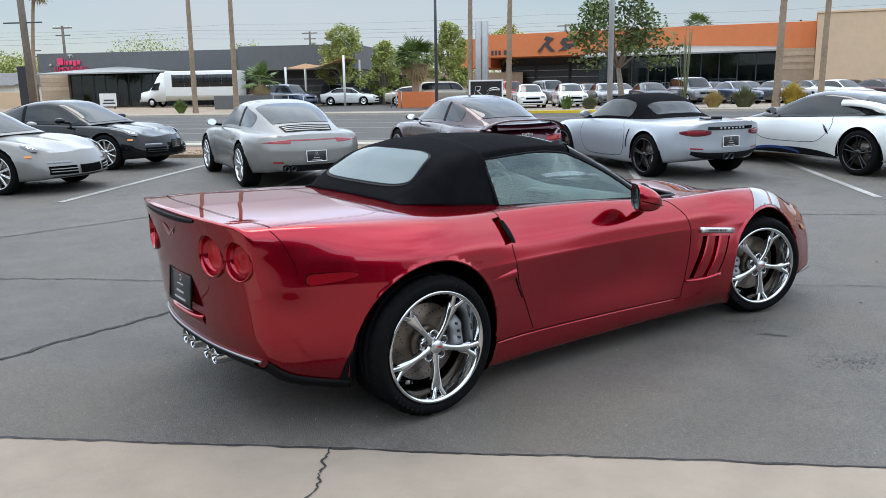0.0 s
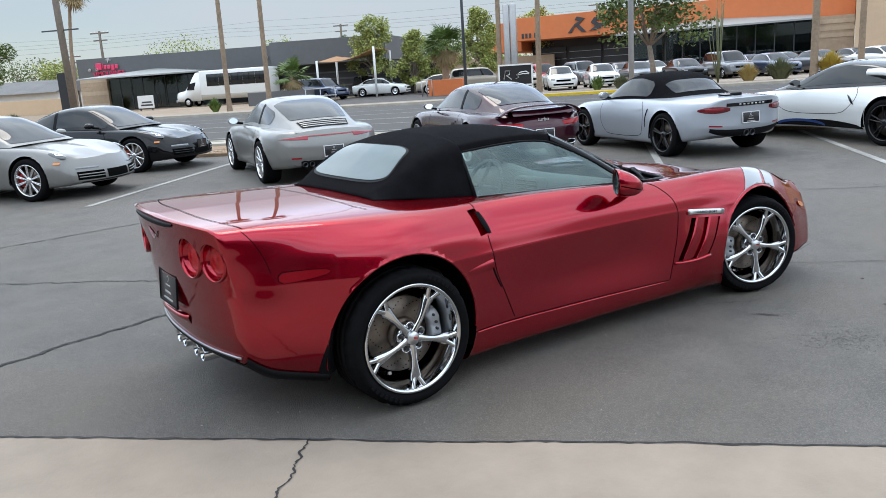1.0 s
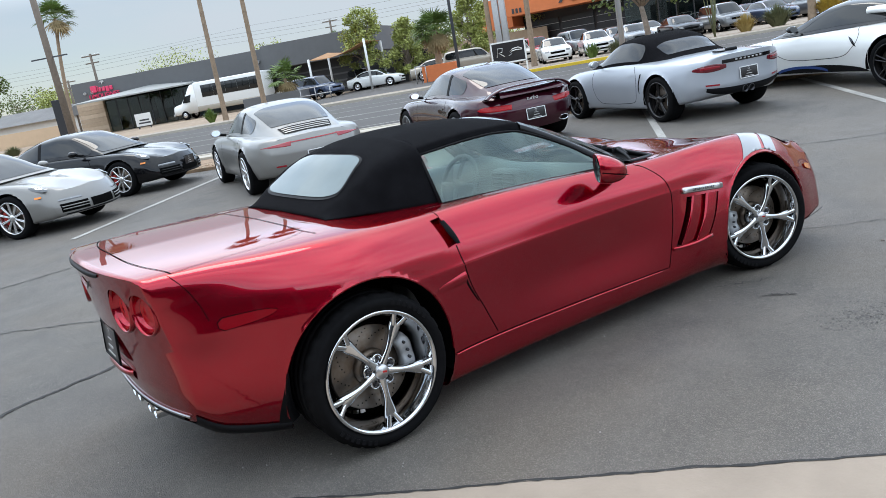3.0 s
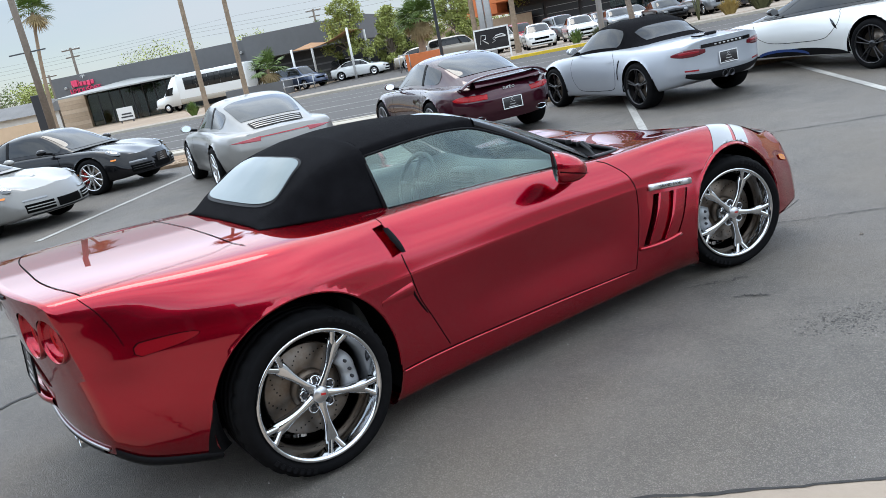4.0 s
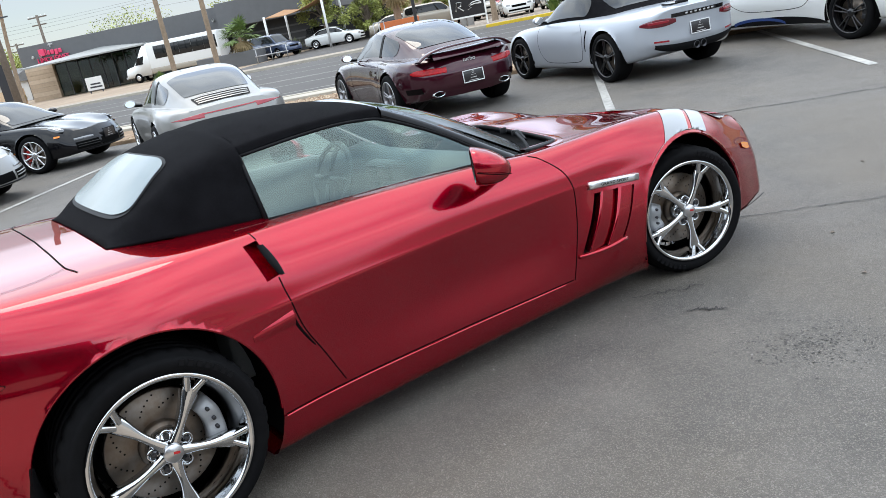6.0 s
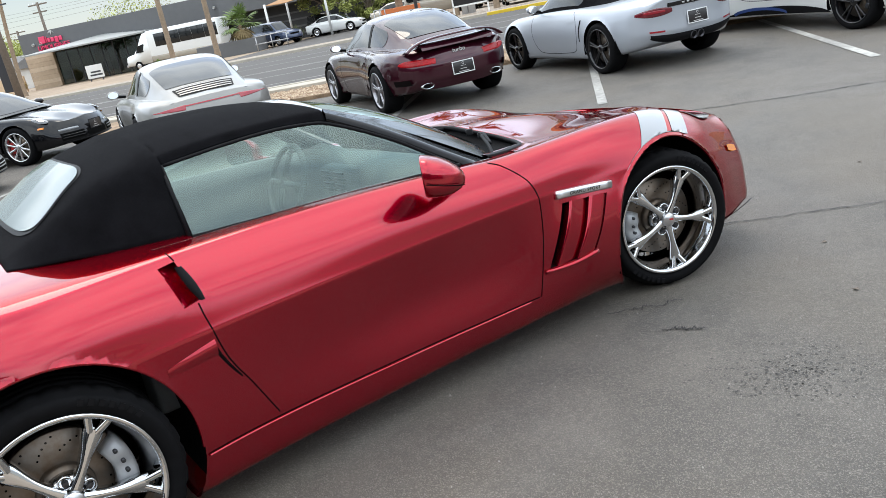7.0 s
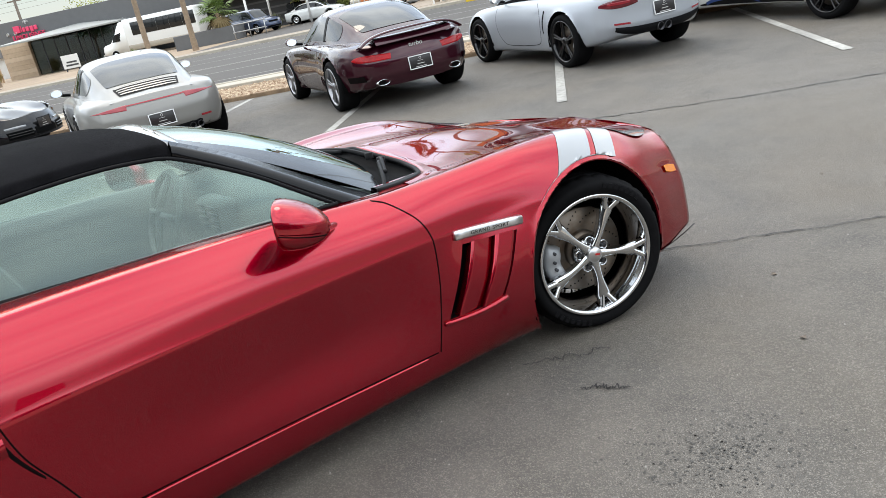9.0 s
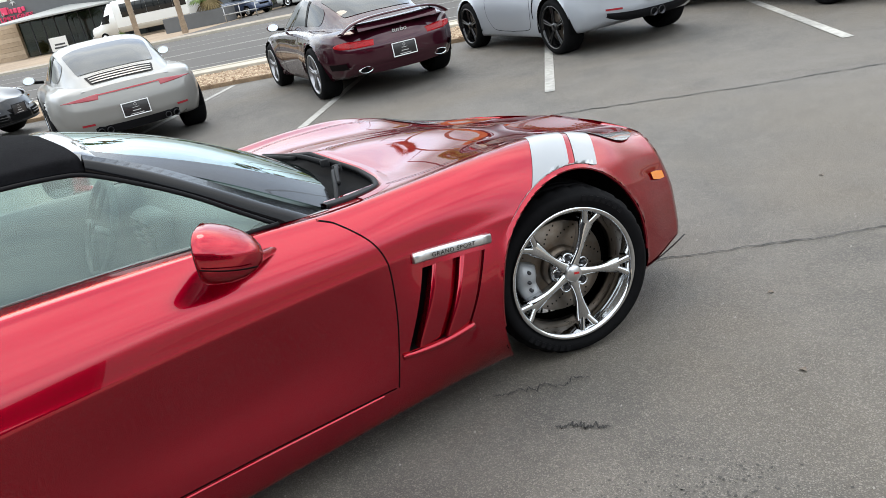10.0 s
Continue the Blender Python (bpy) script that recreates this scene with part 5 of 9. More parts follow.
    for s in (-1, 1):
        bm = bmesh.new()
        rows = []
        for p in edge:
            if p[1] * s > 0.3 and p[0] < 2.14:
                f = min(1.0, (2.16 - p[0]) / 0.08)
                rows.append([(p[0] - o * 0.3 * (1 - f), p[1] - s * o, deck(p[0], p[1] - s * o) + h) for o, h in ((0.0, 0.004), (0.03 * f, 0.007), (0.055 * f, 0.003), (0.06 * f, -0.02))])
        grid(bm, rows)
        part("cowl_side_trim", bm, BLACK_TRIM, car, out=(0, 0, 1))
    bm = bmesh.new()
    tube(bm, rim, 0.011, 8)
    part("cowl_seal", bm, BLACK_TRIM, car, "black rubber seal along the hood's rear edge")
    for pts in ([(2.150, -0.29, 0.850), (2.105, -0.37, 0.868), (2.035, -0.50, 0.848), (1.975, -0.60, 0.818)], [(2.150, -0.20, 0.862), (2.115, -0.06, 0.888), (2.075, 0.18, 0.886), (2.005, 0.46, 0.856)]):
        bm = bmesh.new()
        tube(bm, [tuple(p) for p in spline(pts[:3], 8)], 0.012, 6, 0.007)
        w = part("wiper_arm", bm, BLACK_TRIM, car)
        bm = bmesh.new()
        lathe(bm, [(0.018, 0.012), (0.018, -0.012), (0.001, -0.014)], 14)
        bm.transform(Matrix.Translation(pts[0]) @ Matrix.Rotation(radians(-90), 4, "X"))
        part("wiper_pivot", bm, BLACK_TRIM, w)
        bm = bmesh.new()
        tube(bm, [(p[0] - 0.014, p[1], p[2] - 0.004) for p in spline(pts[1:], 8)], 0.009, 6)
        part("wiper_blade", bm, BLACK_TRIM, w)
    # soft top
    tx = [0.075, 0.16, 0.235, 0.35, 0.45, 0.60]
    def top_keys(x):
        e = (pchip(tx, [.50, .555, .585, .606, .617, .632], x), pchip(tx, [.955, .950, .945, .930, .918, .906], x))
        s1 = (pchip(tx, [.46, .515, .545, .562, .566, .560], x), pchip(tx, [.958, .985, 1.010, 1.035, 1.045, 1.05], x))
        s = (pchip(tx, [.38, .45, .480, .497, .498, .492], x), pchip(tx, [.961, 1.015, 1.055, 1.118, 1.150, 1.176], x))
        c1 = (pchip(tx, [.22, .25, .26, .27, .27, .27], x), pchip(tx, [.963, 1.022, 1.070, 1.145, 1.190, 1.226], x))
        c = (0.0, pchip(tx, [.965, 1.025, 1.075, 1.152, 1.200, 1.240], x))
        return [e, s1, s, c1, c]
    tper = [6, 6, 8, 6]
    bm = bmesh.new()
    rows = []
    for i in range(33):
        x = 0.075 + 0.545 * i / 32
        s = spline(top_keys(min(x, 0.60)), tper)
        rows.append([(x, -p[0], p[1]) for p in s] + [(x, p[0], p[1]) for p in reversed(s[:-1])])
    grid(bm, rows)
    fx = [0.62, 0.8, 1.0, 1.2, 1.275]
    rows = []
    for i in range(31):
        x = 0.62 + 0.655 * i / 30
        e = (pchip(fx, [.512, .508, .502, .497, .494], x), pchip(fx, [1.138, 1.155, 1.160, 1.146, 1.133], x))
        s = (pchip(fx, [.492, .488, .480, .470, .465], x), pchip(fx, [1.176, 1.190, 1.192, 1.184, 1.176], x))
        c1 = (pchip(fx, [.27, .27, .27, .26, .25], x), pchip(fx, [1.226, 1.238, 1.234, 1.218, 1.200], x))
        c = (0, pchip(fx, [1.240, 1.250, 1.246, 1.228, 1.210], x))
        s_ = spline([e, s, c1, c], [5, 8, 6])
        rows.append([(x, -p[0], p[1]) for p in s_] + [(x, p[0], p[1]) for p in reversed(s_[:-1])])
    grid(bm, rows)
    bmesh.ops.remove_doubles(bm, verts=bm.verts, dist=0.006)
    top = part("soft_top", bm, CLOTH, car, "black canvas soft top, raised")
    so = top.modifiers.new("thick", "SOLIDIFY")
    so.thickness, so.offset = 0.012, -1
    # rear window in the soft top
    def top_z(x, y):
        s = spline(top_keys(x), tper)
        for a, b in zip(s, s[1:]):
            if (a[0] - abs(y)) * (b[0] - abs(y)) <= 0:
                t = (abs(y) - a[0]) / (b[0] - a[0] + 1e-12)
                return float(a[1] + (b[1] - a[1]) * t)
        return float(s[-1][1])
    def rear_pane(off, grow):
        bm = bmesh.new()
        N, M = 20, 28
        rows = []
        for i in range(N + 1):
            a = -1 + 2 * i / N
            r = []
            for j in range(M + 1):
                b = -1 + 2 * j / M
                # rounded corners: pull the outline in near its corners
                bb = b * (1 - 0.13 * abs(a) ** 8)
                aa = a * (1 - 0.10 * abs(b) ** 8)
                x = 0.292 + (0.122 + grow) * aa
                hw = (0.395 - 0.05 * aa) + grow
                y = hw * bb
                x += 0.045 * (1 - bb * bb) * -0.35
                r.append((x, y, top_z(x, y) + off))
            rows.append(r)
        grid(bm, rows)
        return bm
    part("rear_window_rim", rear_pane(0.004, 0.012), BLACK_TRIM, top)
    part("rear_window", rear_pane(0.008, 0.0), REAR_GLASS, top, "glossy rear window glass in the soft top")
    # windscreen, pillars, side glass
    def ws(t, y):
        k = 1 - abs(y) ** 2
        xe, ze = 1.315 + (1.925 - 1.315) * t, 1.158 + (0.803 - 1.158) * t
        ye = 0.452 + (0.630 - 0.452) * t
        xc, zc = 1.31 + (2.085 - 1.31) * t, 1.212 + (0.868 - 1.212) * t + 0.03 * math.sin(math.pi * t)
        return (xe + (xc - xe) * k, ye * y, ze + (zc - ze) * k + 0.012 * math.sin(math.pi * t))
    bm = bmesh.new()
    grid(bm, [[ws(i / 14, -1 + 2 * j / 20) for j in range(21)] for i in range(15)])
    part("windscreen", bm, SCREEN_GLASS, car, "curved windscreen glass", out=(0.5, 0, 1))
    # black band printed along the screen's edges
    for s in (-1, 1):
        bm = bmesh.new()
        rows = []
        for i in range(15):
            t = i / 14
            w = 0.15 + 0.17 * t
            rows.append([tuple(np.array(ws(t, s * (1 - w * k / 3))) + np.array([0.002, 0, 0.003])) for k in range(4)])
        grid(bm, rows)
        part("screen_band", bm, PILLAR_BLACK, car, "gloss black edge band of the windscreen", out=(0.5, 0, 1))
    # header rail between soft top and windscreen
    bm = bmesh.new()
    rows = []
    for j in range(25):
        y = -1 + j / 12
        s_ = spline([(.494, 1.133), (.465, 1.176), (.25, 1.203), (0, 1.214)], [5, 8, 6])
        w0 = ws(0.0, y)
        yy = abs(y) * 0.485
        hit_ = [a[1] + (b[1] - a[1]) * (yy - a[0]) / (b[0] - a[0] + 1e-12) for a, b in zip(s_, s_[1:]) if (a[0] - yy) * (b[0] - yy) <= 0]
        zt = float(hit_[0]) if hit_ else 1.214
        rows.append([(1.262, math.copysign(yy, y), zt - 0.004), (1.285, w0[1] * 1.03, (zt + w0[2]) / 2 + 0.004), (w0[0] + 0.004, w0[1], w0[2] + 0.003), (w0[0] + 0.03, w0[1], w0[2] - 0.012)])
    grid(bm, rows)
    part("header_rail", bm, BLACK_GLOSS, car, out=(0, 0, 1))
    A = spline([(1.272, .500, 1.128), (1.38, .553, 1.072), (1.50, .605, 1.00), (1.60, .655, .925), (1.70, .702, .852)], 6)
    B = spline([(1.285, .462, 1.176), (1.46, .498, 1.088), (1.62, .552, .985), (1.76, .598, .893), (1.90, .640, .806)], 6)
    for s in (-1, 1):
        bm = bmesh.new()
        rows = []
        for a, b in zip(A, B):
            m_ = (a + b) / 2 + np.array([0.0, 0.012, 0.008])
            i_ = (a + b) / 2 - np.array([0.01, 0.03, 0.03])
            rows.append([(a[0], s * a[1], a[2]), (m_[0], s * m_[1], m_[2]), (b[0], s * b[1], b[2] + 0.004), (i_[0], s * i_[1], i_[2])])
        grid(bm, rows, loop=True)
        part("windscreen_pillar", bm, PILLAR_BLACK, car, "gloss black windscreen pillar")
        # door glass between belt and roof rail
        bm = bmesh.new()
        T = spline([(0.622, .508, 1.138), (0.85, .507, 1.152), (1.05, .503, 1.155), (1.20, .497, 1.142), (1.272, .500, 1.126), (1.38, .553, 1.072), (1.50, .605, 1.00), (1.60, .655, .925), (1.69, .700, .858)], 5)
        rows = []
        for p in T:
            bx = p[0]
            t = (bx - 0.62) / 1.08
            bz, by = 0.908 - 0.050 * t, 0.645 + 0.058 * t
            rows.append([(bx, s * (by + (p[1] - by) * k + 0.012 * math.sin(math.pi * k) * (p[2] - bz) / 0.24), bz + (p[2] - bz) * k) for k in (0, 0.25, 0.5, 0.75, 1)])
        grid(bm, rows)
        g = part("door_glass", bm, GLASS, car, "side window glass, closed", out=(0, s, 0.3))
        g.visible_shadow = False
        bm = bmesh.new()
        tube(bm, [(p[0], s * p[1], p[2]) for p in T], 0.007, 6)
        tube(bm, [(0.62 + 1.08 * i / 20, s * (0.655 + 0.056 * i / 20), 0.905 - 0.050 * i / 20) for i in range(21)], 0.008, 6)
        tube(bm, [(0.612, s * .645, .900), (0.617, s * .58, 1.02), (0.620, s * .51, 1.140)], 0.009, 6)
        part("window_seal", bm, BLACK_TRIM, car)
        # belt inner panel closing the door top
        bm = bmesh.new()
        rows = []
        for i in range(21):
            x = 0.47 + 1.42 * i / 20
            p = sh.at(x, 0.741)
            rows.append([(x, s * (p[0] + 0.004), p[1] + 0.001), (x, s * (p[0] - 0.03), p[1] - 0.004), (x, s * (p[0] - 0.05), p[1] - 0.07), (x, s * 0.60, 0.35)])
        grid(bm, rows)
        part("door_inner", bm, LEATHER, car, "grey inner door panel")
        # mirrors
        m = pose(1.460, s * 0.925, 0.906)
        bm = bmesh.new()
        rows = []
        prof = [(-0.066, 0.92, 0.94), (-0.060, 1.0, 1.0), (-0.035, 0.99, 0.99), (0.0, 0.92, 0.92), (0.035, 0.78, 0.76), (0.062, 0.56, 0.54), (0.080, 0.28, 0.28), (0.086, 0.02, 0.02)]
        for x, fy, fz in prof:
            rows.append([(x, s * (0.094 * fy * math.copysign(abs(math.cos(a)) ** 0.7, math.cos(a)) + 0.0 - 0.02 * (x + 0.07)), 0.075 * fz * math.copysign(abs(math.sin(a)) ** 0.75, math.sin(a)) - 0.22 * (x + 0.066)) for a in [2 * math.pi * k / 28 for k in range(28)]])
        grid(bm, rows, loop=True)
        bm.transform(m @ Matrix.Rotation(radians(s * 34), 4, "Z"))
        mir = part("door_mirror", bm, RED, car, "red door mirror housing")
        bm = bmesh.new()
        tube(bm, [m @ Matrix.Rotation(radians(s * 34), 4, "Z") @ Vector((-0.058 + 0.135 * k / 12, s * -0.0 + s * (0.099 - 0.045 * (k / 12) ** 3), -0.012 - 0.035 * (k / 12))) for k in range(13)], 0.0022, 5)
        part("housing_seam", bm, SEAM, mir)
        bm = bmesh.new()
        rows = [[(x, s * 0.098 * f * math.copysign(abs(math.cos(a)) ** 0.7, math.cos(a)), 0.076 * f * math.copysign(abs(math.sin(a)) ** 0.75, math.sin(a))) for a in [2 * math.pi * k / 28 for k in range(28)]] for x, f in ((-0.0665, 0.91), (-0.055, 0.84), (-0.054, 0.02))]
        grid(bm, rows, loop=True)
        bm.transform(m @ Matrix.Rotation(radians(s * 34), 4, "Z"))
        part("mirror_glass", bm, DARK_GLASS, mir)
        bm = bmesh.new()
        rows = []
        for t in (0, 0.2, 0.4, 0.6, 0.8, 1):
            c = Vector((1.485 + 0.085 * t, s * (0.925 - 0.115 * t), 0.846 - 0.030 * t))
            rx, rz = 0.036 + 0.028 * t, 0.026 - 0.004 * t
            rows.append([c + Vector((rx * math.cos(a), s * 0.012 * math.sin(a), rz * math.sin(a))) for a in [2 * math.pi * k / 16 for k in range(16)]])
        grid(bm, rows, loop=True)
        part("mirror_stalk", bm, RED, mir)
    # cabin
    bm = bmesh.new()
    rows = []
    for i in range(17):
        y = -0.66 + 1.32 * i / 16
        hump = 0.05 * math.exp(-((y - 0.38) / 0.16) ** 2)
        rows.append([(1.95, y, 0.80), (1.75, y, 0.855 + hump * 0.2), (1.66, y, 0.865 + hump), (1.58, y, 0.845 + hump), (1.545, y, 0.79), (1.56, y, 0.66), (1.56, y, 0.45)])
    grid(bm, rows)
    part("dashboard", bm, DASH, car, "dark grey dashboard")
    bm = bmesh.new()
    box(bm, 1.53, 0, 0.74, 0.10, 0.26, 0.24, 0.03, m=None)
    box(bm, 1.05, 0, 0.56, 0.8, 0.24, 0.22, 0.03)
    part("centre_console", bm, DASH, car)
    bm = bmesh.new()
    for k in range(4):
        box(bm, 1.475, 0.04 - 0.0 * k, 0.84 - 0.028 * k, 0.01, 0.09, 0.012, 0.003)
        box(bm, 1.475, -0.08, 0.84 - 0.028 * k, 0.01, 0.09, 0.012, 0.003)
    part("air_vent", bm, DARK_METAL, car)
    bm = bmesh.new()
    wheel_m = pose(1.42, 0.38, 0.775, 0, 0, 0) @ Matrix.Rotation(radians(-66), 4, "Y")
    ring = [wheel_m @ Vector((0.185 * math.cos(a), 0.185 * math.sin(a), 0)) for a in [2 * math.pi * k / 40 for k in range(41)]]
    tube(bm, ring, 0.015, 8, cap=False)
    for a in (radians(0), radians(180), radians(-90 + 180), radians(90 + 180)):
        tube(bm, [wheel_m @ Vector((0.03 * math.cos(a), 0.03 * math.sin(a), 0.02)), wheel_m @ Vector((0.18 * math.cos(a), 0.18 * math.sin(a), 0))], 0.013, 8)
    lathe(bm, [(0.055, 0.02), (0.055, -0.01), (0.045, -0.02), (0.001, -0.022)], 24, (0, 0, 0))
    st_ = part("steering_wheel", bm, DASH, car, "dark steering wheel")
    # the lathed boss is built round y: it sits under the rim as the horn pad
    for yy in (-0.38, 0.38):
        bm = bmesh.new()
        rows = []
        for i in range(12):
            t = i / 11
            z = 0.34 + 0.46 * t
            x = 0.86 - 0.20 * t
            w = 0.25 - 0.03 * t - (0.09 * max(0, t - 0.75) / 0.25)
            rows.append([(x + 0.06 * (1 - abs(q) ** 3 * 0.2) + (0.035 if abs(q) > 0.7 else 0), yy + w * q, z) for q in (-1, -0.8, -0.6, -0.3, 0, 0.3, 0.6, 0.8, 1)] + [(x - 0.08, yy + w * q, z) for q in (0.9, 0, -0.9)])
        vs = grid(bm, rows, loop=True)
        bm.faces.new(vs[-1])
        seat = part("seat_back", bm, LEATHER, car, "grey leather bucket seat")
        bm = bmesh.new()
        box(bm, 1.08, yy, 0.33, 0.52, 0.50, 0.16, 0.05)
        part("seat_cushion", bm, LEATHER, seat)
    bm = bmesh.new()
    box(bm, 0.40, 0, 0.62, 0.10, 1.3, 0.55, 0.02)
    part("rear_bulkhead", bm, DASH, car)
    # wheels
    chrome_wheel(car, 0.0, -0.935, 0.338, 0.338, 0.30, 0.266, spin=33)
    chrome_wheel(car, 0.0, 0.935, 0.338, 0.338, 0.30, 0.258, side=1)
    chrome_wheel(car, 2.685, -0.90, 0.325, 0.325, 0.26, 0.254, steer=-17, spin=28)
    chrome_wheel(car, 2.685, 0.90, 0.325, 0.325, 0.26, 0.247, steer=-17, side=1)
    return car


red_car = red_convertible()

# ---- other parked cars ----
def alloy_wheel(parent, x, y, z, r, w, rim_r, side, spokes=5, split=0.0, metal=ALLOY, caliper=CALIPER, steer=0.0):
    """Alloy wheel; split > 0 gives each spoke two blades."""
    wheel = new("wheel")
    wheel.parent = parent
    wheel.matrix_local = pose(x, y, z, 0, 0, steer + (0 if side < 0 else 180))
    bm = bmesh.new()
    s = r - rim_r
    lathe(bm, [(rim_r - 0.01, 0.016), (rim_r + 0.004, 0.003), (rim_r + s * 0.5, -0.006), (r - 0.02, 0.008), (r - 0.004, 0.025), (r, 0.045), (r, w - 0.04), (r - 0.02, w - 0.01), (rim_r, w)], 44)
    part("tyre", bm, TYRE, wheel)
    bm = bmesh.new()
    lathe(bm, [(rim_r, 0.02), (rim_r + 0.002, 0.0), (rim_r - 0.008, -0.003), (rim_r - 0.016, 0.008), (rim_r - 0.024, 0.05), (rim_r - 0.04, 0.18)], 44)
    part("rim", bm, metal, wheel)
    bm = bmesh.new()
    for k in range(spokes):
        for sg in ((-1, 1) if split else (0,)):
            a = math.pi / 2 + k * 2 * math.pi / spokes
            rows = []
            for i in range(6):
                t = i / 5
                rad = 0.03 + (rim_r - 0.035) * t
                tan = sg * split * (0.25 + 0.75 * t)
                hw = (0.016 if split == 0 else 0.010) * (1.1 - 0.2 * math.sin(math.pi * t))
                yy = 0.018 - 0.012 * math.sin(math.pi * t * 0.5) + 0.004
                ca, sa = math.cos(a), math.sin(a)
                rows.append([((rad * ca - q * sa), yy + d, (rad * sa + q * ca)) for q, d in ((tan - hw, 0.03), (tan - hw, 0.004), (tan, 0.0), (tan + hw, 0.004), (tan + hw, 0.03))])
            grid(bm, rows, loop=True)
    part("spokes", bm, metal, wheel)
    bm = bmesh.new()
    lathe(bm, [(0.06, 0.06), (0.055, 0.02), (0.03, 0.012), (0.001, 0.008)], 24)
    part("hub", bm, metal, wheel)
    bm = bmesh.new()
    lathe(bm, [(0.05, 0.10), (rim_r * 0.74, 0.10), (rim_r * 0.74, 0.12)], 32)
    part("brake_disc", bm, DISC, wheel)
    bm = bmesh.new()
    for i in range(3):
        a = radians(-20 + 20 * i) + (math.pi if side < 0 else 0) + math.pi / 2 * 0
        box(bm, 0, 0, 0, 0.06, 0.06, 0.08, 0.012, m=Matrix.Translation((rim_r * 0.68 * math.cos(a), 0.085, rim_r * 0.68 * math.sin(a))) @ Matrix.Rotation(-a, 4, "Y"))
    part("brake_caliper", bm, caliper, wheel)
    bm = bmesh.new()
    lathe(bm, [(rim_r - 0.03, 0.17), (0.01, 0.17)], 32)
    part("wheel_back", bm, WELL, wheel)
    return wheel


class Cabin:
    """Greenhouse: sections from belt to roof centre."""

    def __init__(self, xs, zr, ys, yb, zb, drop=0.07):
        self.xs, self.zr, self.ys, self.yb, self.zb, self.drop = xs, zr, ys, yb, zb, drop

    def section(self, x):
        zr, ys, yb, zb = (pchip(self.xs, a, x) for a in (self.zr, self.ys, self.yb, self.zb))
        h = max(zr - zb, 0.004)
        d = min(self.drop, h * 0.4)
        return spline([(yb, zb), (yb + (ys - yb) * 0.42, zb + (h - d) * 0.52), (ys, zr - d), (ys * 0.6, zr - d * 0.16), (0, zr)], [5, 5, 5, 5])

    def at(self, x, t):
        s = self.section(x)
        f = t * (len(s) - 1)
        i = min(int(f), len(s) - 2)
        return s[i] + (s[i + 1] - s[i]) * (f - i)

    def skin(self, x0, x1, t0, t1, off=0.0, nx=24, nt=14, both=True, round_=0.0, xf=None):
        """Patch of the surface; t from 0 (belt) to 1 (roof centre); both: across the centre line."""
        bm = bmesh.new()
        rows = []
        for i in range(nx + 1):
            a = i / nx
            r = []
            ts = [t0 + (t1 - t0) * j / nt for j in range(nt + 1)]
            sides = [(-1, ts)] if not both else [(-1, ts), (1, list(reversed(ts))[1:] if t1 >= 1 else list(reversed(ts)))]
            for sg, tt in sides:
                for t in tt:
                    b = (t - t0) / (t1 - t0)
                    aa = a
                    if round_:
                        e = abs(2 * b - 1) if not both else (1 - b)
                        aa = 0.5 + (a - 0.5) * (1 - round_ * e ** 4)
                    x = x0 + (x1 - x0) * aa
                    if xf:
                        x = xf(x, b)
                    p = self.at(x, t)
                    q, q2 = self.at(x, max(t - 0.02, 0)), self.at(x, min(t + 0.02, 1))
                    n = np.array([q2[1] - q[1], -(q2[0] - q[0])])
                    n = n / (np.linalg.norm(n) + 1e-9)
                    r.append((x, sg * (p[0] + n[0] * off), p[1] + n[1] * off))
            rows.append(r)
        grid(bm, rows)
        return bm


def place_car(x, y, heading):
    """Pose of a car whose rear axle's middle stands at x, y on the sloping lot."""
    u = x * math.cos(YAW) + y * math.sin(YAW)
    up = Vector((-0.012 * math.cos(YAW), -0.012 * math.sin(YAW), 1)).normalized() if 3 < u < 13 else Vector((0, 0, 1))
    f = Vector((math.cos(radians(heading)), math.sin(radians(heading)), 0))
    f = (f - up * f.dot(up)).normalized()
    l = up.cross(f)
    m = Matrix((f, l, up)).transposed().to_4x4()
    m.translation = (x, y, rise(u))
    return m


def wrap_patch(car, s, th0, th1, mid, half, off=0.005, cx=-0.25, n=16):
    """A lens laid on the car's rear corner: th turns from straight back to the side; mid(t), half(t): its height and half depth."""
    body = [c for c in car.children if c.name.startswith("body")][0].data
    tree = bvhtree.BVHTree.FromPolygons([v.co for v in body.vertices], [p.vertices for p in body.polygons])
    bm = bmesh.new()
    rows = []
    for i in range(n + 1):
        t = i / n
        a = radians(th0 + (th1 - th0) * t)
        d = Vector((-math.cos(a), s * math.sin(a), 0))
        row = []
        for k in (-1, -0.9, -0.5, 0, 0.5, 0.9, 1):
            z = mid(t) + k * half(t)
            hit, nrm, _, _ = tree.ray_cast(Vector((cx, 0, z)) + d * 2.0, -d)
            if hit is None:
                hit, nrm = Vector((cx, 0, z)) + d * 0.8, d
            if nrm.dot(d) < 0:
                nrm = -nrm
            row.append(hit + nrm * (off * (0.2 if abs(k) == 1 or i in (0, n) else 1.0)))
        rows.append(row)
    grid(bm, rows)
    return bm


def tail_patch(tail, rows, off=0.004):
    bm = bmesh.new()
    grid(bm, [[(tail(abs(y), z) - off, y, z) for y, z in r] for r in rows])
    return bm


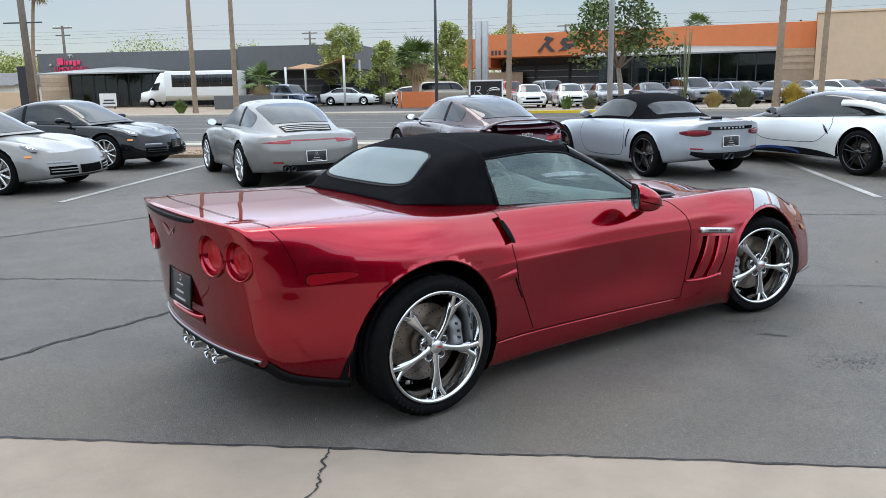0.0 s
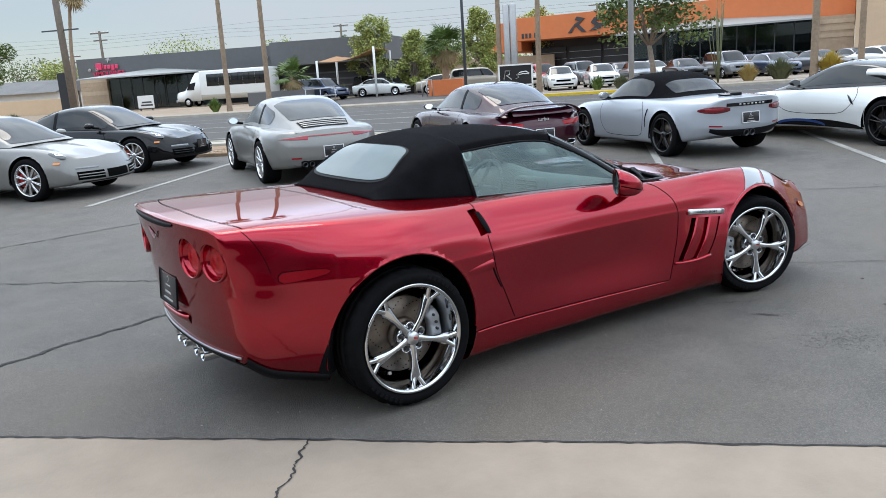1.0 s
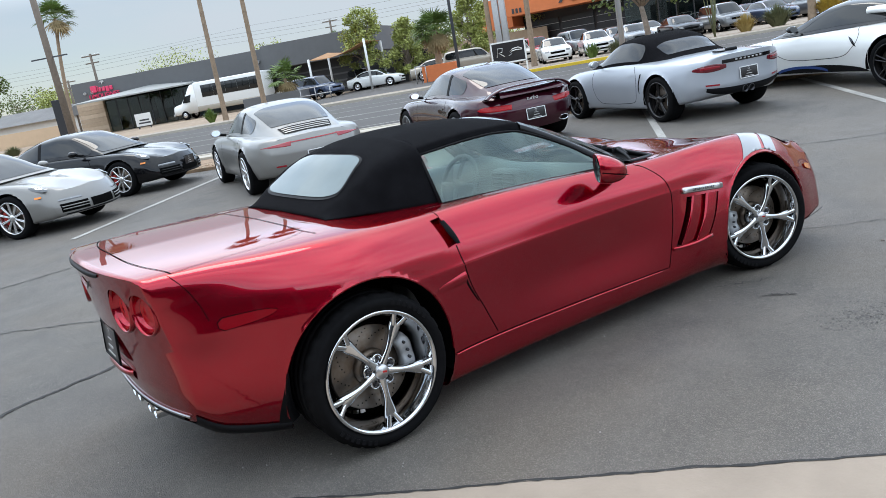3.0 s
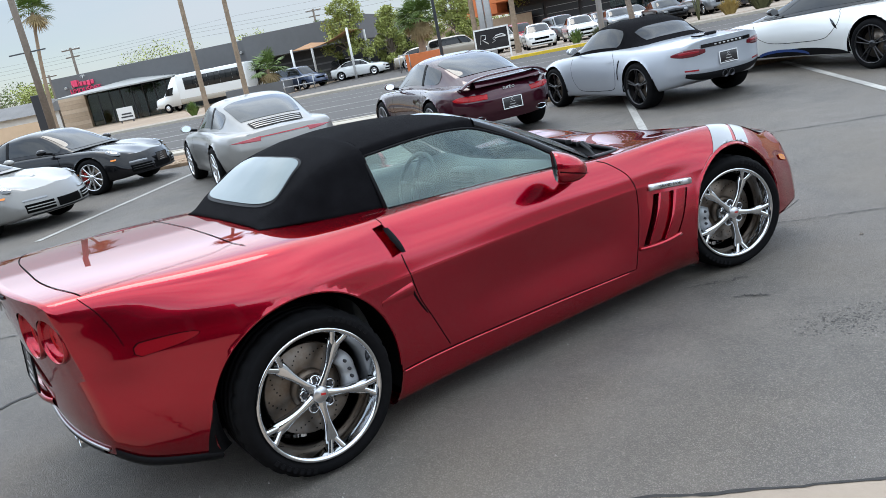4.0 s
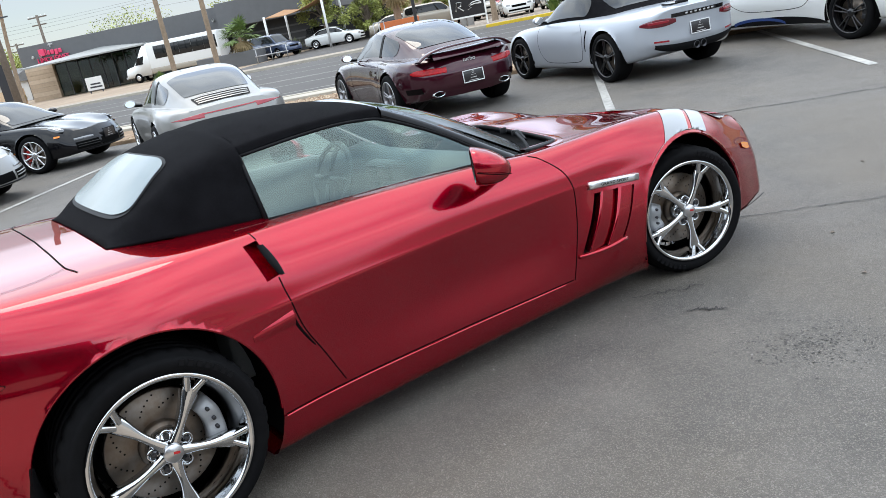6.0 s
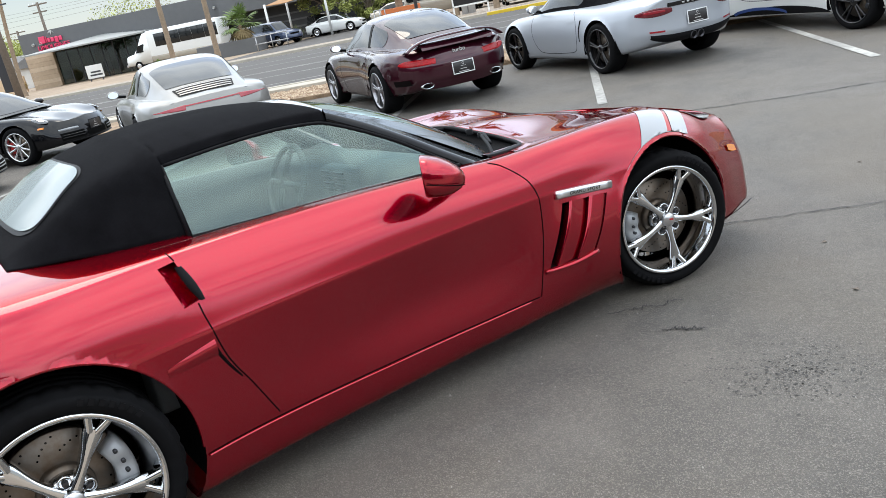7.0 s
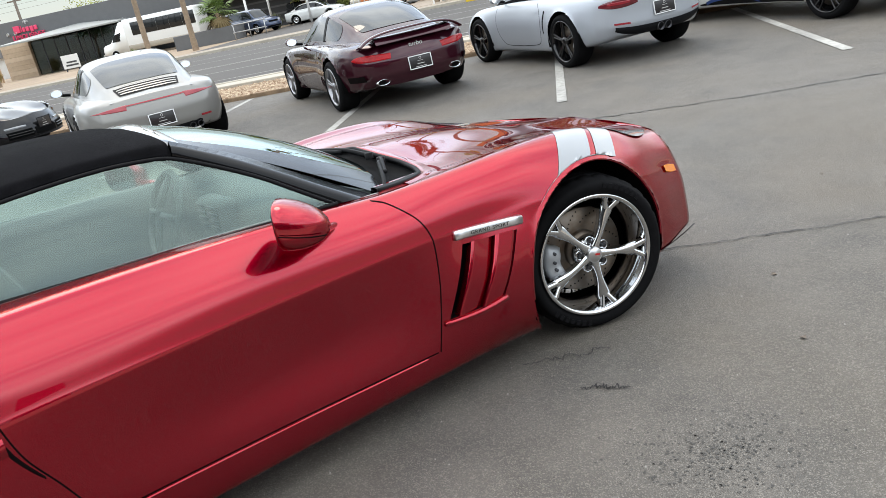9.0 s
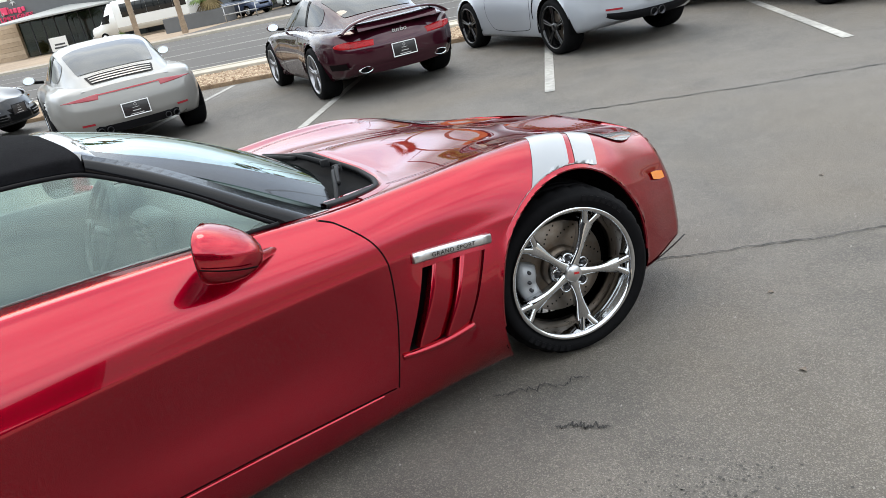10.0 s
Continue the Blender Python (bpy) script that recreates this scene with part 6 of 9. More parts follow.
def sports_car(name, label, paint, m, xs, rc, per, wb, tail, nose, cab, wheels, arch, roof=None, glass_side=(0.1, 1.7), screen=(1.3, 2.0), back=(-0.45, 0.35), n_st=110, sheen=DARK_GLASS, cab_range=None, split_roof=None):
    car = thing(name, label, "car", m, group="parked cars")
    sh = Shell(xs, rc, per)
    st = [xs[0] + (xs[-1] - xs[0]) * i / n_st for i in range(n_st + 1)]
    part("body", body_mesh(sh, st, tail, nose, [(0, wheels[0][0] + 0.008), (wb, wheels[1][0] + 0.008)], arch, None, 0.25, 0.35), paint, car)
    for s in (-1, 1):
        for wx, wz, wr in ((0, wheels[0][0], arch[0] + 0.012), (wb, wheels[1][0], arch[1] + 0.012)):
            bm = bmesh.new()
            well(bm, wx, wz, wr, s * (sh.side(wx, 0.6) - 0.03), s * 0.5, lo=0.26)
            part("wheel_liner", bm, WELL, car)
    r0, r1 = cab_range or (cab.xs[0], cab.xs[-1])
    part("roof", cab.skin(r0, r1, 0, 1, 0, nx=60), roof or paint, car, "" if roof is None else "black roof")
    for s in (-1, 1):
        bm = cab.skin(glass_side[0], glass_side[1], 0.07, 0.47, 0.005, nx=30, nt=8, both=False, round_=0.10)
        if s > 0:
            bm.transform(Matrix.Diagonal((1, -1, 1, 1)))
        part("side_window", bm, sheen, car)
    part("windscreen", cab.skin(screen[0], screen[1], 0.56, 1, 0.005, nx=14, round_=0.12), sheen, car)
    if back:
        part("rear_window", cab.skin(back[0], back[1], 0.56, 1, 0.006, nx=14, round_=0.18), sheen, car)
    return car, sh


def door_mirror(car, x, y, z, paint, s):
    bm = bmesh.new()
    rows = []
    for q, f in ((-0.055, 0.85), (-0.045, 1.0), (0.0, 0.95), (0.04, 0.72), (0.065, 0.4), (0.07, 0.03)):
        rows.append([(x + q - (0.012 * (1 - f * math.sin(a)) if q < -0.05 else 0), s * (y + 0.09 * f * math.cos(a)), z + 0.058 * f * math.sin(a)) for a in [2 * math.pi * k / 18 for k in range(18)]])
    grid(bm, rows, loop=True)
    mir = part("door_mirror", bm, paint, car)
    bm = bmesh.new()
    grid(bm, [[(x - 0.0552 - 0.012 * (1 - f * math.sin(a)), s * (y + 0.09 * f * math.cos(a)), z + 0.058 * f * math.sin(a)) for a in [2 * math.pi * k / 18 for k in range(18)]] for f in (0.82, 0.02)], loop=True)
    part("mirror_glass", bm, CHROME, mir)
    bm = bmesh.new()
    tube(bm, [(x + 0.01, s * (y - 0.03), z - 0.03), (x + 0.05, s * (y - 0.18), z - 0.06)], 0.022, 8)
    part("mirror_stalk", bm, BLACK_TRIM, mir)


# rear-engined coupes
def coupe_curves(wide):
    xs = [-0.88, -0.65, -0.35, 0.0, 0.4, 0.9, 1.5, 1.95, 2.2, 2.45, 2.8, 3.05, 3.25]
    w = wide
    c = [
        ([.50, .62, .72, .78, .74, .70, .70, .71, .74, .76, .74, .68, .60], [.30, .26, .23, .20, .18, .17, .17, .17, .18, .20, .20, .21, .23]),
        ([.57, .71, .81, .87, .82, .775, .77, .785, .82, .85, .83, .76, .67], [.32, .28, .25, .22, .20, .19, .19, .19, .20, .22, .22, .23, .25]),
        ([.64 * w, .785 * w, .87 * w, .915 * w, .875 * w, .825, .82, .83, .865, .89, .87, .80, .71], [.44, .42, .40, .38, .36, .35, .34, .34, .35, .38, .36, .36, .36]),
        ([.645 * w, .80 * w, .885 * w, .925 * w, .89 * w, .855, .85, .855, .875, .89, .865, .79, .69], [.60, .60, .59, .57, .56, .56, .56, .56, .56, .56, .53, .50, .47]),
        ([.62, .765, .83, .845, .825, .81, .815, .82, .825, .825, .79, .71, .60], [.74, .765, .785, .79, .785, .78, .775, .765, .76, .75, .69, .62, .56]),
        ([.54, .65, .70, .72, .73, .74, .745, .74, .73, .72, .68, .60, .50], [.775, .81, .835, .845, .85, .85, .84, .82, .81, .795, .735, .665, .60]),
        ([.35, .37, .38, .38, .38, .38, .38, .38, .38, .37, .35, .32, .27], [.805, .845, .88, .90, .90, .90, .88, .83, .795, .765, .71, .65, .60]),
        ([0] * 13, [.815, .86, .895, .915, .915, .91, .89, .845, .81, .785, .735, .675, .62]),
    ]
    return xs, c, [2, 4, 5, 5, 4, 4, 4]


def coupe_tail(y, z):
    return -0.985 + 0.15 * (y / 0.645) ** 2.6 + 0.14 * max(0, (z - 0.58) / 0.24) ** 1.5 + 0.05 * max(0, (0.42 - z) / 0.12)


def coupe_nose(y, z):
    return 3.42 - 0.24 * (y / 0.68) ** 2.2 - 0.16 * max(0, (z - 0.34) / 0.28) ** 1.5 - 0.04 * max(0, (0.27 - z) / 0.05)


def coupe_cabin():
    return Cabin([-0.80, -0.45, -0.1, 0.3, 0.65, 0.95, 1.25, 1.55, 1.85, 2.08],
                 [.80, .955, 1.085, 1.205, 1.275, 1.295, 1.265, 1.150, .985, .842],
                 [.40, .47, .515, .545, .555, .553, .545, .570, .620, .655],
                 [.50, .58, .65, .70, .725, .735, .74, .74, .725, .70],
                 [.795, .845, .855, .855, .855, .855, .852, .845, .835, .825])


def coupe(name, label, paint, m, wide=1.0, kind="", spokes=5, split=0.0, wheel_mat=ALLOY, caliper=CALIPER, plate=True):
    xs, rc, per = coupe_curves(wide)
    car, sh = sports_car(name, label, paint, m, xs, rc, per, 2.45, coupe_tail, coupe_nose, coupe_cabin(), [(0.335, 0), (0.33, 0)], [0.375, 0.365],
                         glass_side=(0.05, 1.80), screen=(1.30, 2.03), back=(-0.42, 0.42))
    hw = sh.side(0, 0.5)
    for s in (-1, 1):
        alloy_wheel(car, 0, s * (hw - 0.012), 0.335, 0.335, 0.28, 0.25, s, spokes, split, wheel_mat, caliper)
        alloy_wheel(car, 2.45, s * (sh.side(2.45, 0.5) - 0.02), 0.33, 0.33, 0.23, 0.245, s, spokes, split, wheel_mat, caliper)
        door_mirror(car, 1.62, 0.93, 0.93, paint, s)
        # door and lid gaps
        for pts in ([(0.50, 0.84), (0.47, 0.70), (0.52, 0.45), (0.62, 0.27)], [(1.80, 0.80), (1.84, 0.65), (1.82, 0.42), (1.78, 0.24)]):
            bm = flank_line(sh, pts, 0.008, 0.002, 5)
            if s > 0:
                bm.transform(Matrix.Diagonal((1, -1, 1, 1)))
            part("panel_gap", bm, SEAM, car)
        bm = decal(sh, [[(0.56 + 0.16 * t, 0.70 + 0.014 * k) for k in (-1, 0, 1)] for t in (0, 0.5, 1)], 0.014)
        if s > 0:
            bm.transform(Matrix.Diagonal((1, -1, 1, 1)))
        part("door_handle", bm, paint, car)
        # window divider pillar
        bm = coupe_cabin().skin(0.56, 0.63, 0.05, 0.49, 0.009, nx=2, nt=8, both=False)
        if s > 0:
            bm.transform(Matrix.Diagonal((1, -1, 1, 1)))
        part("window_pillar", bm, BLACK_TRIM, car)
        # headlamps, front indicators
        bm = bmesh.new()
        rows = []
        for r_ in (1.0, 0.75, 0.45, 0.02):
            row = []
            for k in range(20):
                a = 2 * math.pi * k / 20
                x, t = 2.92 + 0.135 * r_ * math.cos(a) , 0.635 + 0.072 * r_ * math.sin(a) - 0.02 * math.cos(a) * r_
                p = sh.at(x, t)
                o = 0.004 + 0.016 * (1 - r_ * r_)
                row.append((x + o * 0.5, s * (p[0] + o * 0.5), p[1] + o * 0.7))
            rows.append(row)
        grid(bm, rows, loop=True)
        head = part("headlamp", bm, HEAD_LENS, car, "oval clear headlamp")
        for cx_, ct_, rr in ((2.945, 0.632, 0.42), (2.87, 0.655, 0.28)):
            bm = bmesh.new()
            rows = []
            for r_ in (1.0, 0.8, 0.5, 0.02):
                row = []
                for k in range(16):
                    a = 2 * math.pi * k / 16
                    x, t = cx_ + 0.12 * rr * r_ * math.cos(a), ct_ + 0.066 * rr * r_ * math.sin(a)
                    p = sh.at(x, t)
                    o = 0.020 - (0.006 if r_ < 0.6 else 0.0)
                    row.append((x + o * 0.5, s * (p[0] + o * 0.5), p[1] + o * 0.7))
                rows.append(row)
            grid(bm, rows, loop=True)
            part("reflector_bowl", bm, CHROME, head)
        bm = decal(sh, [[(2.92 + 0.09 * t, 0.565 + 0.014 * k) for k in (-1, 0, 1)] for t in (0, 0.5, 1)], 0.004)
        if s > 0:
            bm.transform(Matrix.Diagonal((1, -1, 1, 1)))
        part("front_marker", bm, AMBER, car)
    # front air intakes, lamps and lip
    for yc, hw_ in ((-0.47, 0.19), (0.47, 0.19), (0.0, 0.23)):
        bm = bmesh.new()
        grid(bm, [[(coupe_nose(abs(yc + hw_ * q), z) + 0.004, yc + hw_ * q, z + 0.02 * abs(yc + hw_ * q)) for q in (-1, -0.92, -0.5, 0, 0.5, 0.92, 1)] for z in (0.275, 0.29, 0.34, 0.385, 0.40)])
        part("front_intake", bm, WELL, car)
        for z in ((0.318, 0.358) if yc else ()):
            bm = bmesh.new()
            grid(bm, [[(coupe_nose(abs(yc + hw_ * q), z + h) + o, yc + hw_ * q, z + h + 0.02 * abs(yc + hw_ * q)) for q in (-0.95, -0.5, 0, 0.5, 0.95)] for h, o in ((-0.008, 0.006), (-0.006, 0.016), (0.006, 0.016), (0.008, 0.006))])
            part("intake_slat", bm, paint, car)
    for s in (-1, 1):
        bm = bmesh.new()
        grid(bm, [[(coupe_nose(abs(0.34 + 0.31 * q), 0.455) + 0.010 - 0.012 * abs(h), s * (0.34 + 0.31 * q), 0.455 + 0.010 * q + h * (0.026 - 0.012 * abs(q - 0.4))) for q in (0, 0.12, 0.3, 0.5, 0.7, 0.9, 1)] for h in (-1, -0.5, 0, 0.5, 1)])
        part("running_lamp", bm, CLEAR_LENS, car)
    bm = bmesh.new()
    grid(bm, [[(coupe_nose(abs(y), 0.25) + o, y, z) for y in [-0.62 + 1.24 * i / 16 for i in range(17)]] for z, o in ((0.262, 0.0), (0.256, 0.022), (0.246, 0.022), (0.238, -0.02))])
    part("front_lip", bm, BLACK_TRIM, car)
    if plate:
        show_plate(car, pose(coupe_nose(0, 0.42) + 0.015, 0, 0.45, 0, 0, 90), BLACK_TRIM)
    if kind == "wide_bar":
        # slim lamps joined by a red bar; vented lid; twin pipes
        for s in (-1, 1):
            bm = wrap_patch(car, s, 28.5, 60, lambda t: 0.716 - 0.010 * t, lambda t: 0.031 * (1 - t ** 1.3) + 0.001)
            part("tail_lamp", bm, RED_LENS, car, "slim red wedge tail lamp")
            part("reflector", tail_patch(coupe_tail, [[(s * (0.48 + 0.14 * t), 0.42 + 0.012 * h) for h in (-1, 1)] for t in (0, 0.5, 1)], 0.006), RED_LENS, car)
            for k in (0.40, 0.50):
                bm = bmesh.new()
                lathe(bm, [(0.036, 0.10), (0.037, 0), (0.033, -0.004), (0.030, 0.08), (0.001, 0.08)], 22)
                bm.transform(pose(-0.955, s * (k - 0.06), 0.325, 0, 0, -90))
                part("exhaust_tip", bm, DARK_METAL, car)
        part("light_bar", tail_patch(coupe_tail, [[(-0.41 + 0.82 * t, 0.735 + 0.008 * h) for h in (-1, 1)] for t in [i / 10 for i in range(11)]], 0.006), RED_LENS, car, "slim red light bar across the tail")
        part("lid_grille", coupe_cabin().skin(-0.70, -0.47, 0.60, 1, 0.006, nx=10, round_=0.15), BLACK_TRIM, car, "slatted black engine lid grille")
        for k in range(4):
            part("lid_slat", coupe_cabin().skin(-0.678 + 0.054 * k, -0.654 + 0.054 * k, 0.63, 1, 0.014, nx=2), paint, car)
    if kind == "winged":
        for s in (-1, 1):
            bm = wrap_patch(car, s, 27, 62, lambda t: 0.645 + 0.018 * t, lambda t: (0.034 + 0.016 * t) * max(0.02, 1 - t ** 5) ** 0.6)
            part("tail_lamp", bm, RED_LENS_LIT, car, "red and clear tail lamp")
            bm = bmesh.new()
            lathe(bm, [(0.052, 0.10), (0.054, 0), (0.047, -0.006), (0.042, 0.06), (0.001, 0.06)], 28)
            bm.transform(pose(-0.905, s * 0.50, 0.345, 0, 0, -90) @ Matrix.Diagonal((1.65, 1, 0.72, 1)))
            part("exhaust_tip", bm, CHROME, car, "oval chrome exhaust tip")
            bm = bmesh.new()
            lathe(bm, [(0.043, 0.012), (0.001, 0.012)], 28)
            bm.transform(pose(-0.905, s * 0.50, 0.345, 0, 0, -90) @ Matrix.Diagonal((1.65, 1, 0.72, 1)))
            part("exhaust_bore", bm, WELL, car)
            bm = decal(sh, [[(-0.80 + 0.27 * t, 0.42 + 0.038 * h) for h in (-1, 0, 1)] for t in (0, 0.5, 1)], 0.004)
            if s > 0:
                bm.transform(Matrix.Diagonal((1, -1, 1, 1)))
            part("side_outlet", bm, SEAM, car)
        # rear wing on its base
        bm = bmesh.new()
        rows = []
        for i in range(25):
            y = -0.70 + 1.40 * i / 24
            e = 1 - (abs(y) / 0.70) ** 5
            xc = -0.90 + 0.10 * (y / 0.7) ** 2
            z = 0.925 - 0.115 * (1 - e) - 0.02 * (y / 0.7) ** 2
            rows.append([(xc - 0.10, y, z + 0.020), (xc - 0.02, y, z + 0.028), (xc + 0.10, y, z + 0.008), (xc + 0.10, y, z - 0.006), (xc - 0.02, y, z - 0.002), (xc - 0.10, y, z + 0.004)])
        grid(bm, rows, loop=True)
        part("rear_wing", bm, paint, car, "fixed maroon rear wing")
        bm = bmesh.new()
        rows = []
        for i in range(17):
            y = -0.52 + 1.04 * i / 16
            rows.append([(-0.96, y, 0.80), (-0.93, y, 0.86), (-0.78, y, 0.885), (-0.62, y, 0.87)])
        grid(bm, rows)
        part("wing_base", bm, paint, car)
        word("turbo", 0.085, car, pose(coupe_tail(0, 0.725) - 0.012, 0, 0.725, 0, 0, -90) @ pose(0, 0, 0, 58, 0, 0), PLATE_TEXT, extrude=0.001, shear=0.3)
    if kind:
        show_plate(car, pose(-0.998, 0, 0.50, 0, 0, -90) @ pose(0, 0, 0, -4, 0, 0))
        bm = bmesh.new()
        grid(bm, [[(coupe_tail(abs(y), z) - 0.004 - 0.004 * (z < 0.36), y, z + 0.03 * (y / 0.58) ** 4) for y in (-0.58, -0.45, -0.3, -0.15, 0, 0.15, 0.3, 0.45, 0.58)] for z in (0.28, 0.32, 0.355, 0.375)])
        part("rear_valance", bm, BLACK_TRIM if kind == "wide_bar" else paint, car)
    return car


def word(text, size, parent, m, material, name="lettering", extrude=0.004, shear=0.0):
    cu = bpy.data.curves.new(name, "FONT")
    cu.body, cu.size, cu.extrude, cu.align_x, cu.align_y = text, size, extrude, "CENTER", "CENTER"
    cu.shear = shear
    tmp_ = new(name, cu)
    me_ = bpy.data.meshes.new_from_object(tmp_.evaluated_get(bpy.context.evaluated_depsgraph_get()))
    bpy.data.objects.remove(tmp_)
    me_.materials.clear()
    me_.materials.append(material)
    ob = new(name, me_)
    ob.parent = parent
    ob.matrix_local = m
    return ob


coupe("coupe_car", "silver metallic coupe with red light bar across tail", SILVER, place_car(3.55, 7.78, 82.0), 1.0, "wide_bar", 10, 0.0, ALLOY)
coupe("coupe_car", "dark maroon coupe with fixed rear wing and oval exhausts", MAROON, place_car(6.50, 6.28, 77.5), 1.0, "winged", 5, 0.028, GREY_ALLOY, RED_CALIPER)
_f = Vector((math.cos(radians(-50)), math.sin(radians(-50)), 0))
_p = Vector((2.32, 12.45, 0)) - _f * 2.45
coupe("coupe_car", "glossy black coupe parked nose into the lot", BLACK_PAINT, place_car(_p.x, _p.y, -50), 0.98, "", 10, 0.0, ALLOY, RED_CALIPER)
_p = Vector((0.22, 10.05, 0)) - _f * 2.45
coupe("coupe_car", "silver coupe parked nose into the lot", SILVER, place_car(_p.x, _p.y, -50), 0.98, "", 10, 0.012, ALLOY, RED_CALIPER, False)


def roadster():
    """Silver mid-engined roadster with a black soft top."""
    xs = [-0.80, -0.60, -0.35, 0.0, 0.4, 0.9, 1.5, 1.95, 2.2, 2.475, 2.8, 3.05, 3.22]
    rc = [
        ([.50, .62, .72, .78, .74, .70, .70, .71, .74, .76, .74, .68, .60], [.34, .28, .24, .20, .18, .17, .17, .17, .18, .20, .20, .21, .23]),
        ([.58, .72, .81, .86, .82, .775, .77, .785, .82, .85, .83, .76, .67], [.36, .30, .26, .22, .20, .19, .19, .19, .20, .22, .22, .23, .25]),
        ([.655, .80, .87, .905, .87, .825, .82, .83, .865, .885, .865, .80, .71], [.46, .43, .40, .38, .36, .35, .34, .34, .35, .38, .36, .36, .36]),
        ([.665, .81, .885, .915, .885, .855, .85, .855, .87, .885, .86, .79, .69], [.62, .61, .60, .58, .57, .57, .57, .57, .57, .56, .53, .50, .47]),
        ([.635, .77, .83, .85, .83, .81, .815, .82, .825, .825, .79, .71, .60], [.79, .80, .81, .815, .81, .80, .79, .775, .765, .75, .69, .62, .56]),
        ([.55, .65, .70, .72, .73, .74, .745, .74, .73, .72, .68, .60, .50], [.845, .855, .865, .87, .87, .87, .855, .83, .815, .795, .735, .665, .60]),
        ([.35, .37, .38, .38, .38, .38, .38, .38, .38, .37, .35, .32, .27], [.875, .885, .895, .90, .90, .90, .88, .83, .795, .765, .71, .65, .60]),
        ([0] * 13, [.88, .892, .90, .905, .905, .90, .89, .845, .81, .785, .735, .675, .62]),
    ]
    cab = Cabin([0.08, 0.25, 0.5, 0.75, 1.0, 1.25, 1.5, 1.75, 1.98, 2.12],
                [.89, .98, 1.135, 1.235, 1.275, 1.27, 1.20, 1.055, .915, .842],
                [.44, .48, .515, .54, .545, .54, .555, .60, .64, .655],
                [.55, .62, .68, .72, .735, .74, .74, .735, .72, .70],
                [.88, .875, .87, .868, .866, .862, .856, .845, .835, .825])

    def tail(y, z):
        return -0.935 + 0.16 * (y / 0.665) ** 2.6 - 0.03 * max(0, (z - 0.6) / 0.28) + 0.05 * max(0, (0.46 - z) / 0.12)
    car, sh = sports_car("roadster_car", "silver roadster with closed black soft top and black wheels", GT_SILVER, place_car(8.83, 4.27, 76.5), xs, rc, [2, 4, 5, 5, 4, 4, 4], 2.475, tail, coupe_nose, cab,
                         [(0.34, 0), (0.335, 0)], [0.378, 0.37], roof=CLOTH, glass_side=(0.62, 1.88), screen=(1.36, 2.08), back=(0.22, 0.52))
    for s in (-1, 1):
        alloy_wheel(car, 0, s * 0.90, 0.34, 0.34, 0.27, 0.265, s, 5, 0.022, BLACK_GLOSS, CALIPER)
        alloy_wheel(car, 2.475, s * 0.875, 0.335, 0.335, 0.24, 0.26, s, 5, 0.022, BLACK_GLOSS, RED_CALIPER)
        door_mirror(car, 1.66, 0.93, 0.94, GT_SILVER, s)
        fl = (lambda b: b.transform(Matrix.Diagonal((1, -1, 1, 1)))) if s > 0 else (lambda b: None)
        for pts in ([(0.66, 0.84), (0.58, 0.70), (0.57, 0.50), (0.70, 0.30), (1.2, 0.26)], [(1.84, 0.80), (1.88, 0.65), (1.84, 0.42), (1.70, 0.28), (1.2, 0.26)]):
            bm = flank_line(sh, pts, 0.008, 0.002, 6)
            fl(bm)
            part("panel_gap", bm, SEAM, car)
        bm = decal(sh, [[(0.435 + 0.055 * k + 0.02 * math.sin(math.pi * k) + (0.036 - 0.014 * k) * (t - 0.5) * (0.5 if k in (0, 1) else 1), 0.735 - 0.30 * k) for t in (0, 0.5, 1)] for k in (0, 0.06, 0.2, 0.4, 0.6, 0.8, 0.94, 1)], 0.003)
        fl(bm)
        part("side_intake", bm, WELL, car, "slim black intake ahead of the rear wheel")
        bm = flank_line(sh, [(0.455, 0.74), (0.475, 0.66), (0.515, 0.55), (0.52, 0.43)], 0.008, 0.009, 5)
        fl(bm)
        part("intake_blade", bm, GT_SILVER, car)
        bm = decal(sh, [[(0.66 + 0.18 * t, 0.715 + 0.014 * k) for k in (-1, 0, 1)] for t in (0, 0.5, 1)], 0.014)
        fl(bm)
        part("door_handle", bm, GT_SILVER, car)
        bm = wrap_patch(car, s, 28, 61, lambda t: 0.722 - 0.004 * t, lambda t: 0.052 * max(0.02, math.sin(math.pi * (0.10 + 0.86 * t))) ** 0.7)
        lamp = part("tail_lamp", bm, DARK_LENS, car, "dark red teardrop tail lamp")
        part("lamp_core", wrap_patch(car, s, 34, 54, lambda t: 0.726, lambda t: 0.020 * max(0.05, math.sin(math.pi * (0.1 + 0.8 * t))) ** 0.5, 0.008), RED_LENS, lamp)
        part("reflector", tail_patch(tail, [[(s * (0.46 + 0.18 * t), 0.475 + 0.011 * h + 0.012 * t) for h in (-1, 1)] for t in (0, 0.5, 1)], 0.006), RED_LENS, car)
    part("spoiler_strip", tail_patch(tail, [[(-0.42 + 0.84 * t, 0.785 + 0.024 * h) for h in (-1, 0, 1)] for t in [i / 12 for i in range(13)]], 0.008), BLACK_GLOSS, car, "black lettered strip between the tail lamps")
    bm = bmesh.new()
    for i in range(7):
        y = -0.21 + 0.07 * i
        box(bm, tail(abs(y), 0.785) - 0.012, y, 0.785, 0.003, 0.035, 0.02, 0.002)
    part("strip_lettering", bm, BRUSHED, car)
    bm = bmesh.new()
    rows = []
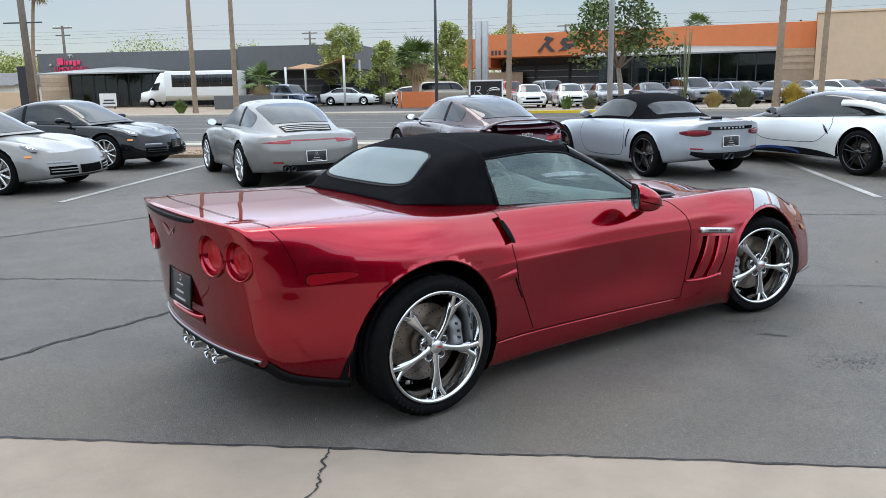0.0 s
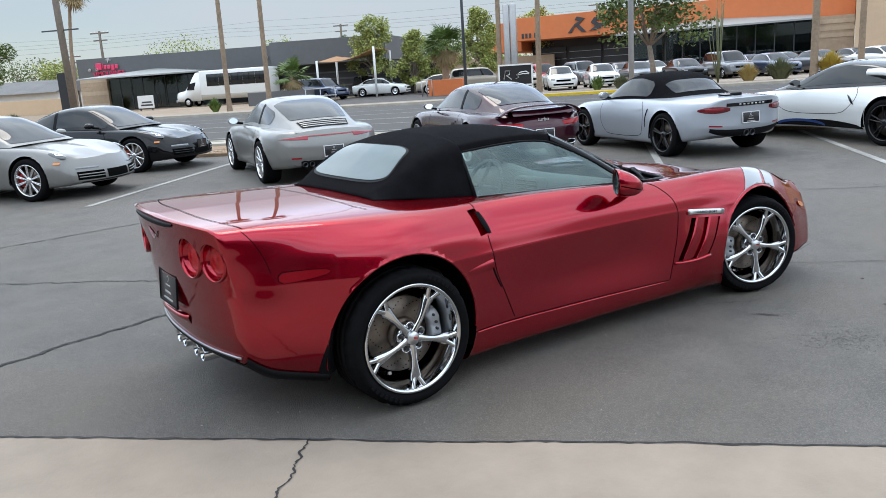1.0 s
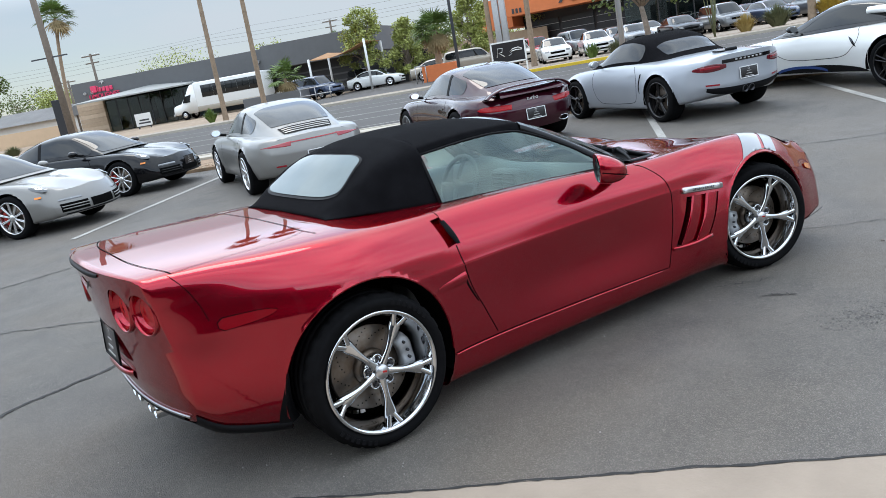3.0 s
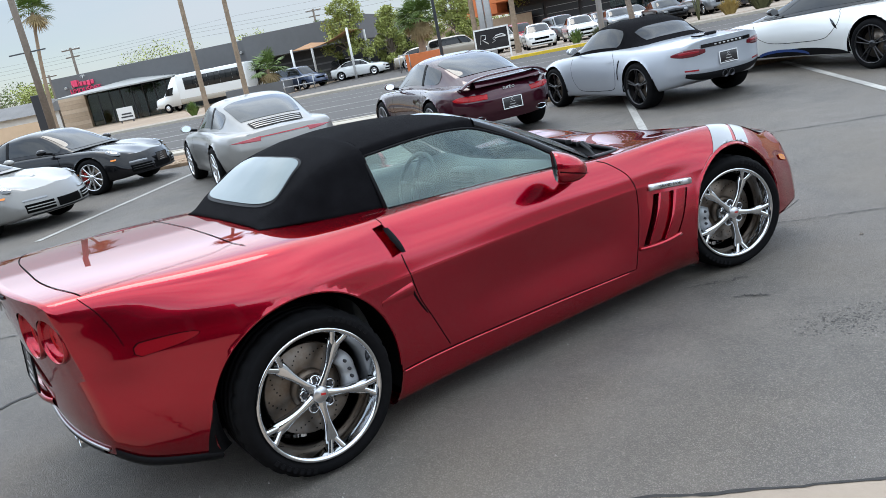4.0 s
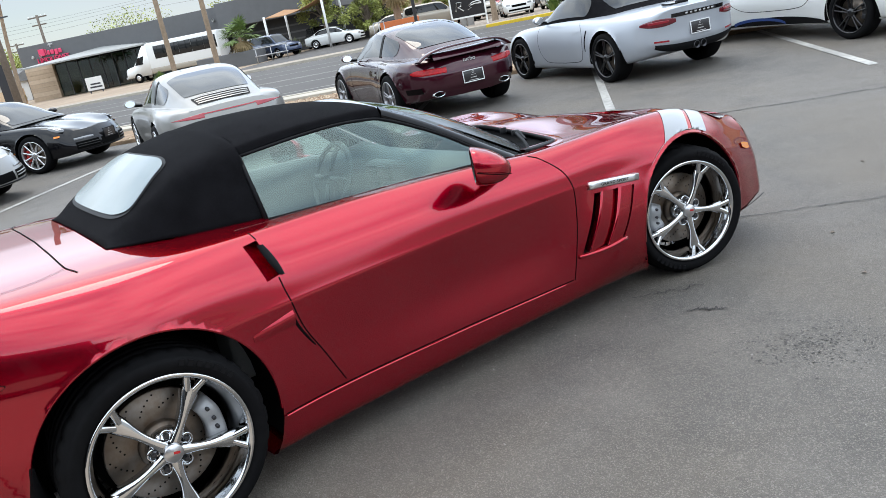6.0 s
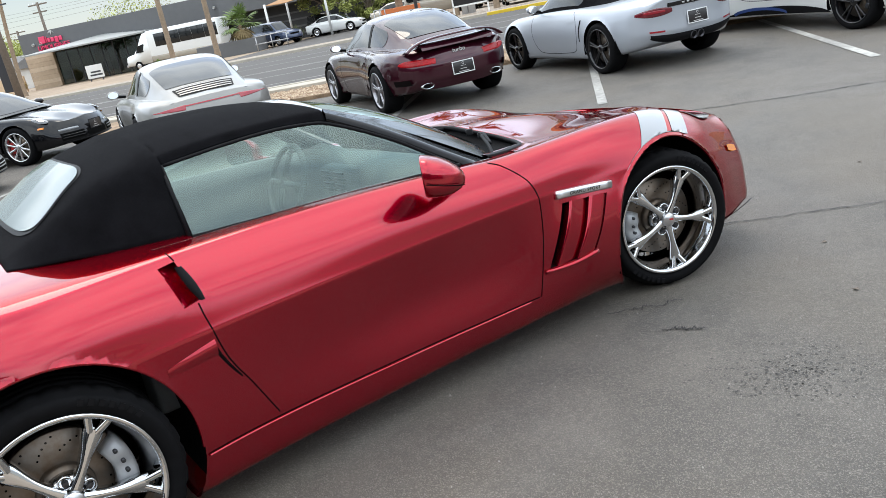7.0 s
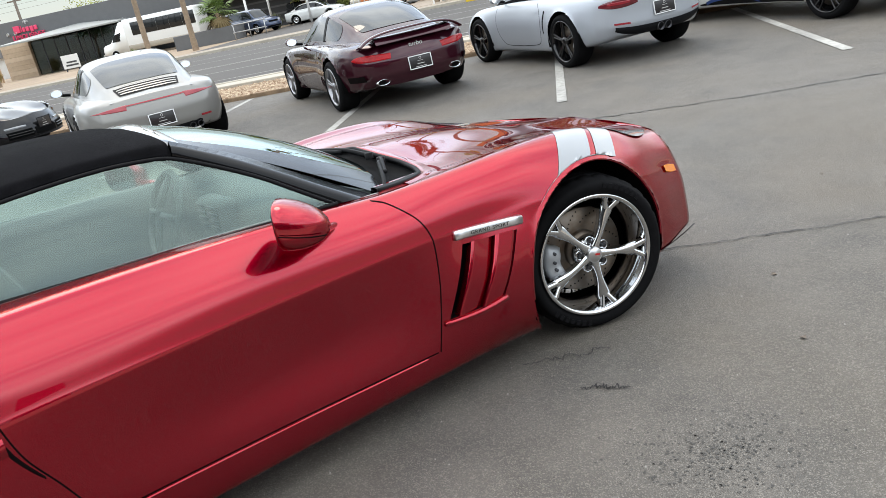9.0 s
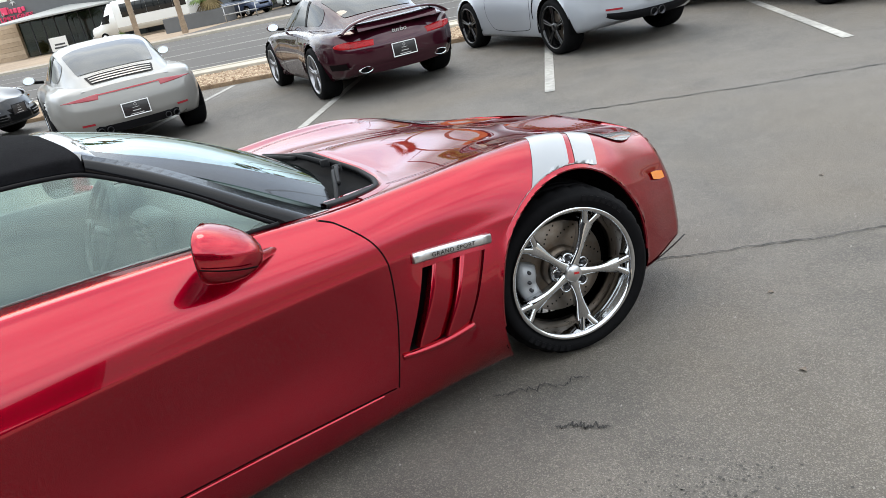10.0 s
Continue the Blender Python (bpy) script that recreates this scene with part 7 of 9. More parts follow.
    for i in range(25):
        y = -0.63 + 1.26 * i / 24
        e = abs(y) / 0.63
        top, low = 0.415 + 0.035 * e ** 3, 0.315 + 0.085 * e ** 4
        rows.append([(tail(abs(y), low + (top - low) * k) - 0.004 - 0.014 * math.sin(math.pi * k), y, low + (top - low) * k) for k in (0, 0.2, 0.4, 0.6, 0.8, 1)])
    grid(bm, rows)
    part("rear_diffuser", bm, BLACK_TRIM, car, "black rear diffuser")
    for k in (-0.055, 0.055):
        bm = bmesh.new()
        lathe(bm, [(0.048, 0.10), (0.050, 0), (0.044, -0.006), (0.040, 0.06), (0.001, 0.06)], 24)
        bm.transform(pose(tail(0, 0.36) - 0.03, k, 0.355, 0, 0, -90))
        part("exhaust_tip", bm, DARK_METAL, car)
    show_plate(car, pose(tail(0, 0.58) - 0.012, 0, 0.585, 0, 0, -90) @ pose(0, 0, 0, -4, 0, 0))
    # lid line and a dark lens cap with strap lying on the lid
    bag = thing("camera_strap", "black strap and pouch lying on the roadster lid", "strap", place_car(8.83, 4.27, 76.5) @ pose(-0.52, 0.02, 0.885))
    bm = bmesh.new()
    box(bm, 0, -0.10, 0.025, 0.10, 0.16, 0.05, 0.02)
    part("pouch", bm, BLACK_TRIM, bag)
    bm = bmesh.new()
    tube(bm, [tuple(p) for p in spline([(0.0, -0.02, 0.012), (0.07, 0.08, 0.014), (0.03, 0.20, 0.03), (-0.05, 0.13, 0.016), (-0.03, 0.0, 0.014)], 6)], 0.011, 6)
    part("strap", bm, BLACK_TRIM, bag)
    return car


roadster()


def white_hybrid():
    """Low white sports car with black roof, blue sill trim and black wheels."""
    xs = [-0.88, -0.65, -0.35, 0.0, 0.4, 0.9, 1.5, 2.0, 2.4, 2.8, 3.1, 3.4, 3.6]
    rc = [
        ([.60, .66, .74, .80, .76, .70, .68, .68, .72, .76, .74, .70, .62], [.30, .26, .23, .20, .20, .20, .20, .19, .18, .19, .20, .21, .23]),
        ([.70, .77, .84, .90, .84, .77, .74, .75, .80, .87, .85, .80, .70], [.32, .28, .25, .22, .22, .22, .22, .21, .20, .21, .22, .23, .25]),
        ([.79, .86, .91, .945, .89, .83, .79, .80, .87, .92, .90, .84, .74], [.46, .44, .42, .40, .39, .38, .37, .37, .37, .38, .37, .36, .36]),
        ([.80, .875, .93, .96, .92, .88, .85, .86, .90, .93, .905, .84, .73], [.66, .65, .64, .62, .60, .59, .58, .58, .58, .57, .54, .50, .47]),
        ([.77, .83, .865, .875, .85, .83, .82, .83, .85, .86, .83, .76, .66], [.84, .85, .85, .845, .83, .81, .79, .775, .765, .74, .69, .62, .56]),
        ([.66, .71, .74, .75, .75, .75, .75, .75, .75, .74, .70, .63, .54], [.90, .91, .905, .895, .88, .86, .835, .815, .80, .77, .72, .65, .59]),
        ([.36, .38, .39, .40, .40, .40, .40, .40, .40, .39, .37, .34, .30], [.95, .96, .955, .945, .93, .91, .87, .835, .80, .76, .71, .65, .60]),
        ([0] * 13, [.96, .97, .965, .955, .94, .92, .88, .845, .81, .775, .73, .67, .62]),
    ]
    cab = Cabin([-0.45, -0.1, 0.3, 0.7, 1.05, 1.35, 1.7, 2.05, 2.35, 2.5],
                [.965, 1.06, 1.19, 1.265, 1.285, 1.25, 1.13, .985, .87, .81],
                [.44, .49, .53, .545, .545, .55, .585, .63, .67, .68],
                [.58, .65, .70, .73, .745, .75, .755, .75, .74, .73],
                [.94, .925, .90, .88, .865, .85, .838, .825, .812, .806])

    def tail(y, z):
        return -1.0 + 0.13 * (y / 0.79) ** 2.4 + 0.10 * max(0, (z - 0.7) / 0.26) + 0.05 * max(0, (0.42 - z) / 0.12)

    def nose_(y, z):
        return 3.72 - 0.2 * (y / 0.7) ** 2.2 - 0.14 * max(0, (z - 0.34) / 0.28) ** 1.5
    car, sh = sports_car("hybrid_sports_car", "white low sports car with black roof and blue sill", WHITE_PAINT, place_car(11.27, 2.10, 77.0), xs, rc, [2, 4, 5, 5, 4, 4, 4], 2.8, tail, nose_, cab,
                         [(0.35, 0), (0.345, 0)], [0.392, 0.385], roof=BLACK_GLOSS, glass_side=(0.20, 2.20), screen=(1.40, 2.45), back=(-0.35, 0.35))
    for s in (-1, 1):
        alloy_wheel(car, 0, s * 0.94, 0.35, 0.35, 0.24, 0.27, s, 5, 0.040, BLACK_GLOSS, DARK_METAL)
        alloy_wheel(car, 2.8, s * 0.915, 0.345, 0.345, 0.22, 0.265, s, 5, 0.040, BLACK_GLOSS, DARK_METAL)
        door_mirror(car, 1.78, 0.95, 0.95, BLACK_GLOSS, s)
        fl = (lambda b: b.transform(Matrix.Diagonal((1, -1, 1, 1)))) if s > 0 else (lambda b: None)
        bm = flank_line(sh, [(0.62, 0.87), (0.56, 0.80), (0.60, 0.66), (0.85, 0.48), (1.4, 0.44), (2.0, 0.46), (2.25, 0.60), (2.30, 0.78)], 0.009, 0.002, 6)
        fl(bm)
        part("panel_gap", bm, SEAM, car)
        bm = decal(sh, [[(0.58 + 0.17 * t, 0.60 + 0.16 * t + k * 0.030 * math.sin(math.pi * t)) for k in (-1, 0, 1)] for t in (0, 0.2, 0.4, 0.6, 0.8, 1)], 0.004)
        fl(bm)
        part("door_grip", bm, BLACK_GLOSS, car)
        bm = decal(sh, [[(0.42 + 1.95 * t, 0.225 + k * (0.10 * math.sin(math.pi * min(1, t * 1.05)) ** 0.6 + 0.02)) for k in (0, 0.33, 0.66, 1)] for t in [i / 14 for i in range(15)]], 0.006)
        fl(bm)
        part("sill_skirt", bm, BLACK_TRIM, car)
        bm = decal(sh, [[(1.25 + 1.0 * t, 0.25 + 0.07 * math.sin(math.pi * t) ** 0.6 + k * 0.022) for k in (-1, 0, 1)] for t in [i / 14 for i in range(15)]], 0.010)
        fl(bm)
        part("sill_blade", bm, BLUE_TRIM, car, "blue sill blade")
        # flying buttress over the rear fender
        bm = bmesh.new()
        rows = []
        for i in range(12):
            t = i / 11
            x = 0.60 - 1.20 * t
            z = 1.10 - 0.04 * t - 0.13 * t * t + 0.03 * math.sin(math.pi * t)
            y = 0.62 + 0.10 * t
            w_ = 0.035 + 0.10 * t
            rows.append([(x, s * (y - w_), z + 0.03), (x, s * y, z + 0.04), (x, s * (y + w_), z - 0.01), (x, s * (y + w_ * 0.8), z - 0.06), (x, s * (y - w_), z - 0.04)])
        grid(bm, rows, loop=True)
        part("buttress", bm, WHITE_PAINT, car, "white flying buttress beside the rear glass")
    return car


white_hybrid()

# ---- across the street: buildings ----
def wall_box(bm, x0, x1, y0, y1, z0, z1, bevel=0.0):
    box(bm, (x0 + x1) / 2, (y0 + y1) / 2, (z0 + z1) / 2, x1 - x0, y1 - y0, z1 - z0, bevel)


def limousine_office():
    """Low grey building; local x runs along the street from its left end, y away from it."""
    b = thing("office_building", "low grey stucco building with glazed corner and canopy", "building", lot_pose(66, -47.2))
    bm = bmesh.new()
    wall_box(bm, 0, 20.4, 0, 14, 3.15, 5.0, 0.03)
    part("parapet", bm, STUCCO_GREY, b, smooth=False)
    bm = bmesh.new()
    wall_box(bm, 20.4, 31, -1.6, 14, 3.05, 5.15, 0.03)
    part("parapet", bm, STUCCO_GREY, b, smooth=False)
    # tan block wall, built of courses
    for k in range(8):
        bm = bmesh.new()
        wall_box(bm, 0.03 + 0.006 * (k % 2), 2.9, 0.03 - 0.006 * (k % 2), 6, 0.394 * k, 0.394 * k + 0.386, 0.008)
        part("block_course", bm, BLOCK_TRAVERTINE if k % 3 == 1 else BLOCK_TAN, b, smooth=False)
    bm = bmesh.new()
    wall_box(bm, 2.9, 20.3, 5.0, 13.8, 0, 3.15)
    part("wall", bm, STUCCO_DARK, b, smooth=False)
    bm = bmesh.new()
    wall_box(bm, 20.5, 30.9, 0.6, 13.8, 0, 3.05)
    part("wall", bm, STUCCO_DARK, b, smooth=False)
    for k in range(4):
        bm = bmesh.new()
        wall_box(bm, 20.7, 30.8, 0.52, 0.58, 0.4 + 0.6 * k, 0.55 + 0.6 * k)
        part("shutter_slat", bm, STUCCO_GREY, b, smooth=False)
    # glazed corner
    for k in range(8):
        bm = bmesh.new()
        wall_box(bm, 2.95 + k * 1.18, 2.95 + k * 1.18 + 1.12, 0.30, 0.33, 0.05, 2.95)
        part("glass_pane", bm, SHOP_GLASS, b, smooth=False)
        bm = bmesh.new()
        wall_box(bm, 2.95 + k * 1.18 + 1.12, 2.95 + k * 1.18 + 1.18, 0.26, 0.36, 0.0, 3.05)
        part("mullion", bm, DARK_POLE, b, smooth=False)
    bm = bmesh.new()
    wall_box(bm, 5.6, 7.0, 2.2, 2.3, 0.0, 2.6)
    part("red_curtain", bm, mat("dark_red_drape", (0.10, 0.012, 0.018), 0.9, var=0.3, scale=8), b, smooth=False)
    bm = bmesh.new()
    wall_box(bm, 2.95, 12.4, 4.6, 4.9, 0.0, 3.0)
    part("inner_wall", bm, STUCCO_GREY, b, smooth=False)
    # wedge canopy
    bm = bmesh.new()
    vs = [bm.verts.new(p) for p in [(2.6, -4.2, 2.95), (13.4, -2.2, 3.05), (13.4, 0.4, 3.10), (2.9, 0.4, 3.10), (2.6, -4.2, 3.07), (13.4, -2.2, 3.17), (13.2, 0.2, 3.25), (8.2, 0.2, 3.72), (2.9, 0.2, 3.30)]]
    for f_ in ((0, 1, 2, 3), (0, 4, 5, 1), (4, 7, 5), (4, 8, 7), (5, 7, 6), (1, 5, 6, 2), (0, 3, 8, 4)):
        bm.faces.new([vs[i] for i in f_])
    part("canopy", bm, SIGN_CANOPY, b, "pale standing-seam canopy", smooth=False)
    for k in range(9):
        bm = bmesh.new()
        tube(bm, [(3.4 + k * 1.15, -4.0 + k * 0.22, 3.09 + 0.012 * k), (3.4 + k * 1.15, 0.2, 3.30 + 0.42 * (1 - abs(k - 4.2) / 4.6))], 0.025, 4)
        part("canopy_rib", bm, METAL_GREY, b, smooth=False)
    # wall lamps and roof cameras
    for x in (1.4, 2.2, 19.4):
        bm = bmesh.new()
        lathe(bm, [(0.12, -0.2), (0.14, -0.05), (0.001, 0.0)], 12, (x, -0.05, 3.95))
        part("wall_lamp", bm, SIGN_WHITE, b)
    return b


SHOP_GLASS = glass_mat("shop_glass", (0.45, 0.60, 0.60))
BLOCK_TRAVERTINE = mat("pale_tan_block", (0.47, 0.36, 0.26), 0.9, var=0.15, scale=3)
SIGN_CANOPY = mat("pale_canopy_sheet", (0.30, 0.31, 0.30), 0.5, 0.2, var=0.08, scale=2)
limousine_office()
sg = thing("wall_sign", "red lettered limousine sign with palm emblem on parapet", "sign", lot_pose(65.93, -43.8, 0, 0))
word("LIMOUSINES", 0.60, sg, pose(0, -0.06, 3.52, 90, 0, 0), SIGN_RED, extrude=0.06)
# the name above it: plain letter-sized blocks
bm = bmesh.new()
box(bm, -1.0, -0.06, 4.22, 0.62, 0.12, 0.62, 0.03)
for x_, w_, h, d_ in ((-0.56, 0.10, 0.56, 0), (-0.32, 0.26, 0.40, 0), (0.06, 0.34, 0.40, 0), (0.47, 0.34, 0.40, 0.12), (0.86, 0.32, 0.40, 0)):
    box(bm, x_, -0.06, 3.92 + (h - d_) / 2, w_, 0.12, h + d_, 0.06)
part("name_blocks", bm, SIGN_RED, sg, smooth=False)
bm = bmesh.new()
tube(bm, [(0.0, -0.06, 4.55), (0.05, -0.06, 4.75)], 0.03, 6)
for k in range(7):
    a = radians(-20 + 220 * k / 6)
    tube(bm, [(0.05, -0.06, 4.75), (0.05 + 0.16 * math.cos(a), -0.06, 4.80 + 0.12 * math.sin(a)), (0.05 + 0.32 * math.cos(a), -0.06, 4.72 + 0.14 * math.sin(a))], 0.02, 4, 0.008)
part("palm_emblem", bm, SIGN_WHITE, sg)


def orange_showroom():
    """Orange-fronted car showroom seen at a slant."""
    p0, p1 = lot(68, -5.3), lot(60.5, 20.3)
    d = p1 - p0
    b = thing("showroom_building", "long showroom with orange parapet above dark glazing", "building", pose(p0.x, p0.y, 0.12, 0, 0, math.degrees(math.atan2(d.y, d.x))))
    L = d.length
    bm = bmesh.new()
    wall_box(bm, 0, L, 0, 16, 3.85, 5.80, 0.03)
    part("parapet", bm, STUCCO_ORANGE, b, smooth=False)
    bm = bmesh.new()
    wall_box(bm, -3.2, 0, 1.5, 16, 3.0, 5.6, 0.03)
    part("side_parapet", bm, STUCCO_ORANGE, b, smooth=False)
    bm = bmesh.new()
    wall_box(bm, 0.1, L - 0.1, 4.0, 15.8, 0, 3.85)
    part("wall", bm, STUCCO_DARK, b, smooth=False)
    bm = bmesh.new()
    wall_box(bm, L - 2.6, L - 0.02, -0.25, 4.0, 0, 3.85, 0.02)
    part("block_pier", bm, BLOCK_TAN, b, smooth=False)
    for k in range(3):
        bm = bmesh.new()
        wall_box(bm, L - 2.62, L, -0.29, -0.24, 2.3 + 0.5 * k, 2.6 + 0.5 * k)
        part("pier_band", bm, BLOCK_TRAVERTINE, b, smooth=False)
    for k in range(10):
        x0 = 10.2 + k * 1.38
        bm = bmesh.new()
        wall_box(bm, x0, x0 + 1.3, 0.5, 0.54, 0.2, 3.7)
        part("glass_pane", bm, SHOP_GLASS, b, smooth=False)
        bm = bmesh.new()
        wall_box(bm, x0 + 1.3, x0 + 1.38, 0.44, 0.60, 0.0, 3.8)
        part("mullion", bm, DARK_POLE, b, smooth=False)
    for k in range(3):
        bm = bmesh.new()
        wall_box(bm, 0.5 + 3.2 * k, 3.4 + 3.2 * k, 3.9, 3.98, 0.0, 3.2)
        part("roller_door", bm, DARK_METAL, b, smooth=False)
        for j in range(5):
            bm = bmesh.new()
            wall_box(bm, 0.5 + 3.2 * k, 3.4 + 3.2 * k, 3.84, 3.90, 0.3 + 0.6 * j, 0.34 + 0.6 * j)
            part("door_rib", bm, METAL_GREY, b, smooth=False)
    bm = bmesh.new()
    vs = [bm.verts.new(p) for p in [(9.6, -2.4, 3.55), (L - 2.4, -1.6, 3.65), (L - 2.4, 0, 3.75), (9.6, 0, 3.75), (9.6, -2.4, 3.68), (L - 2.4, -1.6, 3.78), (L - 2.4, 0, 4.05), (16.5, 0, 4.35), (9.6, 0, 3.95)]]
    for f_ in ((0, 1, 2, 3), (0, 4, 5, 1), (4, 7, 5), (4, 8, 7), (5, 7, 6), (1, 5, 6, 2), (0, 3, 8, 4)):
        bm.faces.new([vs[i] for i in f_])
    part("canopy", bm, SIGN_CANOPY, b, "pale wedge canopy", smooth=False)
    # street number as plain blocks, logo as plain dark strokes
    bm = bmesh.new()
    for k in range(3):
        box(bm, 0.75 + 0.34 * k, -0.03, 4.25, 0.2, 0.06, 0.40, 0.01)
    box(bm, 1.95, -0.03, 4.25, 0.26, 0.06, 0.40, 0.01)
    part("number_blocks", bm, STUCCO_DARK, b, smooth=False)
    bm = bmesh.new()
    prism(bm, [(4.9, 4.2), (5.2, 4.2), (5.55, 4.75), (6.1, 4.2), (6.5, 4.2), (5.85, 4.85), (6.4, 5.3), (5.7, 5.5), (5.5, 5.2), (5.9, 5.1), (5.5, 4.9)], pose(0, -0.06, 0, 90, 0, 0), 0.06)
    prism(bm, [(6.7, 4.2), (7.6, 4.35), (8.6, 4.9), (7.6, 4.8), (7.3, 5.0), (9.2, 5.25), (7.2, 5.3), (6.9, 4.9), (7.3, 4.6)], pose(0, -0.06, 0, 90, 0, 0), 0.06)
    part("logo_strokes", bm, STUCCO_DARK, b, smooth=False)
    # tan block at the right end
    t = thing("stucco_building", "plain tan stucco building beside the showroom", "building", pose(p1.x, p1.y, 0.12, 0, 0, math.degrees(math.atan2(d.y, d.x))))
    bm = bmesh.new()
    wall_box(bm, 0.03, 30, -2.2, 16, 0, 6.15, 0.05)
    part("wall", bm, STUCCO_TAN, t, smooth=False)
    bm = bmesh.new()
    wall_box(bm, -0.05, 30.1, -2.28, 16, 6.15, 6.32, 0.03)
    part("coping", bm, STUCCO_TAN, t, smooth=False)
    return b


orange_showroom()
# distant houses and wall at the far left, low hills of trees beyond
for (u, v, w, h) in ((80, -66, 12, 3.2), (90, -58, 10, 3.4), (88, -78, 14, 3.2)):
    b = thing("house", "low pale house with grey shingle roof", "house", lot_pose(u, v))
    bm = bmesh.new()
    wall_box(bm, -w / 2, w / 2, 0, 9, 0, h - 0.9)
    part("wall", bm, STUCCO_WHITE, b, smooth=False)
    bm = bmesh.new()
    prism(bm, [(-5.3, 0), (5.3, 0), (0, 1.5)], pose(-w / 2 - 0.4, 4.5, h - 0.9, 90, 0, 90), w + 0.8)
    part("roof", bm, ROOF_GREY, b, smooth=False)
bm = bmesh.new()
wall_box(bm, 0, 45, 0, 0.2, 0, 1.5, 0.01)
gw = part("garden_wall", bm, STUCCO_TAN, smooth=False)
gw.matrix_world = lot_pose(66, -93)
tagged(gw, "low tan stucco garden wall", "wall", kind="structure")


# ---- planting ----
def leaf_cloud(bm, rng_, blobs, n, size, flat=0.55):
    """Scatter small folded leaves through ellipsoid clumps."""
    for (c, r, wgt) in blobs:
        for _ in range(int(n * wgt)):
            d = Vector((rng_.gauss(0, 1), rng_.gauss(0, 1), rng_.gauss(0, 1))).normalized()
            k = rng_.random() ** 0.45
            p = Vector(c) + Vector((d.x * r[0], d.y * r[1], d.z * r[2])) * k
            a = Vector((rng_.uniform(-1, 1), rng_.uniform(-1, 1), rng_.uniform(-1, 0.4))).normalized() * size * rng_.uniform(0.6, 1.3)
            b = a.cross(Vector((rng_.uniform(-1, 1), rng_.uniform(-1, 1), 1))).normalized() * size * 0.42
            v = [bm.verts.new(p), bm.verts.new(p + a * 0.5 + b), bm.verts.new(p + a), bm.verts.new(p + a * 0.5 - b)]
            bm.faces.new((v[0], v[1], v[2]))
            bm.faces.new((v[0], v[2], v[3]))


def tree(u, v, h, spread, seed, leaf, label, n=2600, size=0.26, trunk_h=0.35, bark=BARK, lean=0.0, low=0.48):
    rg = random.Random(seed)
    t = thing("tree", label, "tree", lot_pose(u, v))
    bm = bmesh.new()
    th = h * trunk_h
    top = Vector((lean, 0, th))
    tube(bm, [(0, 0, -0.1), (lean * 0.4, 0.05, th * 0.5), tuple(top)], 0.028 * h, 8, 0.02 * h)
    blobs = []
    nb = 11 if low > 0.4 else 20
    for k in range(nb):
        a = k * 2.4 + rg.uniform(-0.4, 0.4)
        f_ = low + (0.93 - low) * (k + rg.random()) / nb
        rr = spread * rg.uniform(0.25, 0.85) * (1.0 if low > 0.4 else 1.15 - 0.65 * f_)
        e = Vector((lean + rr * math.cos(a), rr * 0.8 * math.sin(a), h * f_))
        mid = top.lerp(e, 0.5) + Vector((0, 0, h * 0.05))
        tube(bm, [tuple(top - Vector((0, 0, 0.1))), tuple(mid), tuple(e)], 0.011 * h, 6, 0.004 * h)
        s = spread * (rg.uniform(0.28, 0.5) if low > 0.4 else rg.uniform(0.18, 0.36))
        blobs.append((e, (s, s, s * 0.8), rg.uniform(0.6, 1.2) / nb))
    part("trunk", bm, bark, t)
    bm = bmesh.new()
    leaf_cloud(bm, rg, blobs, n, size)
    part("crown", bm, leaf, t, smooth=False)
    return t


tree(60, -16.2, 6.6, 2.5, 1, LEAF_A, "feathery light green desert tree behind the driveway", 8000, 0.17, low=0.25)
tree(61, -13.0, 5.4, 1.9, 2, LEAF_A, "feathery light green desert tree beside driveway", 7000, 0.17, 0.25, low=0.12)
tree(63, -11.4, 4.6, 1.6, 21, LEAF_A, "smaller light green desert tree", 4200, 0.17, 0.25, low=0.12)
tree(60, -7.4, 6.6, 2.2, 3, LEAF_A, "rounded green tree beside the showroom pylon", 9000, 0.18, low=0.25)
tree(72, -3.6, 6.9, 2.4, 4, LEAF_A, "light green tree rising behind the showroom", 3000, 0.22)
tree(42, 4.8, 6.4, 3.0, 5, LEAF_B, "broad olive-green tree with pale trunk on street verge", 3700, 0.22, 0.36, BARK, -0.3)
tree(78, -42.5, 6.9, 4.2, 6, LEAF_A, "pale sparse treetop behind the grey building", 3000, 0.20)
tree(79, -31.5, 6.6, 2.0, 7, LEAF_A, "pale sparse treetop behind the grey building", 1400, 0.20)
tree(52, -46.5, 6.3, 3.0, 8, LEAF_B, "dark olive tree at the edge of the street", 7000, 0.22)
for k, (u, v, h, s) in enumerate([(95, -70, 6, 4), (100, -62, 5.5, 4), (110, -80, 7, 5), (98, -54, 5, 3), (90, -10, 5, 5), (94, -18, 6, 5), (95, -24, 5, 4), (80, 26.5, 7.3, 2.5), (54, 32, 6.0, 2.6), (120, -95, 8, 7), (125, -68, 8, 7), (120, -110, 7, 7)]):
    tree(u, v, h, s, 30 + k, LEAF_B if k % 2 else LEAF_A, "distant green tree beyond the street", 1800, 0.34)


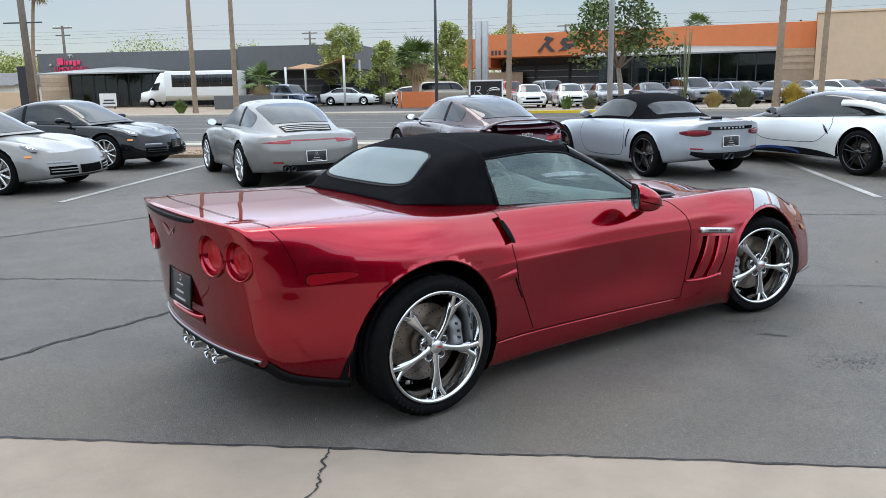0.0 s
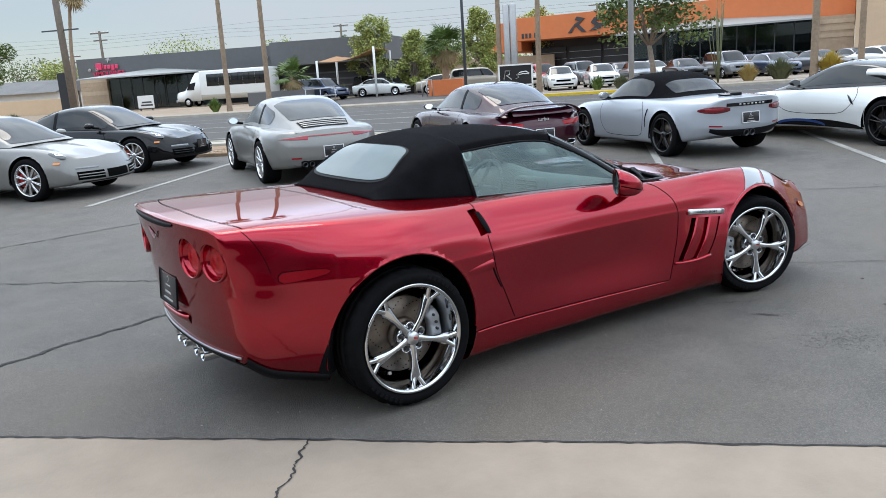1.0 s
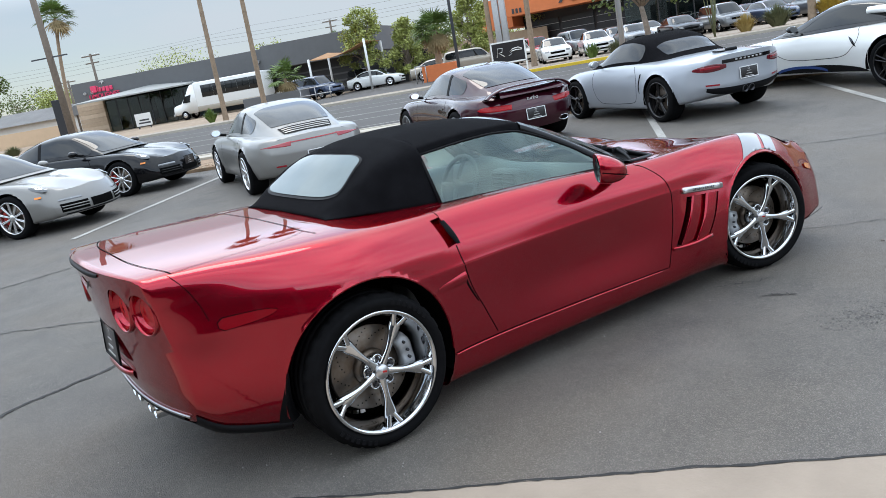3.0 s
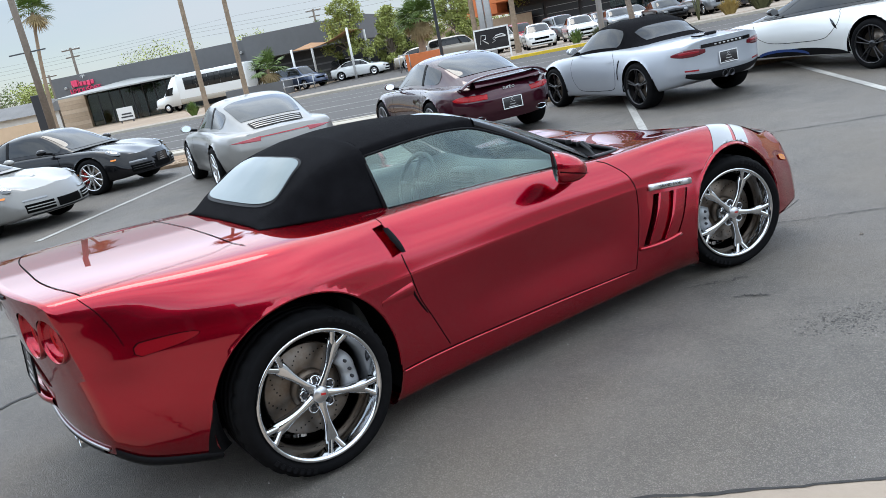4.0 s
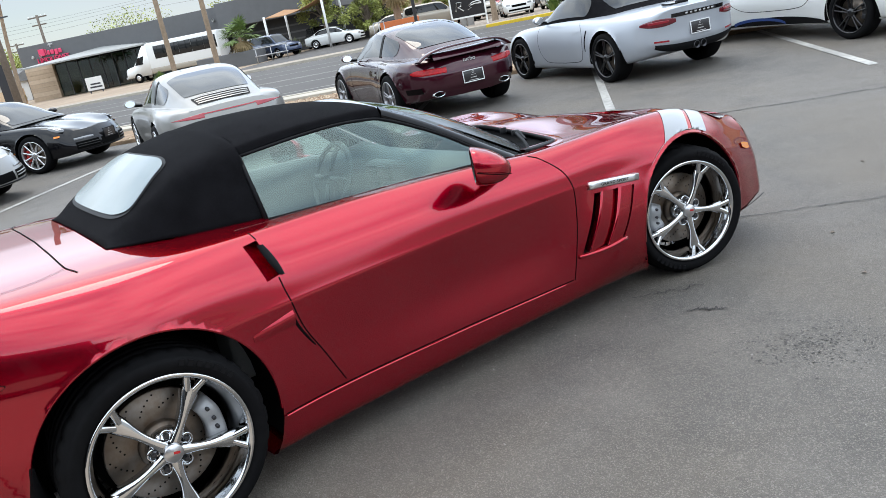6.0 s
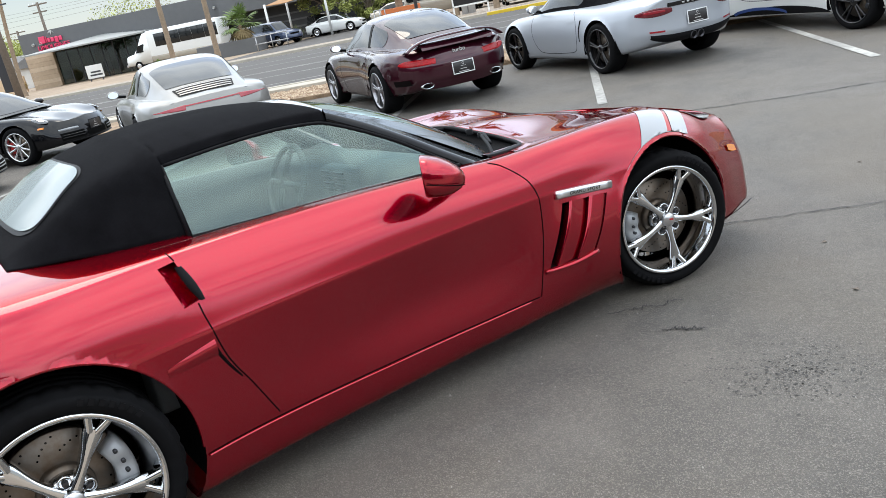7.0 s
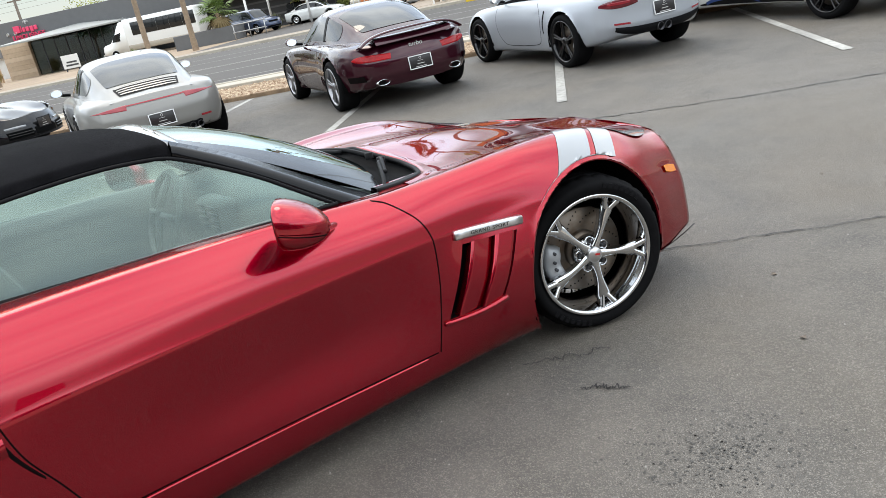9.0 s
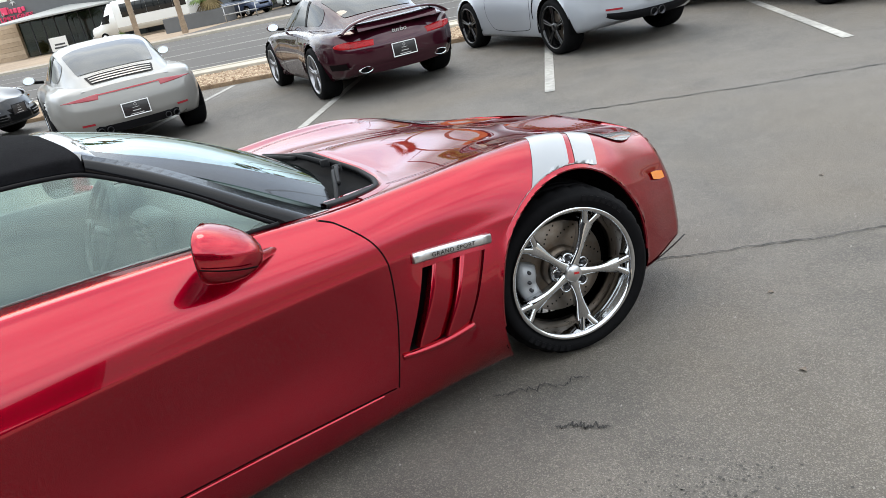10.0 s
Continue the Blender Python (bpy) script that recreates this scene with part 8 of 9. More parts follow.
def fan_palm(u, v, h, seed, label, crown=1.5, trunk_r=0.2, lean=(0, 0), fronds=34, dry=16):
    rg = random.Random(seed)
    t = thing("palm_tree", label, "palm", lot_pose(u, v))
    bm = bmesh.new()
    pts, rows = [], []
    n = max(10, int(h / 0.22))
    for i in range(n + 1):
        k = i / n
        z = -0.1 + (h + 0.1) * k
        r = 0.66 * trunk_r * (1.25 - 0.45 * k) * (1 + (0.055 if i % 2 else -0.02)) + (0.10 * trunk_r if k < 0.05 else 0)
        rows.append([(lean[0] * k * k + r * math.cos(a), lean[1] * k * k + r * math.sin(a), z) for a in [2 * math.pi * q / 12 for q in range(12)]])
    grid(bm, rows, loop=True)
    part("trunk", bm, BARK_PALM, t)
    top = Vector((lean[0], lean[1], h))
    for nm, mt, cnt, lo, hi in (("crown", FROND, fronds, -15, 75), ("dead_fronds", FROND_DRY, dry, -75, -25)):
        bm = bmesh.new()
        for k in range(cnt):
            az, el = rg.uniform(0, 2 * math.pi), radians(rg.uniform(lo, hi))
            d = Vector((math.cos(az) * math.cos(el), math.sin(az) * math.cos(el), math.sin(el)))
            st_len = crown * rg.uniform(0.35, 0.6) * (0.6 if nm != "crown" else 1)
            base = top + d * st_len
            tube(bm, [tuple(top), tuple(base)], 0.016, 4, 0.010)
            side = d.cross(Vector((0, 0, 1))).normalized()
            upv = side.cross(d).normalized()
            fl = crown * rg.uniform(0.45, 0.65)
            for q in range(13):
                a = radians(-80 + 160 * q / 12)
                tip = base + (d * math.cos(a) + side * math.sin(a)) * fl * (0.75 + 0.25 * math.cos(a)) - Vector((0, 0, 1)) * fl * 0.28 * rg.uniform(0.6, 1.4)
                w_ = (side * math.cos(a) - d * math.sin(a)) * fl * 0.05
                mid = base.lerp(tip, 0.55) + upv * 0.04 * crown
                v4 = [bm.verts.new(base), bm.verts.new(mid + w_), bm.verts.new(tip), bm.verts.new(mid - w_)]
                bm.faces.new((v4[0], v4[1], v4[3]))
                bm.faces.new((v4[1], v4[2], v4[3]))
        part(nm, bm, mt, t, smooth=False)
    return t


fan_palm(42.3, -20.7, 12.5, 1, "tall slim fan palm with bare ringed trunk", 1.6, 0.19, (0.1, 0))
fan_palm(46, -19.6, 13.5, 2, "tall slim fan palm with bare ringed trunk", 1.6, 0.21, (0.1, 0))
fan_palm(44, -4.0, 13.0, 3, "tall fan palm with rough banded trunk", 1.6, 0.19, (0.1, 0))
fan_palm(44, -1.7, 12.0, 4, "tall fan palm with rough banded trunk", 1.6, 0.20, (0.2, 0))
fan_palm(40, 12.5, 12.0, 5, "tall fan palm with rough banded trunk", 1.6, 0.24, (0.3, 0))
fan_palm(44, 15.9, 12.0, 6, "tall fan palm with rough banded trunk", 1.6, 0.22, (0.25, 0))
fan_palm(52, -38.0, 9.2, 7, "fan palm with green crown and curved trunk", 1.7, 0.20, (0.9, 0), 40, 10)
fan_palm(50.0, -8.4, 3.3, 8, "bushy fan palm rising from an orange planter", 1.75, 0.34, (0, 0), 64, 26)
fan_palm(53.0, -20.6, 2.0, 9, "short fan palm in a dark planter box", 1.6, 0.18, (0, 0), 34, 16)
fan_palm(75, -23.0, 4.9, 10, "distant fan palm above the roof", 1.2, 0.16, (0, 0), 26, 10)
fan_palm(90, 16.5, 7.4, 11, "distant fan palm crown behind the showroom", 2.0, 0.2, (0, 0), 40, 6)


def tuft(u, v, h, r, n, seed, material, label, nm="shrub", width=0.018):
    rg = random.Random(seed)
    t = thing(nm, label, "shrub", lot_pose(u, v, 0, 0.05))
    bm = bmesh.new()
    for _ in range(n):
        a, k = rg.uniform(0, 2 * math.pi), rg.random() ** 0.6
        b = Vector((0.25 * r * math.cos(a) * k, 0.25 * r * math.sin(a) * k, 0))
        tip = Vector((r * k * math.cos(a), r * k * math.sin(a), h * (1 - 0.45 * k * k) * rg.uniform(0.75, 1.1)))
        s = Vector((-math.sin(a), math.cos(a), 0)) * width
        m_ = b.lerp(tip, 0.55) + Vector((0, 0, h * 0.12))
        v5 = [bm.verts.new(b - s), bm.verts.new(b + s), bm.verts.new(m_ + s * 1.2), bm.verts.new(tip), bm.verts.new(m_ - s * 1.2)]
        bm.faces.new((v5[0], v5[1], v5[2], v5[4]))
        bm.faces.new((v5[4], v5[2], v5[3]))
    part("foliage", bm, material, t, smooth=False)
    return t


tuft(40, 9.35, 1.0, 0.75, 420, 1, DRY_GRASS, "rounded clump of dry golden grass on the verge")
tuft(40, 10.9, 1.2, 1.05, 520, 2, SHRUB, "grey-green desert shrub on the verge")
tuft(40, 13.3, 1.35, 0.9, 420, 3, FLOWER, "yellow flowering shrub on the verge", width=0.03)
tuft(40, 1.65, 0.95, 0.55, 60, 4, FROND, "spiky green agave on the verge", "agave", 0.05)
tuft(40, 2.9, 0.8, 0.7, 300, 5, SHRUB, "grey-green desert shrub on the verge")
tuft(42, -21.5, 0.85, 0.6, 160, 6, FROND, "small green shrub at the foot of the palm", width=0.04)
tuft(62, -45.5, 1.3, 0.8, 300, 7, DRY_GRASS, "dry straw-coloured bush before the block wall")
tuft(40.5, -34.5, 0.7, 0.8, 300, 8, SHRUB, "low dusty shrub on the verge")
tuft(57, -18.0, 1.2, 0.9, 300, 9, SHRUB, "grey-green shrub beside the driveway")
# ocotillo wands
t = thing("ocotillo", "thin wand-like ocotillo cactus on the verge", "cactus", lot_pose(40, 7.85))
rg = random.Random(9)
for k in range(11):
    a = rg.uniform(0, 6.28)
    r_ = rg.uniform(0.2, 0.75)
    bm = bmesh.new()
    tube(bm, [(0, 0, 0), (r_ * 0.5 * math.cos(a), r_ * 0.5 * math.sin(a), 1.6), (r_ * math.cos(a), r_ * math.sin(a), rg.uniform(3.4, 4.6))], 0.03, 5, 0.014)
    part("wand", bm, SHRUB, t)


# ---- street furniture ----
def pole(u, v, h, r, r2, material, label, nm="street_lamp", arm=0.0, lean=0.0):
    p = thing(nm, label, "pole", lot_pose(u, v))
    bm = bmesh.new()
    tube(bm, [(0, 0, -0.1), (lean * 0.5, 0, h * 0.5), (lean, 0, h)], r, 14, r2)
    part("shaft", bm, material, p)
    bm = bmesh.new()
    lathe(bm, [(r * 1.9, 0), (r * 1.9, 0.05), (r * 1.2, 0.09)], 14)
    bm.transform(Matrix.Rotation(radians(90), 4, "X"))
    part("base_plate", bm, material, p)
    if arm:
        bm = bmesh.new()
        tube(bm, [(lean, 0, h - 0.1), (lean + arm * 0.6, 0, h + 0.25), (lean + arm, 0, h + 0.3)], r2 * 0.8, 8)
        part("arm", bm, material, p)
        bm = bmesh.new()
        box(bm, lean + arm + 0.25, 0, h + 0.28, 0.6, 0.24, 0.12, 0.03)
        part("lamp_head", bm, DARK_POLE, p)
    return p


pole(13.3, 2.28, 6.5, 0.06, 0.055, METAL_GREY, "grey steel light pole in the gravel strip", arm=1.2)
pole(38.3, -5.2, 9.0, 0.09, 0.06, DARK_POLE, "slim dark street lamp across the road", arm=1.5)
pw = pole(46, -34.0, 12.0, 0.25, 0.20, WOOD_POLE, "stout weathered pole with a steel crossarm", "utility_pole", lean=-0.2)
bm = bmesh.new()
box(bm, -0.15, 0, 6.0, 2.8, 0.07, 0.09)
part("crossarm", bm, DARK_POLE, pw, smooth=False)
bm = bmesh.new()
box(bm, -0.75, 0.3, 1.9, 0.7, 0.25, 2.6, 0.02)
part("sign_box", bm, DARK_METAL, pw, smooth=False)
for (u, v, h, l) in ((70, -46.9, 7.8, 0.4), (84, -60, 6.5, 0.2), (95, 2, 8.5, 0), (96, -30, 8.5, 0)):
    p = pole(u, v, h, 0.16, 0.12, WOOD_POLE, "wooden utility pole with crossarms", "utility_pole")
    for zz in (h - 0.2, h - 0.9):
        bm = bmesh.new()
        box(bm, 0, 0, zz, 2.0 if zz > h - 0.5 else 1.5, 0.1, 0.12)
        part("crossarm", bm, WOOD_POLE, p, smooth=False)
    for dx in (-0.9, -0.45, 0.45, 0.9):
        bm = bmesh.new()
        lathe(bm, [(0.05, 0.0), (0.06, 0.08), (0.02, 0.14)], 8)
        bm.transform(Matrix.Translation((dx, 0, h - 0.14)) @ Matrix.Rotation(radians(90), 4, "X"))
        part("insulator", bm, SIGN_WHITE, p)
for k, (z0, z1, z2) in enumerate(((7.6, 7.5, 8.3), (7.2, 7.1, 8.0), (6.6, 6.5, 7.6), (9.4, 9.2, 10.0))):
    bm = bmesh.new()
    pts = []
    for i in range(41):
        t_ = i / 40
        pts.append(tuple(lot(70 + 26 * t_ if k < 3 else 96, -120 + 200 * t_, 0.12 + z0 + (z2 - z0) * t_ - 0.35 * math.sin(math.pi * ((t_ * 5) % 1)))))
    tube(bm, pts, 0.009, 4)
    tagged(part("power_line", bm, DARK_POLE), "thin overhead power line beyond the roofs", "cable")
# tall silver pylon and framed logo board
p = thing("pylon_sign", "tall brushed metal pylon on the verge", "sign", lot_pose(44, -3.3))
for dx in (-0.2, 0.2):
    bm = bmesh.new()
    box(bm, dx, 0, 2.6, 0.36, 0.36, 5.2, 0.05)
    part("column", bm, METAL_GREY, p)
bd = thing("logo_board", "black board with white car outline in white frame", "sign", lot_pose(40.5, -2.75))
bm = bmesh.new()
box(bm, 0, 0, 1.15, 1.75, 0.06, 1.05, 0.01)
part("board", bm, PLATE_BLACK, bd, smooth=False)
for x_, z_, sx_, sz_ in ((0, 1.70, 1.9, 0.08), (0, 0.60, 1.9, 0.08), (-0.91, 1.15, 0.08, 1.2), (0.91, 1.15, 0.08, 1.2), (-0.91, 0.3, 0.08, 0.6), (0.91, 0.3, 0.08, 0.6)):
    bm = bmesh.new()
    box(bm, x_, 0, z_, sx_, 0.09, sz_)
    part("frame_bar", bm, SIGN_WHITE, bd, smooth=False)
bm = bmesh.new()
for pts in ([(-0.65, 0.95), (-0.55, 1.40), (-0.30, 1.38), (-0.35, 1.18), (-0.52, 1.16), (-0.22, 0.92)], [(0.0, 0.95), (0.18, 1.02), (0.05, 1.15), (0.25, 1.28), (0.55, 1.32), (0.75, 1.22)], [(0.15, 1.15), (0.4, 1.2), (0.75, 1.18)]):
    tube(bm, [(a, -0.04, b) for a, b in pts], 0.028, 5)
part("logo_strokes", bm, SIGN_WHITE, bd)
aw = thing("panel_sign", "white board sign with printed lines before office", "sign", lot_pose(58, -35.7))
bm = bmesh.new()
box(bm, 0, 0, 0.75, 1.45, 0.12, 1.05, 0.02)
part("board", bm, SIGN_WHITE, aw, smooth=False)
for x_ in (-0.55, 0.55):
    bm = bmesh.new()
    box(bm, x_, 0, 0.1, 0.08, 0.08, 0.4)
    part("sign_leg", bm, DARK_POLE, aw, smooth=False)
for z_, w_ in ((0.72, 0.9), (0.48, 1.1)):
    bm = bmesh.new()
    box(bm, 0.1, -0.065, z_, w_, 0.01, 0.13)
    part("print_bar", bm, STUCCO_DARK, aw, smooth=False)
# planters, ramp rail, shade canopy
pl = thing("planter_box", "long dark grey stucco planter by the driveway", "planter", lot_pose(52, -21.5))
bm = bmesh.new()
box(bm, 0, 0.9, 0.5, 4.6, 1.8, 1.0, 0.03)
part("planter_wall", bm, STUCCO_GREY, pl, smooth=False)
po = thing("planter_box", "orange painted block planter by the driveway", "planter", lot_pose(49, -8.3))
bm = bmesh.new()
box(bm, 0, 0.8, 0.55, 2.3, 1.6, 1.1, 0.03)
part("planter_wall", bm, ORANGE_BLOCK, po, smooth=False)
rl = thing("hand_rail", "galvanised tube railing beside the driveway", "railing", lot_pose(50.5, -18.7))
for x_ in (0, 1.1, 2.2):
    bm = bmesh.new()
    tube(bm, [(x_, 0, 0), (x_, 0, 1.0)], 0.035, 8)
    part("post", bm, METAL_GREY, rl)
for z_ in (0.5, 1.0):
    bm = bmesh.new()
    tube(bm, [(-0.1, 0, z_), (2.3, 0, z_)], 0.035, 8)
    part("rail", bm, METAL_GREY, rl)
gt = thing("metal_gate", "white tube gate beside the orange planter", "gate", lot_pose(49, -9.9))
for x_ in (0, 0.35, 0.7):
    bm = bmesh.new()
    tube(bm, [(x_, 0, 0), (x_, 0, 1.15)], 0.035, 8)
    part("post", bm, METAL_GREY, gt)
bm = bmesh.new()
tube(bm, [(0, 0, 1.15), (0.7, 0, 1.15)], 0.035, 8)
part("rail", bm, METAL_GREY, gt)
cn = thing("shade_canopy", "brown fabric shade sail on white posts", "canopy", lot_pose(57, -17.6))
bm = bmesh.new()
grid(bm, [[(-2.3 + 4.6 * i / 8, 5 * j / 4, 3.0 + 0.75 * (i / 8) + 0.5 * (j / 4) * (1 - i / 8) - 0.35 * math.sin(math.pi * i / 8)) for i in range(9)] for j in range(5)])
cnv = part("shade_cloth", bm, TAN_AWNING, cn)
cnv.modifiers.new("thick", "SOLIDIFY").thickness = 0.03
for x_, y_, h_ in ((2.35, 0, 3.9), (-2.35, 0, 3.1), (2.35, 5, 3.7), (-2.35, 5, 3.4)):
    bm = bmesh.new()
    tube(bm, [(x_, y_, 0), (x_, y_, h_)], 0.09, 10)
    part("post", bm, SIGN_WHITE, cn)
fw = thing("screen_fence", "dark mesh screen fence behind driveway cars", "fence", lot_pose(63, -18.5))
for k in range(6):
    bm = bmesh.new()
    box(bm, 0.6 + 1.25 * k, 0, 1.2, 1.22, 0.06, 2.4)
    part("panel", bm, STUCCO_DARK, fw, smooth=False)
bm = bmesh.new()
wall_box(bm, -9, 5, 0, 0.3, 0, 2.6)
bk = part("block_wall", bm, BLOCK_TAN, smooth=False)
bk.matrix_world = lot_pose(70, -7)
tagged(bk, "tan block wall at the back of the driveway", "wall", kind="structure")


# ---- vehicles across the street ----
def plain_car(paint, kind, wheel_mat=ALLOY):
    """Sedan, coupe-like or tall utility car, seen from afar; origin under its middle, nose along +x."""
    tall = kind == "suv"
    car = thing("parked_car", "", "car", group="cars across the street")
    L, W, H, belt = (4.7, 0.93, 1.72, 1.05) if tall else (4.6, 0.90, 1.43, 0.93)
    xs = [-L / 2 + 0.12, -L / 2 + 0.4, -1.35, -0.6, 0.3, 1.0, 1.4, L / 2 - 0.35, L / 2 - 0.12]
    lo = 0.26 if tall else 0.2
    rc = [
        ([W - .18, W - .12, W - .08, W - .10, W - .10, W - .10, W - .08, W - .14, W - .26], [lo + .1, lo + .04, lo, lo, lo, lo, lo, lo, lo + .04]),
        ([W - .08, W - .03, W, W - .03, W - .03, W - .03, W, W - .05, W - .16], [belt * .45] * 9),
        ([W - .07, W - .02, W, W - .01, W - .01, W - .01, W, W - .05, W - .16], [belt * .70] * 9),
        ([W - .14, W - .10, W - .08, W - .08, W - .08, W - .08, W - .09, W - .14, W - .24], [belt - .05, belt - .02, belt, belt, belt - .01, belt - .04, belt - .08, belt - .17, belt - .26]),
        ([0] * 9, [belt + .03, belt + .05, belt + .05, belt + .04, belt + .03, belt + .02, belt - .01, belt - .09, belt - .2]),
    ]
    sh = Shell(xs, rc, [3, 4, 4, 5])
    tl = lambda y, z: -L / 2 + 0.10 * (y / W) ** 2.2
    ns = lambda y, z: L / 2 - 0.20 * (y / W) ** 2.2 - 0.12 * max(0, (z - 0.5) / 0.4)
    st = [xs[0] + (xs[-1] - xs[0]) * i / 52 for i in range(53)]
    part("body", body_mesh(sh, st, tl, ns, [(-1.38, 0.345), (1.38, 0.345)], [0.385, 0.385], None, 0.2, 0.3), paint, car)
    if tall:
        cab = Cabin([-2.2, -2.0, -1.2, 0, 0.5, 0.95, 1.25], [1.30, 1.66, 1.72, 1.72, 1.66, 1.32, 1.02], [.62, .66, .67, .66, .65, .70, .74], [.76, .80, .82, .82, .82, .80, .76], [1.04, 1.05, 1.05, 1.04, 1.03, 1.01, .98])
        gs, sc, bk_ = (-2.02, 0.92), (0.55, 1.2), (-2.19, -2.05)
    else:
        cab = Cabin([-1.95, -1.5, -0.9, -0.2, 0.3, 0.8, 1.2], [.95, 1.16, 1.38, 1.43, 1.38, 1.14, .90], [.58, .60, .60, .60, .60, .66, .72], [.70, .76, .80, .81, .81, .79, .75], [.94, .945, .94, .93, .92, .90, .88])
        gs, sc, bk_ = (-1.35, 0.92), (0.36, 1.12), (-1.75, -1.0)
    part("roof", cab.skin(cab.xs[0], cab.xs[-1], 0, 1, 0, nx=30, nt=10), paint, car)
    for s in (-1, 1):
        bm = cab.skin(gs[0], gs[1], 0.08, 0.46, 0.006, nx=16, nt=5, both=False, round_=0.1)
        if s > 0:
            bm.transform(Matrix.Diagonal((1, -1, 1, 1)))
        part("side_window", bm, DARK_GLASS, car)
        for x_ in (-1.38, 1.38):
            wh = new("wheel")
            wh.parent = car
            wh.matrix_local = pose(x_, s * (W - 0.02), 0.335, 0, 0, 0 if s < 0 else 180)
            bm = bmesh.new()
            lathe(bm, [(0.225, 0.02), (0.28, -0.004), (0.325, 0.02), (0.335, 0.06), (0.335, 0.2), (0.22, 0.22)], 24)
            part("tyre", bm, TYRE, wh)
            bm = bmesh.new()
            lathe(bm, [(0.228, 0.02), (0.222, 0.0), (0.19, 0.03), (0.06, 0.045), (0.05, 0.01), (0.001, 0.008)], 24)
            part("rim", bm, wheel_mat, wh)
        # lamps
        bm = tail_patch(tl, [[(s * (0.50 + 0.28 * t), belt - 0.16 + 0.06 * h) for h in (-1, 1)] for t in (0, 0.5, 1)], 0.008)
        part("tail_lamp", bm, RED_LENS, car)
        bm = bmesh.new()
        grid(bm, [[(ns(abs(0.50 + 0.22 * t), belt - 0.28 + 0.05 * h) + 0.01, s * (0.50 + 0.22 * t), belt - 0.28 + 0.05 * h) for h in (-1, 1)] for t in (0, 0.5, 1)])
        part("headlamp", bm, CLEAR_LENS, car)
    part("windscreen", cab.skin(sc[0], sc[1], 0.56, 1, 0.006, nx=8, nt=6, round_=0.1), DARK_GLASS, car)
    part("rear_window", cab.skin(bk_[0], bk_[1], 0.58, 1, 0.006, nx=6, nt=6, round_=0.1), DARK_GLASS, car)
    bm = bmesh.new()
    grid(bm, [[(ns(abs(y), z) + 0.008, y, z) for y in (-0.42, -0.2, 0, 0.2, 0.42)] for z in (belt - 0.42, belt - 0.30)])
    part("grille", bm, WELL, car)
    bm = bmesh.new()
    grid(bm, [[(ns(abs(y), z) + 0.008, y, z) for y in (-0.6, -0.3, 0, 0.3, 0.6)] for z in (0.30, 0.40)])
    part("lower_intake", bm, WELL, car)
    return car


protos = {}


def far_car(paint, kind, label, u, v, turn):
    """turn: degrees, 0 faces the camera's side of the street."""
    key = (paint.name, kind)
    m = lot_pose(u, v, -90 + turn, 0.06)
    if key not in protos:
        c = plain_car(paint, kind)
        c.matrix_world = m
        protos[key] = c
    else:
        c = copy_thing(protos[key], m)
    return tagged(c, label)


far_car(WHITE_PAINT, "sedan", "white sedan parked facing the street", 46.5, -0.6, 8)
far_car(WHITE_PAINT, "sedan", "white sedan parked facing the street", 46.8, 1.9, 8)
far_car(GREY_PAINT, "sedan", "grey sedan parked on the forecourt", 50, 4.3, 10)
far_car(BLACK_PAINT, "sedan", "black sedan parked on the forecourt", 50, 7.2, 12)
far_car(GREY_PAINT, "suv", "grey utility car parked on the forecourt", 50.5, 9.9, 14)
far_car(BLUE_PAINT, "sedan", "dark blue sedan parked on the forecourt", 50, 12.5, 18)
far_car(GREY_PAINT, "sedan", "grey sedan parked on the forecourt", 50, 15.3, 18)
far_car(WHITE_PAINT, "sedan", "white sedan parked on the forecourt", 48.5, 18.4, 24)
far_car(MAROON, "sedan", "maroon sedan parked on the forecourt", 50, 21.4, 24)
far_car(TAN_PAINT, "suv", "tan utility car parked on the forecourt", 52, -3.6, 30)
far_car(GREY_PAINT, "suv", "grey utility car parked by the showroom", 56, 0.6, 20)
far_car(RED, "suv", "red utility car parked by the showroom", 57, -2.4, 20)
for k in range(11):
    pc = (GREY_PAINT, WHITE_PAINT, BLACK_PAINT, RED, BLUE_PAINT, WHITE_PAINT, MAROON, GREY_PAINT, RED, WHITE_PAINT, BLACK_PAINT)[k]
    far_car(pc, "sedan", "car parked in a row before showroom glass", 55.5 - 0.25 * k, 3.4 + 2.15 * k, 15 + (k % 3) * 4)
far_car(TAN_PAINT, "suv", "tan utility car parked beyond orange planter", 54, -6.6, 100)
far_car(TAN_PAINT, "sedan", "tan car parked beyond orange planter", 56, -9.5, 100)
far_car(BLUE_PAINT, "suv", "dark blue utility car waiting in the driveway", 55, -19.0, 60)
far_car(TAN_PAINT, "suv", "tan utility car parked beside the planter", 57, -20.9, 60)
far_car(BLACK_PAINT, "suv", "black utility car parked under the shade sail", 61.5, -17.2, 30)
far_car(WHITE_PAINT, "sedan", "white sedan parked under the shade sail", 58.5, -15.2, 85)


